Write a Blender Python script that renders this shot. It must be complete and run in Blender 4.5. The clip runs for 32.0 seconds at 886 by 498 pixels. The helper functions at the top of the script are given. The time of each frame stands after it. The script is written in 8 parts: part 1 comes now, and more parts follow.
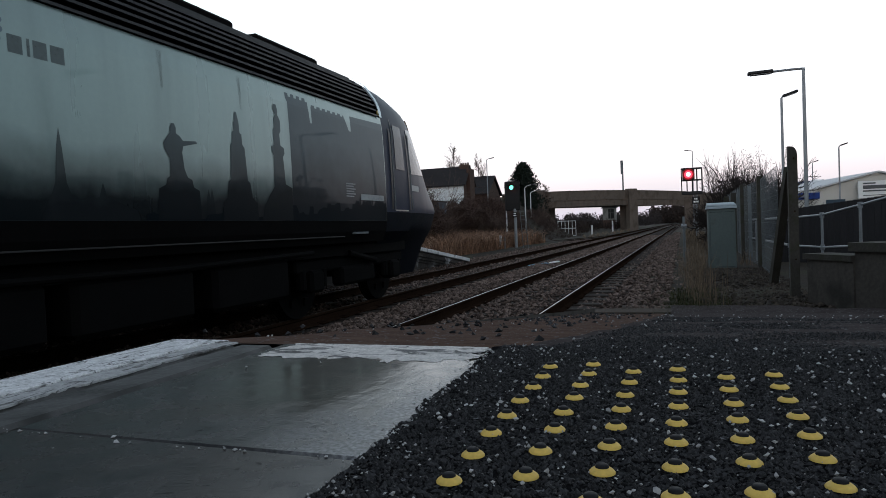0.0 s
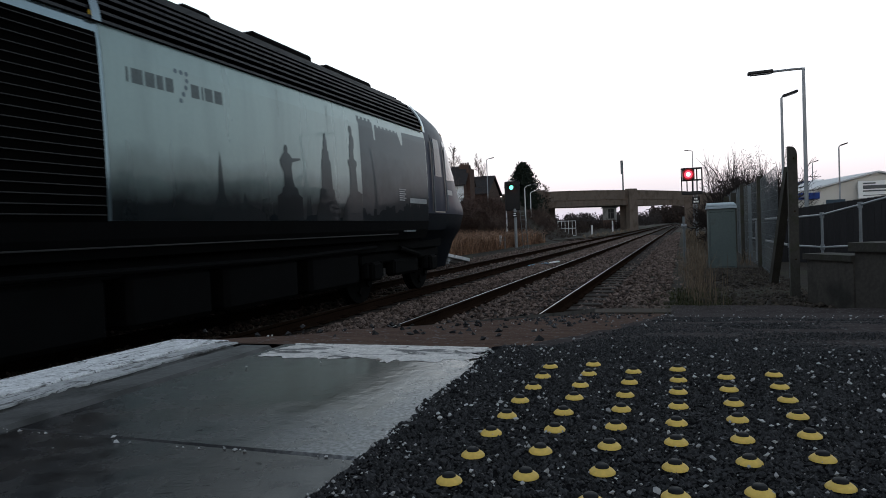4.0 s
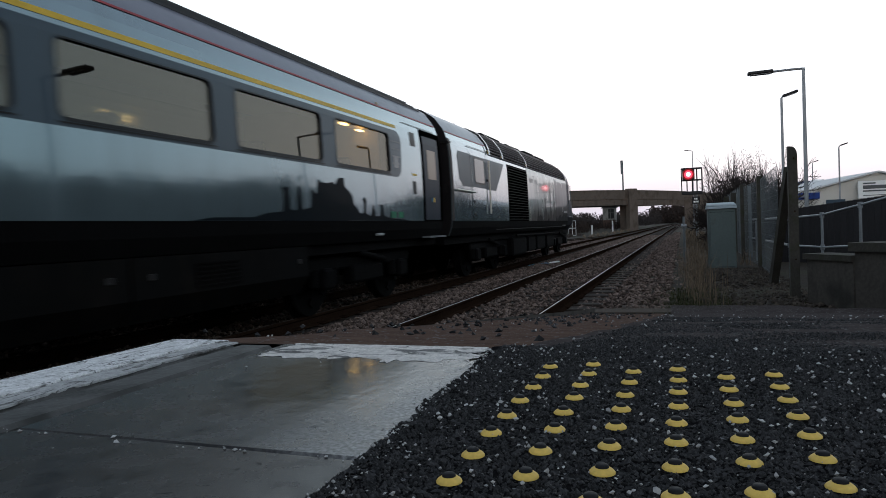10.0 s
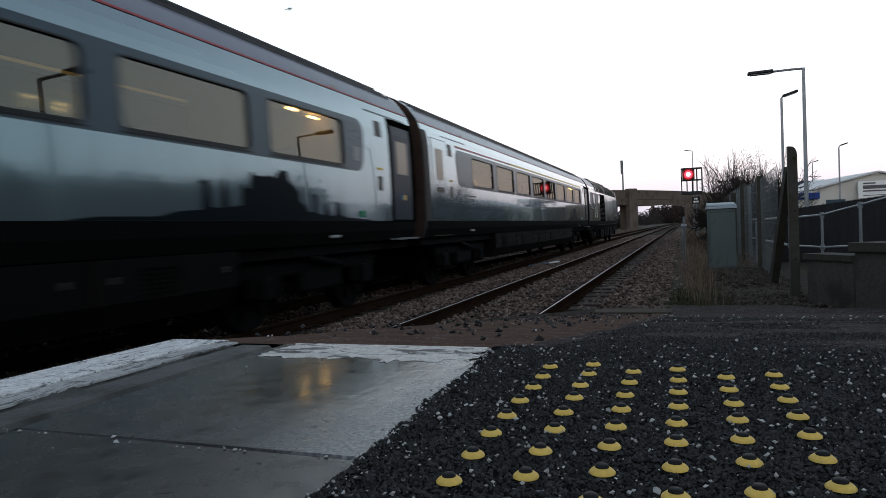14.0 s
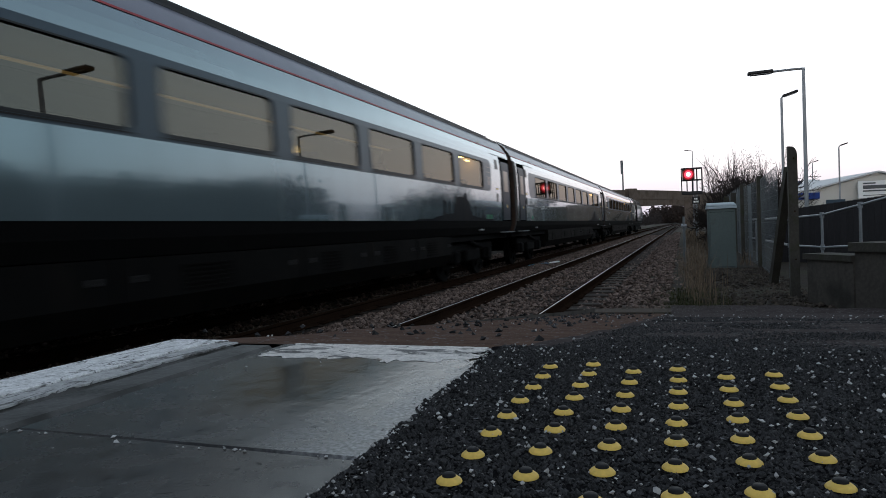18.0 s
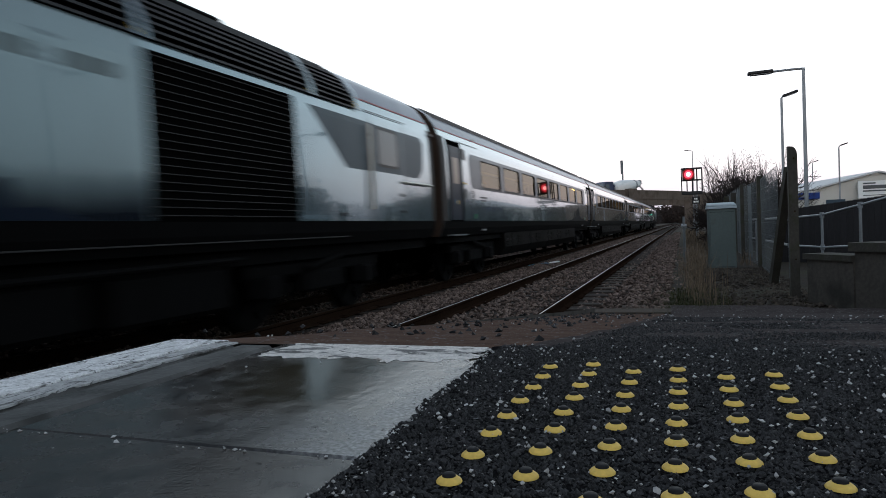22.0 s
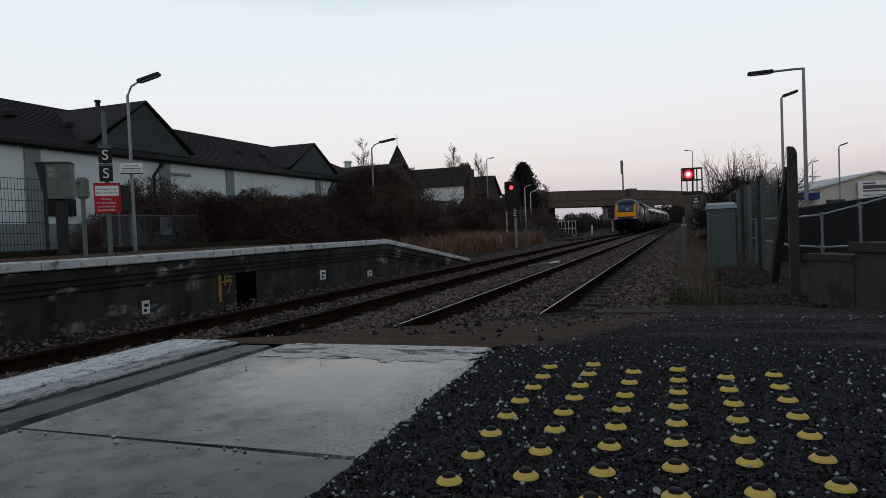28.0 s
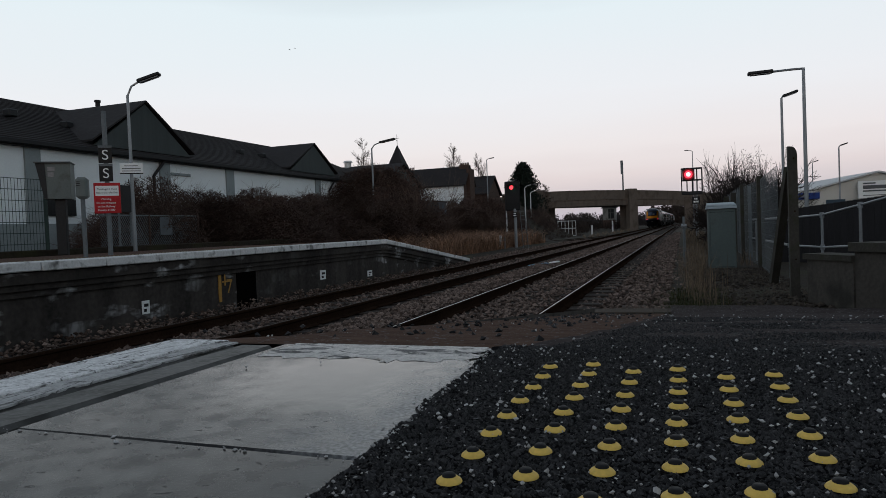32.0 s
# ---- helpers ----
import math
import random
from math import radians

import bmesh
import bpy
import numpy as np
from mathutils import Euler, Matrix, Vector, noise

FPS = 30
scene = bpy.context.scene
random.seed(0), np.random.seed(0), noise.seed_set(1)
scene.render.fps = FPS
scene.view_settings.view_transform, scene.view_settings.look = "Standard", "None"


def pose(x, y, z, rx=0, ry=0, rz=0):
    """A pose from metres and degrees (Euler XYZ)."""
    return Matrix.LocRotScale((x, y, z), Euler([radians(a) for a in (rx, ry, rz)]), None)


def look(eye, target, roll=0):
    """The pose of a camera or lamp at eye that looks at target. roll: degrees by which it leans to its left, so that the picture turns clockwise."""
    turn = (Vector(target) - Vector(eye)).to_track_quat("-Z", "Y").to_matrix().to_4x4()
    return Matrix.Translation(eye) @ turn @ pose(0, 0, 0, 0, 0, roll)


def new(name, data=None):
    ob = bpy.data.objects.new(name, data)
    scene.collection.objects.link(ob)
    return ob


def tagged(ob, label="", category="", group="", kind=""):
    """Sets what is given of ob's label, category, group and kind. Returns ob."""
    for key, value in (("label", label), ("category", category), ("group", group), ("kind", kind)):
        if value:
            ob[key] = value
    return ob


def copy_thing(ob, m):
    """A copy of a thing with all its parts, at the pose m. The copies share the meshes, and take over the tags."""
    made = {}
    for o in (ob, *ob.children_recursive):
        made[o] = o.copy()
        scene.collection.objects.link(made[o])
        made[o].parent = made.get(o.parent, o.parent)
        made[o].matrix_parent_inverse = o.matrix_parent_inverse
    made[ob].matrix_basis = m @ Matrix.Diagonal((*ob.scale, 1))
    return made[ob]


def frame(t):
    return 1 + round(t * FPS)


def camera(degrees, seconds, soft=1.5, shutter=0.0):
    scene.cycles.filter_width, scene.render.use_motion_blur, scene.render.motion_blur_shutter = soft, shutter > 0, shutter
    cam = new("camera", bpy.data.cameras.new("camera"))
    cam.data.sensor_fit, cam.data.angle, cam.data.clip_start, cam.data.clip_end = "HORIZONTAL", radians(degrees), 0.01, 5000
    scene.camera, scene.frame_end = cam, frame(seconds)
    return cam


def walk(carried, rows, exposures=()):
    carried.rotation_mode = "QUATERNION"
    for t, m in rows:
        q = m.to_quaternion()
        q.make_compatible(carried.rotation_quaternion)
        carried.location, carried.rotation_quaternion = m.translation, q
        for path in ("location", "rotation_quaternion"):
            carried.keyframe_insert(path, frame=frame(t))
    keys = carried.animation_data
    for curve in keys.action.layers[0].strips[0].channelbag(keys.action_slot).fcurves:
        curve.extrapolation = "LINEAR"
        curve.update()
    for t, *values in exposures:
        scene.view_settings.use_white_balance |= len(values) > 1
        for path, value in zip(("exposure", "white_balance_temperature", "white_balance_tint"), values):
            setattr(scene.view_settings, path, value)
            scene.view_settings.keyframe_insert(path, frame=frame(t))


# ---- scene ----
# A low camera at the end of a station platform; x to the right of the line, y along it, z up from the rail heads.
cam = camera(66.52, 32.0, soft=0.65, shutter=0.75)
EYE = pose(0, 0, 1.1255, 90 - 1.591, 0, 19.513) @ pose(0, 0, 0, 0, 0, -2.29)
walk(cam, [(0, EYE), (32, EYE)],
     exposures=[(0, 0.57, 6220, 9.3), (4.0, 0.58, 6220, 9.3), (7.0, 0.64, 6220, 9.3), (21.5, 0.69, 6220, 9.3), (22.6, 0.84, 6220, 9.3), (23.05, 0.84, 6200, 9), (23.5, 0.28, 6160, 5), (24.1, 0.0, 6150, 1), (25.0, 0.03, 6250, 3.5), (28.0, 0.03, 6380, 9.5), (32, 0.03, 6400, 10)])

# ---- light: dusk sky, paler and pinker towards the horizon ----
world = bpy.data.worlds.new("dusk_sky")
scene.world = world
world.use_nodes = True
wn, wl = world.node_tree.nodes, world.node_tree.links
wn.clear()
w_out = wn.new("ShaderNodeOutputWorld")
w_bg = wn.new("ShaderNodeBackground")
w_tc = wn.new("ShaderNodeTexCoord")
w_sep = wn.new("ShaderNodeSeparateXYZ")
w_ramp = wn.new("ShaderNodeValToRGB")
w_map = wn.new("ShaderNodeMapping")
w_map.inputs["Scale"].default_value = (1.2, 1.2, 9.0)
w_noise = wn.new("ShaderNodeTexNoise")
w_noise.inputs["Scale"].default_value = 2.2
w_noise.inputs["Detail"].default_value = 5.0
w_add = wn.new("ShaderNodeMath")
w_add.operation = "MULTIPLY_ADD"
w_add.inputs[1].default_value = 0.055
w_sub = wn.new("ShaderNodeMath")
w_sub.operation = "SUBTRACT"
w_sub.inputs[1].default_value = 0.0275
cr = w_ramp.color_ramp
cr.elements[0].position, cr.elements[0].color = 0.0, (0.50, 0.47, 0.54, 1)
cr.elements[1].position, cr.elements[1].color = 1.0, (0.13, 0.15, 0.19, 1)
for p, c in ((0.03, (0.53, 0.50, 0.55)), (0.07, (0.695, 0.62, 0.645)), (0.11, (0.78, 0.725, 0.742)), (0.18, (0.79, 0.79, 0.82)), (0.30, (0.74, 0.81, 0.84)), (0.42, (0.46, 0.53, 0.57)), (0.62, (0.26, 0.30, 0.35))):
    cr.elements.new(p).color = (*c, 1)
w_sky = wn.new("ShaderNodeTexSky")
w_sky.sky_type = "NISHITA"
w_sky.sun_disc = False
w_sky.sun_elevation, w_sky.sun_rotation = radians(2), radians(150)
w_mix = wn.new("ShaderNodeMix")
w_mix.data_type, w_mix.blend_type = "RGBA", "ADD"
w_mix.inputs[0].default_value = 0.03
wl.new(w_tc.outputs["Generated"], w_sep.inputs[0])
wl.new(w_tc.outputs["Generated"], w_map.inputs["Vector"])
wl.new(w_map.outputs[0], w_noise.inputs["Vector"])
wl.new(w_noise.outputs[0], w_add.inputs[0])
wl.new(w_sep.outputs["Z"], w_add.inputs[2])
wl.new(w_add.outputs[0], w_sub.inputs[0])
wl.new(w_sub.outputs[0], w_ramp.inputs[0])
# the sky across the line is already deep blue-grey
w_side = wn.new("ShaderNodeValToRGB")
sr = w_side.color_ramp
sr.elements[0].position, sr.elements[0].color = 0.0, (0.26, 0.30, 0.33, 1)
sr.elements[1].position, sr.elements[1].color = 1.0, (0.12, 0.14, 0.18, 1)
for p, c in ((0.12, (0.33, 0.40, 0.435)), (0.32, (0.36, 0.44, 0.48)), (0.6, (0.22, 0.265, 0.315))):
    sr.elements.new(p).color = (*c, 1)
w_turn = wn.new("ShaderNodeMapRange")
w_turn.inputs["From Min"].default_value, w_turn.inputs["From Max"].default_value = -0.5, 0.45
w_turn.inputs["To Min"].default_value = 0.8
w_across = wn.new("ShaderNodeMapRange")
w_across.inputs["From Min"].default_value, w_across.inputs["From Max"].default_value = 0.76, 0.26
w_both = wn.new("ShaderNodeMath")
w_both.operation = "MULTIPLY"
w_face = wn.new("ShaderNodeMix")
w_face.data_type = "RGBA"
wl.new(w_sep.outputs["Y"], w_turn.inputs["Value"])
wl.new(w_sep.outputs["X"], w_across.inputs["Value"])
wl.new(w_turn.outputs[0], w_both.inputs[0])
wl.new(w_across.outputs[0], w_both.inputs[1])
wl.new(w_both.outputs[0], w_face.inputs[0])
wl.new(w_sub.outputs[0], w_side.inputs[0])
wl.new(w_side.outputs[0], w_face.inputs[6])
wl.new(w_ramp.outputs[0], w_face.inputs[7])
wl.new(w_face.outputs[2], w_mix.inputs[6])
wl.new(w_sky.outputs[0], w_mix.inputs[7])
wl.new(w_mix.outputs[2], w_bg.inputs["Color"])
w_bg.inputs["Strength"].default_value = 1.0
wl.new(w_bg.outputs[0], w_out.inputs[0])
sun = new("sun", bpy.data.lights.new("sun", "SUN"))
sun.data.energy, sun.data.angle, sun.data.color = 0.06, radians(40), (1.0, 0.9, 0.85)
sun.matrix_world = look((30, -40, 25), (0, 0, 0))


# ---- materials ----
def nodes_of(name):
    m = bpy.data.materials.new(name)
    m.use_nodes = True
    nt = m.node_tree
    return m, nt.nodes, nt.links, nt.nodes["Principled BSDF"]


def coords(n, l, own=True):
    tc = n.new("ShaderNodeTexCoord")
    if not own:
        return tc.outputs["Object"]
    oi = n.new("ShaderNodeObjectInfo")
    mul = n.new("ShaderNodeMath")
    mul.operation = "MULTIPLY"
    mul.inputs[1].default_value = 37.0
    add = n.new("ShaderNodeVectorMath")
    l.new(oi.outputs["Random"], mul.inputs[0])
    l.new(tc.outputs["Object"], add.inputs[0])
    l.new(mul.outputs[0], add.inputs[1])
    return add.outputs[0]


def tex(n, l, vec, scale, detail=4.0, stretch=None):
    if stretch:
        mp = n.new("ShaderNodeMapping")
        mp.inputs["Scale"].default_value = stretch
        l.new(vec, mp.inputs["Vector"])
        vec = mp.outputs[0]
    t = n.new("ShaderNodeTexNoise")
    t.inputs["Scale"].default_value, t.inputs["Detail"].default_value = scale, detail
    l.new(vec, t.inputs["Vector"])
    return t.outputs[0]


def ramp(n, l, fac, stops):
    r = n.new("ShaderNodeValToRGB")
    e = r.color_ramp.elements
    e[0].position, e[0].color = stops[0][0], (*stops[0][1], 1)
    e[1].position, e[1].color = stops[-1][0], (*stops[-1][1], 1)
    for p, c in stops[1:-1]:
        e.new(p).color = (*c, 1)
    l.new(fac, r.inputs[0])
    return r.outputs[0]


def blend(n, l, fac, a, b, kind="MIX"):
    m = n.new("ShaderNodeMix")
    m.data_type, m.blend_type = "RGBA", kind
    for sock, v in ((m.inputs[0], fac), (m.inputs[6], a), (m.inputs[7], b)):
        if isinstance(v, (int, float)):
            sock.default_value = v
        elif isinstance(v, tuple):
            sock.default_value = (*v, 1)
        else:
            l.new(v, sock)
    return m.outputs[2]


def grey(v):
    return (v, v, v)


def mat(name, col, rough=0.6, metal=0.0, var=0.3, coarse=1.5, fine=30.0, bump=0.15, depth=0.01, stain=None, stain_at=(0.5, 0.7), stretch=None, island=0.0, spec=0.18, coat=0.0):
    """A surface with two scales of colour, uneven gloss and fine relief; stain: a second colour in patches."""
    m, n, l, b = nodes_of(name)
    vec = coords(n, l)
    big = tex(n, l, vec, coarse, 5.0, stretch)
    small = tex(n, l, vec, fine, 3.0, stretch)
    lo, hi = tuple(c * (1 - var) for c in col), tuple(min(1, c * (1 + var)) for c in col)
    c = ramp(n, l, big, [(0.3, lo), (0.7, hi)])
    c = blend(n, l, 0.55, c, ramp(n, l, small, [(0.3, lo), (0.7, hi)]))
    if stain:
        other = tex(n, l, vec, coarse * 2.3, 6.0, stretch)
        c = blend(n, l, ramp(n, l, other, [(stain_at[0], grey(0)), (stain_at[1], grey(1))]), c, stain)
    if island:
        g = n.new("ShaderNodeNewGeometry")
        c = blend(n, l, 1.0, c, ramp(n, l, g.outputs["Random Per Island"], [(0, grey(1 - island)), (1, grey(1))]), "MULTIPLY")
    l.new(c, b.inputs["Base Color"])
    l.new(ramp(n, l, small, [(0.25, grey(max(0.02, rough - 0.12))), (0.75, grey(min(1, rough + 0.12)))]), b.inputs["Roughness"])
    b.inputs["Metallic"].default_value = metal
    b.inputs["Specular IOR Level"].default_value = spec
    b.inputs["Coat Weight"].default_value = coat
    b.inputs["Coat Roughness"].default_value = 0.08
    if bump:
        bp = n.new("ShaderNodeBump")
        bp.inputs["Strength"].default_value, bp.inputs["Distance"].default_value = bump, depth
        l.new(small, bp.inputs["Height"])
        l.new(bp.outputs[0], b.inputs["Normal"])
    return m


def glow(name, col, power, base=(0.05, 0.05, 0.05)):
    m, n, l, b = nodes_of(name)
    b.inputs["Base Color"].default_value = (*base, 1)
    b.inputs["Emission Color"].default_value = (*col, 1)
    b.inputs["Emission Strength"].default_value = power
    b.inputs["Roughness"].default_value = 0.3
    return m


def glass(name, tint, ior=1.5, rough=0.01, sheen=(1, 1, 1)):
    m, n, l, b = nodes_of(name)
    n.remove(b)
    out = n["Material Output"]
    tr, gl, fr, mx = n.new("ShaderNodeBsdfTransparent"), n.new("ShaderNodeBsdfGlossy"), n.new("ShaderNodeFresnel"), n.new("ShaderNodeMixShader")
    tr.inputs["Color"].default_value = (*tint, 1)
    gl.inputs["Roughness"].default_value = rough
    gl.inputs["Color"].default_value = (*sheen, 1)
    fr.inputs["IOR"].default_value = ior
    l.new(fr.outputs[0], mx.inputs[0])
    l.new(tr.outputs[0], mx.inputs[1])
    l.new(gl.outputs[0], mx.inputs[2])
    l.new(mx.outputs[0], out.inputs["Surface"])
    return m


def body_paint(name, col, rough=0.4, dirt=(0.03, 0.028, 0.026), coat=0.10, metal=0.0, fade=None, spec=0.15):
    """Coach paint with a film of brake dust in streaks; fade: heights and colour it darkens to downwards."""
    m, n, l, b = nodes_of(name)
    vec = coords(n, l, False)
    streak = tex(n, l, vec, 1.6, 6.0, (1.0, 2.2, 0.35))
    fine = tex(n, l, vec, 22.0, 4.0)
    c = blend(n, l, 0.25, ramp(n, l, streak, [(0.3, tuple(x * 0.9 for x in col)), (0.7, tuple(x * 1.05 for x in col))]), ramp(n, l, fine, [(0.3, tuple(x * 0.85 for x in col)), (0.7, col)]))
    grime = ramp(n, l, streak, [(0.50, grey(0.0)), (0.80, grey(0.24))])
    c = blend(n, l, grime, c, dirt)
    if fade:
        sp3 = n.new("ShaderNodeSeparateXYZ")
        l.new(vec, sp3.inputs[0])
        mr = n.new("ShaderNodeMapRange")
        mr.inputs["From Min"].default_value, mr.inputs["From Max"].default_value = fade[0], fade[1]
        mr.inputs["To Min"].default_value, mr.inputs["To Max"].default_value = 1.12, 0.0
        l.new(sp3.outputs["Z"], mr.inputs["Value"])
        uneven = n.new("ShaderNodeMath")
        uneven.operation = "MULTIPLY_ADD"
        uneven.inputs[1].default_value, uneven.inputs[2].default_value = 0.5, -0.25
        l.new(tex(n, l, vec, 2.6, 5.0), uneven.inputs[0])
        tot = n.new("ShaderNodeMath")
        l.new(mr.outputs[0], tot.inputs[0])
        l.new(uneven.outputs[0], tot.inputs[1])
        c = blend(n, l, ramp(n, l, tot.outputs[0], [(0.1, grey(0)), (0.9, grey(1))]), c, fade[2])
    l.new(c, b.inputs["Base Color"])
    l.new(ramp(n, l, streak, [(0.3, grey(rough)), (0.75, grey(rough + 0.08))]), b.inputs["Roughness"])
    b.inputs["Metallic"].default_value = metal
    b.inputs["Coat Weight"].default_value = coat
    b.inputs["Coat IOR"].default_value = 1.5
    b.inputs["Specular IOR Level"].default_value = spec
    l.new(ramp(n, l, streak, [(0.35, grey(0.02)), (0.8, grey(0.05))]), b.inputs["Coat Roughness"])
    wave = tex(n, l, vec, 1.1, 2.0, (1, 1, 0.6))
    bp = n.new("ShaderNodeBump")
    bp.inputs["Strength"].default_value, bp.inputs["Distance"].default_value = 0.022, 0.03
    l.new(wave, bp.inputs["Height"])
    l.new(bp.outputs[0], b.inputs["Normal"])
    return m


M_SILVER = body_paint("silver_paint", (0.243, 0.316, 0.352), 0.075, coat=0.85, metal=0.66)
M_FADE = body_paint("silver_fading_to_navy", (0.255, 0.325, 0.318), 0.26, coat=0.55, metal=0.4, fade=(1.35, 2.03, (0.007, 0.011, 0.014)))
M_FADEREAR = body_paint("silver_darkening_at_foot", (0.240, 0.305, 0.325), 0.2, coat=0.45, metal=0.35, fade=(1.24, 1.80, (0.008, 0.013, 0.022)))
M_BAND = body_paint("slate_paint", (0.048, 0.074, 0.10), coat=0.3)
M_VANBAND = body_paint("dark_slate_paint", (0.035, 0.062, 0.082), coat=0.12)
M_DOORP = body_paint("door_slate_paint", (0.017, 0.029, 0.046), dirt=(0.01, 0.013, 0.018), coat=0.08, spec=0.07)
M_NAVY = body_paint("navy_paint", (0.011, 0.020, 0.046), dirt=(0.02, 0.025, 0.036), coat=0.06, spec=0.08)
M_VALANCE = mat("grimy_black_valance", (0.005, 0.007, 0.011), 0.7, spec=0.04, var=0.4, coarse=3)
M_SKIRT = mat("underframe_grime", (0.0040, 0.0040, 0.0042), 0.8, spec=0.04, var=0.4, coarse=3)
M_CROOF = body_paint("roof_paint", (0.215, 0.222, 0.27), 0.38, coat=0.25, metal=0.2)
M_ROOF = mat("roof_rib_metal", (0.018, 0.018, 0.022), 0.5, spec=0.3, var=0.3, stretch=(1, 0.2, 1))
# flat near-black that stands in for the shade inside recesses; also the tyres
M_VOID = mat("recess_shade_and_tyre_black", (0.003, 0.003, 0.003), 0.95, spec=0.0, var=0.3, bump=0)
M_GRILLE = mat("grille_metal", (0.005, 0.0045, 0.0045), 0.75, spec=0.02, var=0.35, coarse=4)
M_YELLOW = body_paint("warning_yellow", (0.78, 0.31, 0.010), 0.4, (0.35, 0.18, 0.02), 0.05)
M_YLINE = mat("yellow_stripe", (0.70, 0.46, 0.055), 0.4, bump=0)
M_RLINE = mat("red_stripe", (0.35, 0.05, 0.06), 0.4, bump=0)
M_SKYLINE = body_paint("skyline_vinyl", (0.006, 0.010, 0.014), dirt=(0.008, 0.011, 0.013), coat=0.04, spec=0.02)
M_FAINT = body_paint("faint_vinyl", (0.075, 0.098, 0.10), coat=0.3, fade=(1.3, 2.05, (0.008, 0.011, 0.014)), spec=0.06)
# vinyl fade, deepened downwards by the dark reflection put into its colour
M_MONUMENT = body_paint("monument_vinyl", (0.074, 0.100, 0.110), rough=0.3, dirt=(0.03, 0.04, 0.045), coat=0.28, fade=(1.40, 2.35, (0.006, 0.009, 0.012)), spec=0.06)
M_DOTS = body_paint("pale_dots", (0.12, 0.16, 0.19), coat=0.3)
M_BRANDGREY = mat("grey_brand_vinyl", (0.115, 0.142, 0.145), 0.35, var=0.15, bump=0)
M_STREAK = mat("dirty_streak", (0.155, 0.180, 0.180), 0.6, var=0.5, coarse=5, fine=40, bump=0)
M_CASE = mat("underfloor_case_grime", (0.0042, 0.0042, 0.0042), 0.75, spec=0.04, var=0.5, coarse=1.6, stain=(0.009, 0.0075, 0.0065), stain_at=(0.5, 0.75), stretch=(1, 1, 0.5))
M_LAMPGREY = mat("clear_lamp_lens", (0.10, 0.11, 0.13), 0.15, bump=0, var=0.1)
M_PALEVINYL = body_paint("pale_vinyl", (0.13, 0.145, 0.16))
M_LETTER = mat("grey_lettering", (0.09, 0.10, 0.11), 0.4, bump=0)
M_WLETTER = mat("white_lettering", (0.3, 0.32, 0.33), 0.4, bump=0)
M_CGLASS = glass("coach_window_glass", (0.40, 0.38, 0.31), 2.9, sheen=(0.535, 0.495, 0.43))
M_CREAM = mat("coach_lining", (0.42, 0.36, 0.26), 0.6, var=0.1)
M_SEAT = mat("seat_moquette", (0.03, 0.045, 0.10), 0.9, var=0.3)
M_INLAMP = glow("saloon_lamp", (1.0, 0.62, 0.22), 11.0)
M_STRIPLAMP = glow("ceiling_strip_lamp", (1.0, 0.66, 0.24), 0.13)
M_TAIL = glow("tail_lamp", (1.0, 0.022, 0.035), 2.8)
M_LENS = mat("unlit_lens", (0.25, 0.25, 0.26), 0.1, bump=0)
M_BELLOWS = mat("gangway_rubber", (0.016, 0.014, 0.014), 0.85)
M_RUSTEND = mat("coach_end_rust", (0.05, 0.032, 0.024), 0.8, stain=(0.02, 0.018, 0.017))
M_ALU = mat("handrail_metal", (0.5, 0.49, 0.45), 0.35, metal=0.6, var=0.15)
M_RAILTOP = mat("polished_rail_head", (0.33, 0.31, 0.30), 0.36, metal=1.0, var=0.15, coarse=0.6, stretch=(8, 0.3, 1), bump=0.03)
M_RAILSIDE = mat("rusty_rail", (0.022, 0.013, 0.009), 0.9, var=0.4, coarse=2, spec=0.0)
M_RAILDULL = mat("dull_rail_head", (0.045, 0.034, 0.028), 0.6, metal=0.3, var=0.3, stretch=(8, 0.3, 1))
M_SLEEPER = mat("sleeper_timber", (0.034, 0.027, 0.023), 0.85, var=0.4, coarse=4, fine=40, bump=0.4, stretch=(0.4, 3, 3))
M_BALLAST = mat("ballast_stone", (0.238, 0.180, 0.155), 0.85, var=0.35, coarse=1.2, fine=60, island=0.75, stain=(0.07, 0.042, 0.03), stain_at=(0.5, 0.75), spec=0.05)
M_BED = mat("ballast_fines", (0.042, 0.031, 0.026), 0.95, var=0.5, coarse=2, fine=28, bump=0.9, depth=0.04)
M_SOIL = mat("dark_soil", (0.026, 0.02, 0.014), 0.95, var=0.5, coarse=0.5, fine=12, bump=0.6, depth=0.05, stain=(0.03, 0.03, 0.014))
M_CONC = mat("weathered_concrete", (0.17, 0.165, 0.155), 0.75, var=0.25, coarse=0.9, fine=30, stain=(0.06, 0.058, 0.05), stain_at=(0.5, 0.8))
M_DCONC = mat("mossy_concrete", (0.070, 0.063, 0.056), 0.85, var=0.35, coarse=1.4, fine=25, bump=0.35, stain=(0.036, 0.034, 0.030))


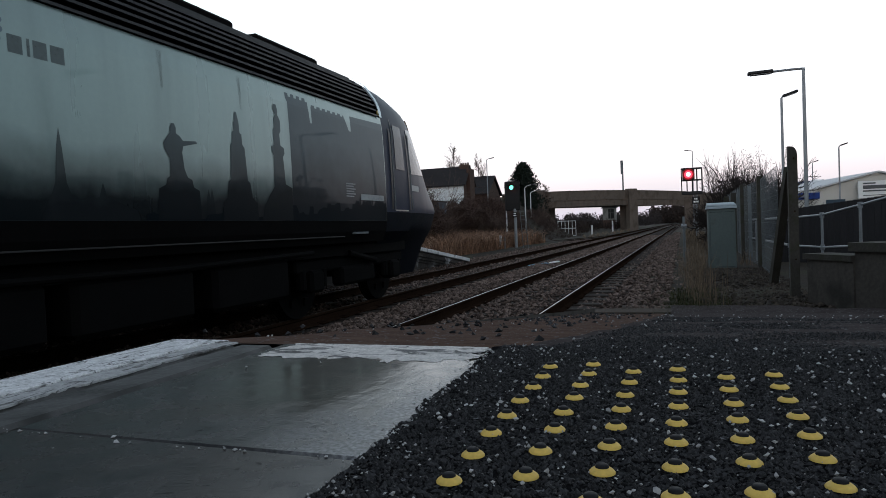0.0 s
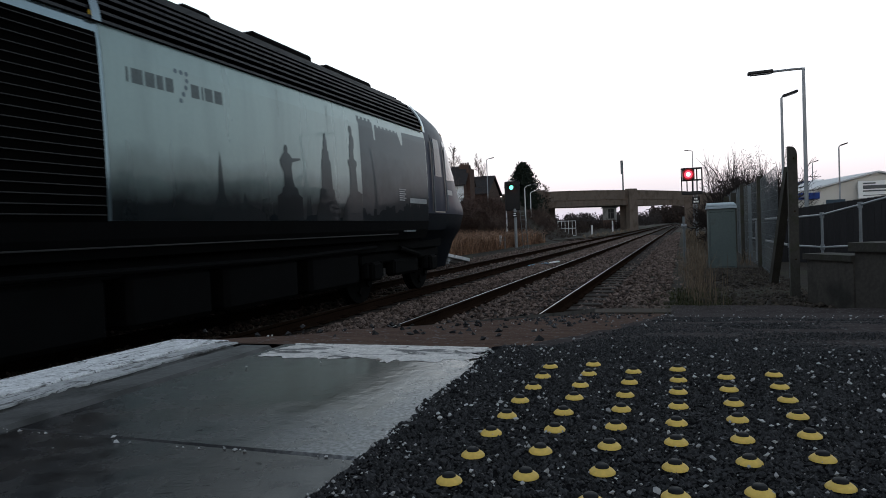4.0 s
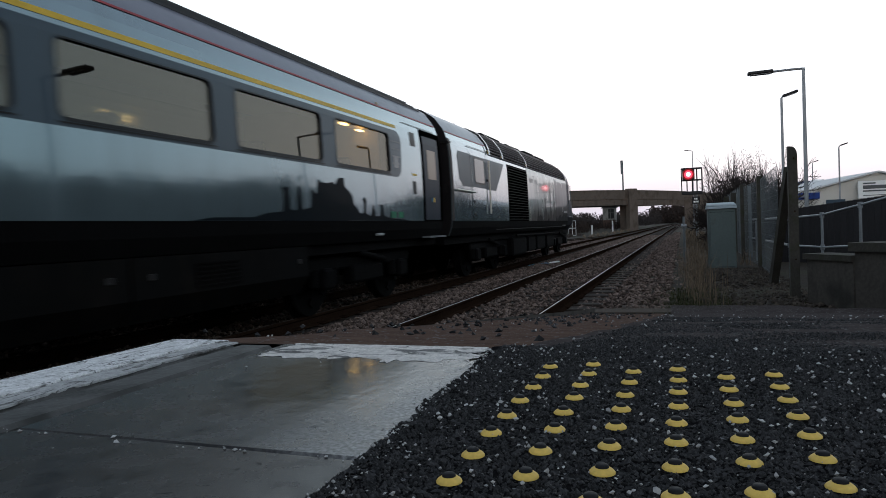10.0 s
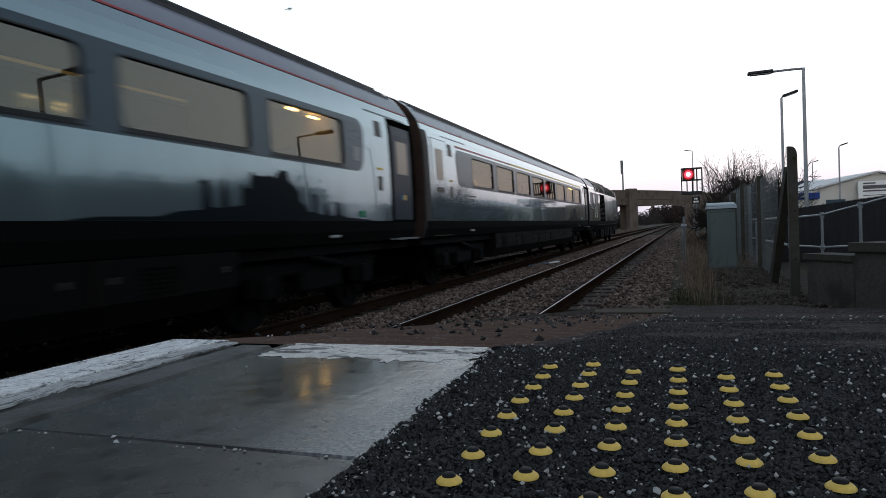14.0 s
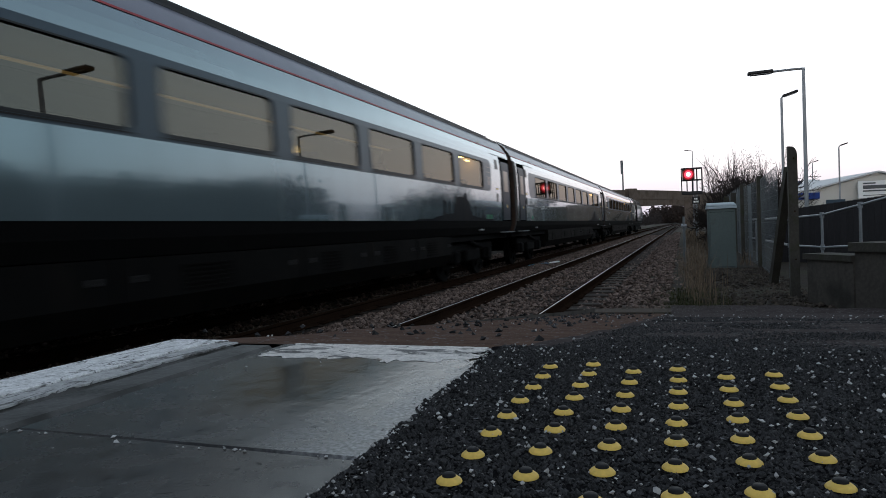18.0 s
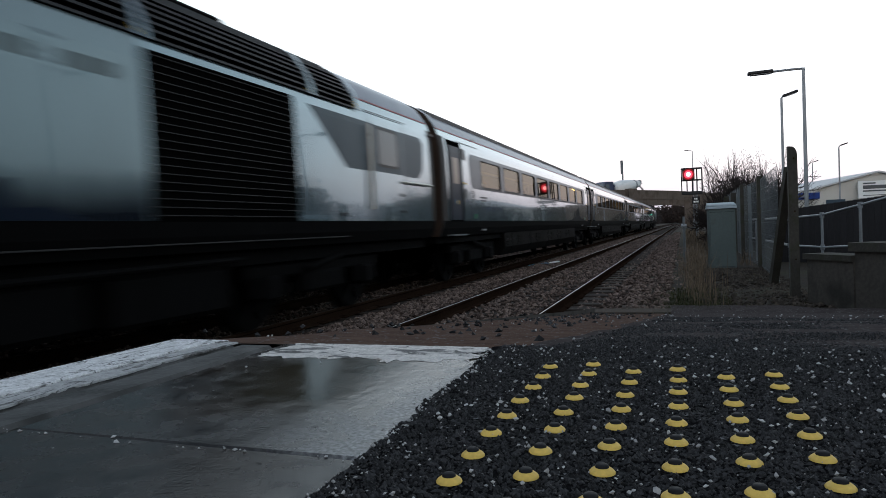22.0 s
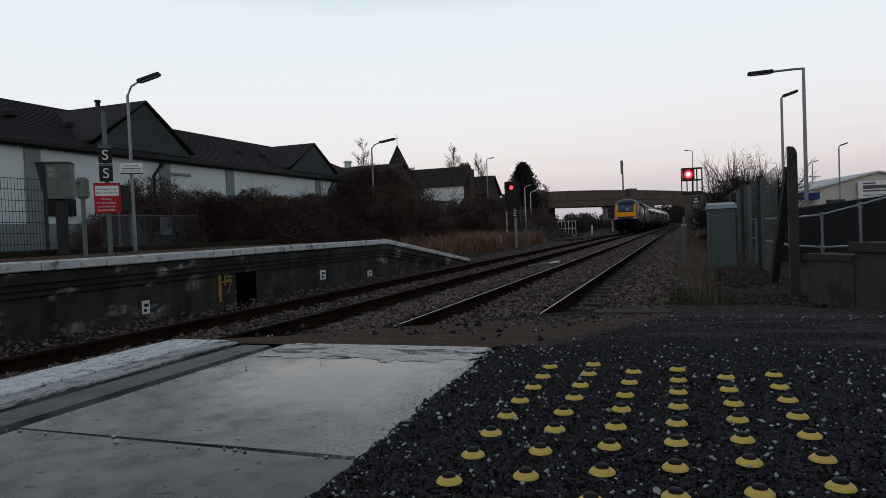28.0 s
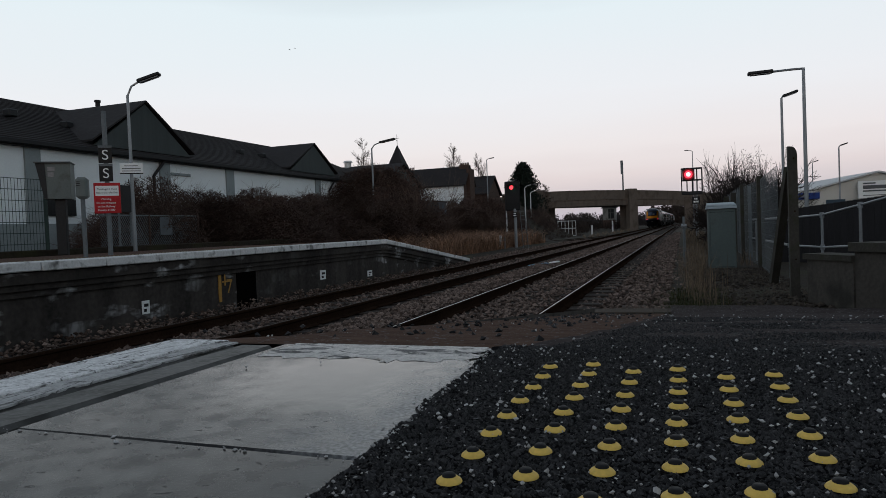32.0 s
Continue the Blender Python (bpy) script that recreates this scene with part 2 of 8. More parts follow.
def streaked_wall(name):
    """Sooty render: soft vertical runs, and thin lime bloom in a few stretches."""
    m, n, l, b = nodes_of(name)
    vec = coords(n, l)
    runs = tex(n, l, vec, 2.4, 5.0, (1, 1, 0.16))
    c = blend(n, l, 0.5, ramp(n, l, runs, [(0.36, (0.016, 0.014, 0.013)), (0.66, (0.080, 0.070, 0.064))]), ramp(n, l, tex(n, l, vec, 16, 4.0), [(0.3, (0.016, 0.014, 0.013)), (0.7, (0.060, 0.052, 0.048))]))
    bloom = ramp(n, l, tex(n, l, vec, 2.0, 9.0, (1, 0.75, 1.9)), [(0.55, grey(0)), (0.62, grey(1))])
    where = ramp(n, l, tex(n, l, vec, 0.42, 2.0), [(0.42, grey(0.08)), (0.6, grey(1))])
    drips = ramp(n, l, tex(n, l, vec, 9.0, 5.0, (1, 1, 0.3)), [(0.36, grey(0.15)), (0.62, grey(1))])
    mask = blend(n, l, 1.0, blend(n, l, 1.0, bloom, where, "MULTIPLY"), drips, "MULTIPLY")
    c = blend(n, l, mask, c, (0.42, 0.42, 0.43))
    l.new(c, b.inputs["Base Color"])
    b.inputs["Roughness"].default_value = 0.82
    b.inputs["Specular IOR Level"].default_value = 0.15
    bp = n.new("ShaderNodeBump")
    bp.inputs["Strength"].default_value, bp.inputs["Distance"].default_value = 0.4, 0.01
    l.new(tex(n, l, vec, 14, 4.0), bp.inputs["Height"])
    l.new(bp.outputs[0], b.inputs["Normal"])
    return m


M_WALLP = streaked_wall("platform_brick_render")
M_COPE = mat("white_coping_paint", (0.62, 0.62, 0.62), 0.6, var=0.2, coarse=2.5, stain=(0.16, 0.16, 0.155), stain_at=(0.55, 0.7))
M_WHITEWALL = mat("white_roughcast", (0.74, 0.78, 0.80), 0.85, var=0.10, coarse=0.6, fine=40, bump=0.3)
M_PLINTH = mat("grey_plinth", (0.24, 0.27, 0.28), 0.85, var=0.15)
M_SLATE = mat("roof_slate", (0.029, 0.026, 0.026), 0.75, var=0.35, coarse=0.8, fine=25, island=0.45)
M_SLATESHEET = mat("slate_sheet", (0.027, 0.025, 0.026), 0.8, var=0.3, coarse=0.7, fine=6, stretch=(1, 0.3, 3))
M_FASCIA = mat("dark_fascia", (0.02, 0.02, 0.022), 0.6, var=0.2)
M_GALV = mat("galvanised_steel", (0.26, 0.28, 0.30), 0.45, metal=0.5, var=0.2)
M_GALVD = mat("weathered_galvanised", (0.15, 0.165, 0.175), 0.6, metal=0.3, var=0.3, coarse=2)
M_DARKMETAL = mat("dark_painted_metal", (0.022, 0.023, 0.025), 0.45, var=0.3)
M_BOXGREY = mat("grey_cabinet_paint", (0.135, 0.152, 0.147), 0.55, var=0.15, coarse=1.5, stain=(0.07, 0.075, 0.06), stain_at=(0.6, 0.8))
M_CABINET = mat("grey_green_cabinet_paint", (0.085, 0.108, 0.108), 0.55, var=0.15, coarse=1.5, stain=(0.06, 0.065, 0.055), stain_at=(0.6, 0.8))
M_SLAT = mat("worn_grille_slat", (0.035, 0.034, 0.034), 0.55, spec=0.15, var=0.3)
M_GRIMEEND = mat("grimy_van_end", (0.011, 0.0095, 0.0105), 0.6, var=0.5, coarse=2.5, fine=20, stain=(0.03, 0.024, 0.022), stain_at=(0.6, 0.8), stretch=(1, 1, 0.4))
M_SOOT = mat("sooty_brown_paint", (0.026, 0.021, 0.019), 0.6, var=0.4, coarse=2.0, stain=(0.08, 0.08, 0.085), stain_at=(0.6, 0.8), stretch=(1, 3, 0.4))
M_BOXTOP = mat("pale_cabinet_lid", (0.36, 0.42, 0.46), 0.5, var=0.1)
M_GREENMET = mat("green_mesh_wire", (0.035, 0.058, 0.052), 0.5)
M_POSTC = mat("old_concrete_post", (0.05, 0.046, 0.04), 0.9, var=0.35, coarse=3, fine=40, bump=0.4, stain=(0.035, 0.038, 0.022))
M_TIMBER = mat("black_fence_board", (0.022, 0.021, 0.023), 0.8, var=0.4, stretch=(3, 3, 0.4))
M_RED = mat("sign_and_glare_red", (0.42, 0.015, 0.02), 0.4, bump=0)
M_SWHITE = mat("white_sign", (0.78, 0.80, 0.80), 0.45, bump=0, var=0.08)
M_SBLACK = mat("black_sign", (0.012, 0.012, 0.013), 0.4, bump=0)
M_BLUE = mat("blue_sign", (0.02, 0.05, 0.22), 0.4, bump=0)
M_GREENS = mat("green_sign", (0.01, 0.16, 0.08), 0.4, bump=0)
M_SIGRED = glow("red_signal_light", (1.0, 0.035, 0.075), 1.4)
M_SIGRED_SOFT = glow("dim_red_signal_light", (1.0, 0.035, 0.05), 2.6)
M_SIGCORE = glow("bright_signal_core", (1.0, 0.36, 0.36), 2.8)
M_SIGGREEN = glow("green_signal_light", (0.12, 1.0, 0.62), 2.6)
M_TWIG = mat("bare_twig", (0.135, 0.096, 0.080), 0.9, var=0.4, island=0.5, bump=0)
M_PALETWIG = mat("pale_frosted_twig", (0.30, 0.28, 0.27), 0.9, var=0.4, island=0.5, bump=0)
M_THORN = mat("dark_thorn_twig", (0.030, 0.023, 0.021), 0.9, var=0.4, island=0.4, bump=0)
M_BARK = mat("tree_bark", (0.07, 0.06, 0.052), 0.9, var=0.35, bump=0.4)
M_NEEDLE = mat("evergreen_leaf", (0.014, 0.022, 0.014), 0.7, var=0.4, island=0.6, bump=0)
M_DEADLEAF = mat("withered_leaf", (0.108, 0.074, 0.063), 0.9, var=0.35, island=0.6, bump=0, spec=0.03)
M_DRYGRASS = mat("dry_grass", (0.40, 0.235, 0.15), 0.9, var=0.6, coarse=0.6, island=0.75, bump=0)
M_GRASS = mat("verge_grass", (0.05, 0.055, 0.02), 0.9, var=0.4, island=0.6, bump=0)
M_LEAF = mat("leaf_litter", (0.074, 0.060, 0.048), 0.85, var=0.4, island=0.7, bump=0)
M_BRICK = mat("brown_brick", (0.072, 0.046, 0.037), 0.85, var=0.3, fine=18)
M_BRIDGE = mat("bridge_concrete", (0.122, 0.100, 0.084), 0.85, var=0.22, coarse=0.5, fine=8, stain=(0.075, 0.058, 0.047), stretch=(1, 1, 0.6))
M_SHED = mat("pale_cladding", (0.54, 0.52, 0.48), 0.6, var=0.1, coarse=0.4, stretch=(4, 4, 0.3))
M_SHEDROOF = mat("pale_shed_roof", (0.52, 0.53, 0.54), 0.55, var=0.1, coarse=0.3)
M_SCRUB = mat("winter_scrub", (0.040, 0.028, 0.023), 0.95, var=0.4, coarse=0.3, fine=3, island=0.5, bump=0)
M_FARWOOD = mat("far_wood", (0.034, 0.028, 0.027), 0.95, var=0.4, coarse=0.15, fine=1.5, bump=0)
M_STUD = mat("yellow_stud_paint", (0.72, 0.50, 0.12), 0.5, var=0.15, coarse=40, fine=300, depth=0.002)
M_STUDTOP = mat("black_stud_dome", (0.012, 0.012, 0.013), 0.6, var=0.4, coarse=60, fine=300, depth=0.002)
M_CHIP = mat("tar_chipping", (0.046, 0.0455, 0.048), 0.6, var=0.5, coarse=50, fine=400, island=0.9, depth=0.002, spec=0.12)
M_STRAW = mat("pale_straw", (0.215, 0.160, 0.110), 0.9, var=0.35, island=0.6, bump=0)
M_GABLE = mat("gable_boarding", (0.055, 0.065, 0.066), 0.8, var=0.2, stretch=(1, 4, 0.3))
M_GRIT = mat("white_grit", (0.50, 0.50, 0.50), 0.7, var=0.3, coarse=80, island=0.5, depth=0.002)
M_BUFF = mat("faded_buff_paint", (0.20, 0.17, 0.11), 0.7, var=0.3, bump=0)
M_ORANGE = mat("orange_paint", (0.36, 0.20, 0.05), 0.7, var=0.3, bump=0)
M_WBLUE = mat("blue_crate", (0.03, 0.16, 0.28), 0.6, bump=0)


# ---- builders ----
class Shape:
    """Collects vertices and faces of one mesh."""

    def __init__(self):
        self.v, self.f = [], []

    def add(self, verts, faces):
        k = len(self.v)
        self.v.extend(tuple(p) for p in verts)
        self.f.extend(tuple(i + k for i in q) for q in faces)
        return self

    def box(self, x0, x1, y0, y1, z0, z1, c=0.0):
        """A box; c: width of the chamfer round its edges."""
        if c <= 0:
            return self.add([(x, y, z) for z in (z0, z1) for y in (y0, y1) for x in (x0, x1)],
                            [(0, 2, 3, 1), (4, 5, 7, 6), (0, 1, 5, 4), (1, 3, 7, 5), (3, 2, 6, 7), (2, 0, 4, 6)])
        verts, ids = [], {}
        for sx in (0, 1):
            for sy in (0, 1):
                for sz in (0, 1):
                    for a in range(3):
                        p = [(x0, x1)[sx], (y0, y1)[sy], (z0, z1)[sz]]
                        for b, s in enumerate((sx, sy, sz)):
                            if b != a:
                                p[b] += c if s == 0 else -c
                        ids[sx, sy, sz, a] = len(verts)
                        verts.append(p)
        fs = []
        for a in range(3):
            b, d = (a + 1) % 3, (a + 2) % 3
            for s in (0, 1):
                ring = []
                for u, w in ((0, 0), (1, 0), (1, 1), (0, 1)):
                    k = [0, 0, 0]
                    k[a], k[b], k[d] = s, u, w
                    ring.append(ids[(*k, a)])
                fs.append(tuple(ring if s else ring[::-1]))
            for u in (0, 1):
                for w in (0, 1):
                    k0, k1 = [0, 0, 0], [0, 0, 0]
                    k0[a], k0[b], k0[d] = 0, u, w
                    k1[a], k1[b], k1[d] = 1, u, w
                    q = (ids[(*k0, b)], ids[(*k1, b)], ids[(*k1, d)], ids[(*k0, d)])
                    fs.append(q if u == w else q[::-1])
        for sx in (0, 1):
            for sy in (0, 1):
                for sz in (0, 1):
                    t = tuple(ids[sx, sy, sz, a] for a in range(3))
                    fs.append(t if (sx + sy + sz) % 2 else t[::-1])
        return self.add(verts, fs)

    def tube(self, p, q, r0, r1=None, n=8, caps=True):
        p, q = Vector(p), Vector(q)
        r1 = r0 if r1 is None else r1
        a = (q - p).normalized()
        u = a.orthogonal().normalized()
        w = a.cross(u)
        vs = [c + r * (math.cos(2 * math.pi * i / n) * u + math.sin(2 * math.pi * i / n) * w) for c, r in ((p, r0), (q, r1)) for i in range(n)]
        fs = [(i, (i + 1) % n, n + (i + 1) % n, n + i) for i in range(n)]
        if caps:
            fs += [tuple(range(n))[::-1], tuple(range(n, 2 * n))]
        return self.add(vs, fs)

    def path(self, pts, r, n=8):
        for a, b in zip(pts, pts[1:]):
            self.tube(a, b, r, n=n)
        return self

    def sweep(self, prof, y0, y1, bend=None, steps=1, closed=True, ends=True):
        """A section of (x, z) points carried along y; bend(y) shifts it sideways."""
        n = len(prof)
        ys = [y0 + (y1 - y0) * i / steps for i in range(steps + 1)]
        vs = [(x + (bend(y) if bend else 0), y, z) for y in ys for x, z in prof]
        m = n if closed else n - 1
        fs = [(s * n + i, s * n + (i + 1) % n, (s + 1) * n + (i + 1) % n, (s + 1) * n + i) for s in range(steps) for i in range(m)]
        if ends and closed:
            fs += [tuple(range(n))[::-1], tuple(steps * n + i for i in range(n))]
        return self.add(vs, fs)

    def slab(self, pts, normal, thick):
        """A flat outline, thick metres deep along its normal."""
        k, d = len(pts), Vector(normal) * thick
        vs = [Vector(p) for p in pts] + [Vector(p) + d for p in pts]
        fs = [tuple(range(k))[::-1], tuple(range(k, 2 * k))] + [(i, (i + 1) % k, k + (i + 1) % k, k + i) for i in range(k)]
        return self.add(vs, fs)

    def grid(self, fn, nu, nv):
        vs = [fn(i / nu, j / nv) for j in range(nv + 1) for i in range(nu + 1)]
        w = nu + 1
        return self.add(vs, [(j * w + i, j * w + i + 1, (j + 1) * w + i + 1, (j + 1) * w + i) for j in range(nv) for i in range(nu)])

    def mesh(self, name, material, smooth=False):
        me = bpy.data.meshes.new(name)
        me.from_pydata([tuple(p) for p in self.v], [], self.f)
        me.materials.append(material)
        if smooth:
            me.shade_smooth()
            me.set_sharp_from_angle(angle=radians(35))
        me.update()
        return me


def fix_normals(me):
    b = bmesh.new()
    b.from_mesh(me)
    bmesh.ops.recalc_face_normals(b, faces=b.faces)
    b.to_mesh(me)
    b.free()


def thing(name, label, category, m=None, group="", kind=""):
    ob = new(name)
    ob.empty_display_size = 0.2
    if m is not None:
        ob.matrix_basis = m
    return tagged(ob, label, category, group, kind)


def part(name, shape, material, parent=None, label="", smooth=False, fix=True):
    me = shape.mesh(name, material, smooth)
    if fix:
        fix_normals(me)
    ob = new(name, me)
    ob.parent = parent
    return tagged(ob, label)


def piece(name, me, parent, m):
    ob = new(name, me)
    ob.parent = parent
    ob.matrix_basis = m
    return ob


def solid(name, shape, material, label, category, kind="", group="", smooth=False, fix=True):
    return tagged(part(name, shape, material, None, "", smooth, fix), label, category, group, kind)


def lettering(text, size, material, parent, m, name="lettering"):
    cu = bpy.data.curves.new(name, "FONT")
    cu.body, cu.size, cu.align_x, cu.align_y, cu.extrude = text, size, "CENTER", "CENTER", 0.001
    tmp = new(name, cu)
    me = bpy.data.meshes.new_from_object(tmp.evaluated_get(bpy.context.evaluated_depsgraph_get()))
    bpy.data.objects.remove(tmp)
    me.materials.clear()
    me.materials.append(material)
    ob = new(name, me)
    ob.parent = parent
    ob.matrix_basis = m
    return ob


rnd = random.Random(7)


def bend(y):
    """The line swings slowly to the right."""
    return 3.0e-5 * y * y if 0 < y < 300 else (0.0 if y <= 0 else 2.7 + 0.018 * (y - 300))


NEAR, FAR = -2.486, -5.764          # centres of the two tracks
PLAT = 0.915                        # height of the platforms


# ---- ground: one sheet, sunk under the tracks ----
def ground_height(x, y):
    cut = -0.36
    right = 0.03
    left = -0.05 + 0.25 * min(1, max(0, (-9.5 - x) / 6))
    left += (0.98 - left) * min(1, max(0, (23.5 - y) / 2.5)) if x < -12.5 else 0
    c = x - bend(y)
    if c > -1.1:
        return right if c > -0.75 else cut + (right - cut) * (c + 1.1) / 0.35
    if c < -8.0:
        return left if c < -8.9 else cut + (left - cut) * (-8.0 - c) / 0.9
    return cut


xs = [-1500, -600, -250, -120, -70, -45, -32, -25, -20, -17, -15, -13.5, -12.4, -11.5, -10.5, -9.6, -8.9, -8.0, -6, -4, -2, -1.1, -0.75, -0.3, 0.3, 0.9, 1.6, 2.4, 3.5, 5, 8, 14, 25, 45, 80, 150, 400, 1500]
ys = [-1500, -400, -120, -40, -15, -5, 0, 3, 6, 8, 9, 10, 11, 12, 13, 14, 15, 16, 17, 18, 20, 21, 22, 23.5, 24.5, 26, 28, 31, 34, 37, 40, 44, 48, 54, 60, 70, 80, 95, 110, 130, 160, 200, 260, 340, 500, 900, 2500]
g = Shape()
gv = []
for y in ys:
    for x in xs:
        b = bend(min(y, 260)) if abs(x) < 30 else 0
        z = ground_height(x + b, min(y, 260)) if abs(x) < 100 else 0.1
        bump = 0.05 * noise.noise(Vector((x * 0.9, y * 0.7, 0))) if (x > -0.7 or x < -9) and abs(x) < 60 else 0
        gv.append((x + b, y, z + bump))
w = len(xs)
g.add(gv, [(j * w + i, j * w + i + 1, (j + 1) * w + i + 1, (j + 1) * w + i) for j in range(len(ys) - 1) for i in range(w - 1)])
solid("ground", g, M_SOIL, "dark bare soil and winter verge beside the railway", "ground", "structure", smooth=True)


# ---- ballast and the two tracks ----
bed = Shape().sweep([(-8.6, -0.5), (-8.15, -0.27), (-7.3, -0.185), (-4.6, -0.185), (-4.15, -0.2), (-3.7, -0.165), (-1.4, -0.165), (-1.05, -0.26), (-0.75, -0.5)], -40, 300, bend, 68)
solid("ballast_bed", bed, M_BED, "dark dirty ballast under both tracks", "ballast", "structure")


def pebble_mesh(count, place, size, seed):
    """Many angular stones in one mesh; place(r) gives a spot, size(r, spot) a radius."""
    r = random.Random(seed)
    base = [(1, 0, 0), (-1, 0, 0), (0, 1, 0), (0, -1, 0), (0, 0, 1), (0, 0, -1)]
    tri = [(0, 2, 4), (2, 1, 4), (1, 3, 4), (3, 0, 4), (2, 0, 5), (1, 2, 5), (3, 1, 5), (0, 3, 5)]
    s = Shape()
    for _ in range(count):
        p = place(r)
        k = size(r, p)
        a = r.uniform(0, 6.28)
        ca, sa = math.cos(a), math.sin(a)
        tilt = r.uniform(-0.5, 0.5)
        vs = []
        for x, y, z in base:
            j = [r.uniform(0.6, 1.25) for _ in range(3)]
            x, y, z = x * j[0] + r.uniform(-0.25, 0.25), y * j[1] + r.uniform(-0.25, 0.25), z * j[2] * 0.75 + x * tilt
            vs.append((p[0] + k * (x * ca - y * sa), p[1] + k * (x * sa + y * ca), p[2] + k * z))
        s.add(vs, tri)
    return s


def stone_spot(r):
    y = 4.5 + 60 * r.random() ** 2.3
    k = r.random()
    if k < 0.07:
        y = r.uniform(20, 60)
        x, z = -7.7 - 1.5 * r.random(), -0.2 + 0.08 * r.random()
    elif k < 0.45:
        x, z = r.uniform(-4.55, -3.75), -0.17 + 0.07 * r.random()
    elif k < 0.57:
        x, z = r.uniform(-7.95, -7.0), -0.24 + 0.07 * r.random()
    elif k < 0.67:
        x, z = r.uniform(-6.4, -5.1), -0.185 + 0.05 * r.random()
    elif k < 0.82:
        x, z = r.uniform(-3.15, -1.85), -0.155 + 0.045 * r.random()
    else:
        x = r.uniform(-1.55, -0.2)
        z = max(-0.2, min(0.03, -0.36 + (x + 1.1) * 1.1)) + 0.05 * r.random() if y > 8.2 else -0.2
    return (x + bend(y), y, z)


solid("ballast_stones", pebble_mesh(60000, stone_spot, lambda r, p: r.uniform(0.018, 0.042) * (1 + p[1] / 80), 3), M_BALLAST, "grey-brown angular granite ballast stones", "ballast", "stuff", fix=False)


def shoulder_spot(r):
    """Dirty stones heaped against the foot of the far platform wall."""
    f, y = r.random(), 2.0 + 26 * r.random() ** 1.4
    return (-6.72 - 0.66 * f + bend(y), y, -0.19 + (0.03 + 0.19 * f) * r.random())


solid("ballast_stones", pebble_mesh(9000, shoulder_spot, lambda r, p: r.uniform(0.018, 0.040), 5), M_BALLAST, "dirty ballast stones heaped along the platform wall", "ballast", "stuff", fix=False)


def rail_profile(c):
    half = [(0.0, 0.0), (0.03, -0.002), (0.036, -0.012), (0.034, -0.035), (0.009, -0.05), (0.009, -0.125), (0.065, -0.145), (0.068, -0.158)]
    return [(c + x, z) for x, z in half] + [(c - x, z) for x, z in half[:0:-1]]


def track(name, centre, top, head, label, first):
    t = thing(name, label, "railway track", pose(0, 0, top), kind="structure")
    for side in (-0.7525, 0.7525):
        ra = part("rail", Shape().sweep(rail_profile(centre + side), -40, 300, bend, 68), M_RAILSIDE, t, "rust-brown flat-bottom steel rail")
        part("running_surface", Shape().sweep([(centre + side + 0.002, 0.0), (centre + side + 0.004, 0.003), (centre + side + 0.017, 0.003), (centre + side + 0.019, 0.0)], -40, 300, bend, 68), head, ra, "worn top of the rail head")
    sl = Shape().box(-1.25, 1.25, -0.125, 0.125, -0.28, -0.158, 0.015).mesh("sleeper", M_SLEEPER)
    chair = Shape().box(-0.11, 0.11, -0.08, 0.08, -0.157, -0.125, 0.012).mesh("rail_chair", M_RAILSIDE)
    for i in range(150):
        y = first + 0.66 * i
        so = piece("sleeper", sl, t, pose(centre + bend(y) + rnd.uniform(-0.03, 0.03), y, 0, 0, 0, rnd.uniform(-0.8, 0.8)))
        if i < 45:
            for side in (-0.7525, 0.7525):
                piece("rail_chair", chair, so, pose(side, 0, 0))
    rest = Shape()
    for i in range(150, 300):
        y = first + 0.66 * i
        rest.box(centre + bend(y) - 1.25, centre + bend(y) + 1.25, y - 0.125, y + 0.125, -0.28, -0.155)
    tagged(part("far_sleepers", rest, M_SLEEPER, t), kind="stuff")
    return t


track("track_main", FAR, 0.0, M_RAILDULL, "railway track with dull rusty rails on timber sleepers", 2.0)
track("track_loop", NEAR, 0.02, M_RAILTOP, "railway track with bright polished rails on timber sleepers", 5.0)

# a turnout leading off to the other side beyond the signal
to = thing("turnout", "rusty siding turnout leaving the main track", "railway track", pose(0, 0, -0.01), kind="structure")
for side in (-0.7525, 0.7525):
    s = Shape()
    for i in range(16):
        y0, y1 = 76 - i * 1.6, 76 - (i + 1) * 1.6
        q = [FAR + side + bend(y) - 0.0052 * (76 - y) ** 2 for y in (y0, y1)]
        s.tube((q[0], y0, -0.03), (q[1], y1, -0.03), 0.035, n=4)
    part("rail", s, M_RAILSIDE, to)

# ---- near platform: flags, coping, tarmac ----
P_END = 1.145


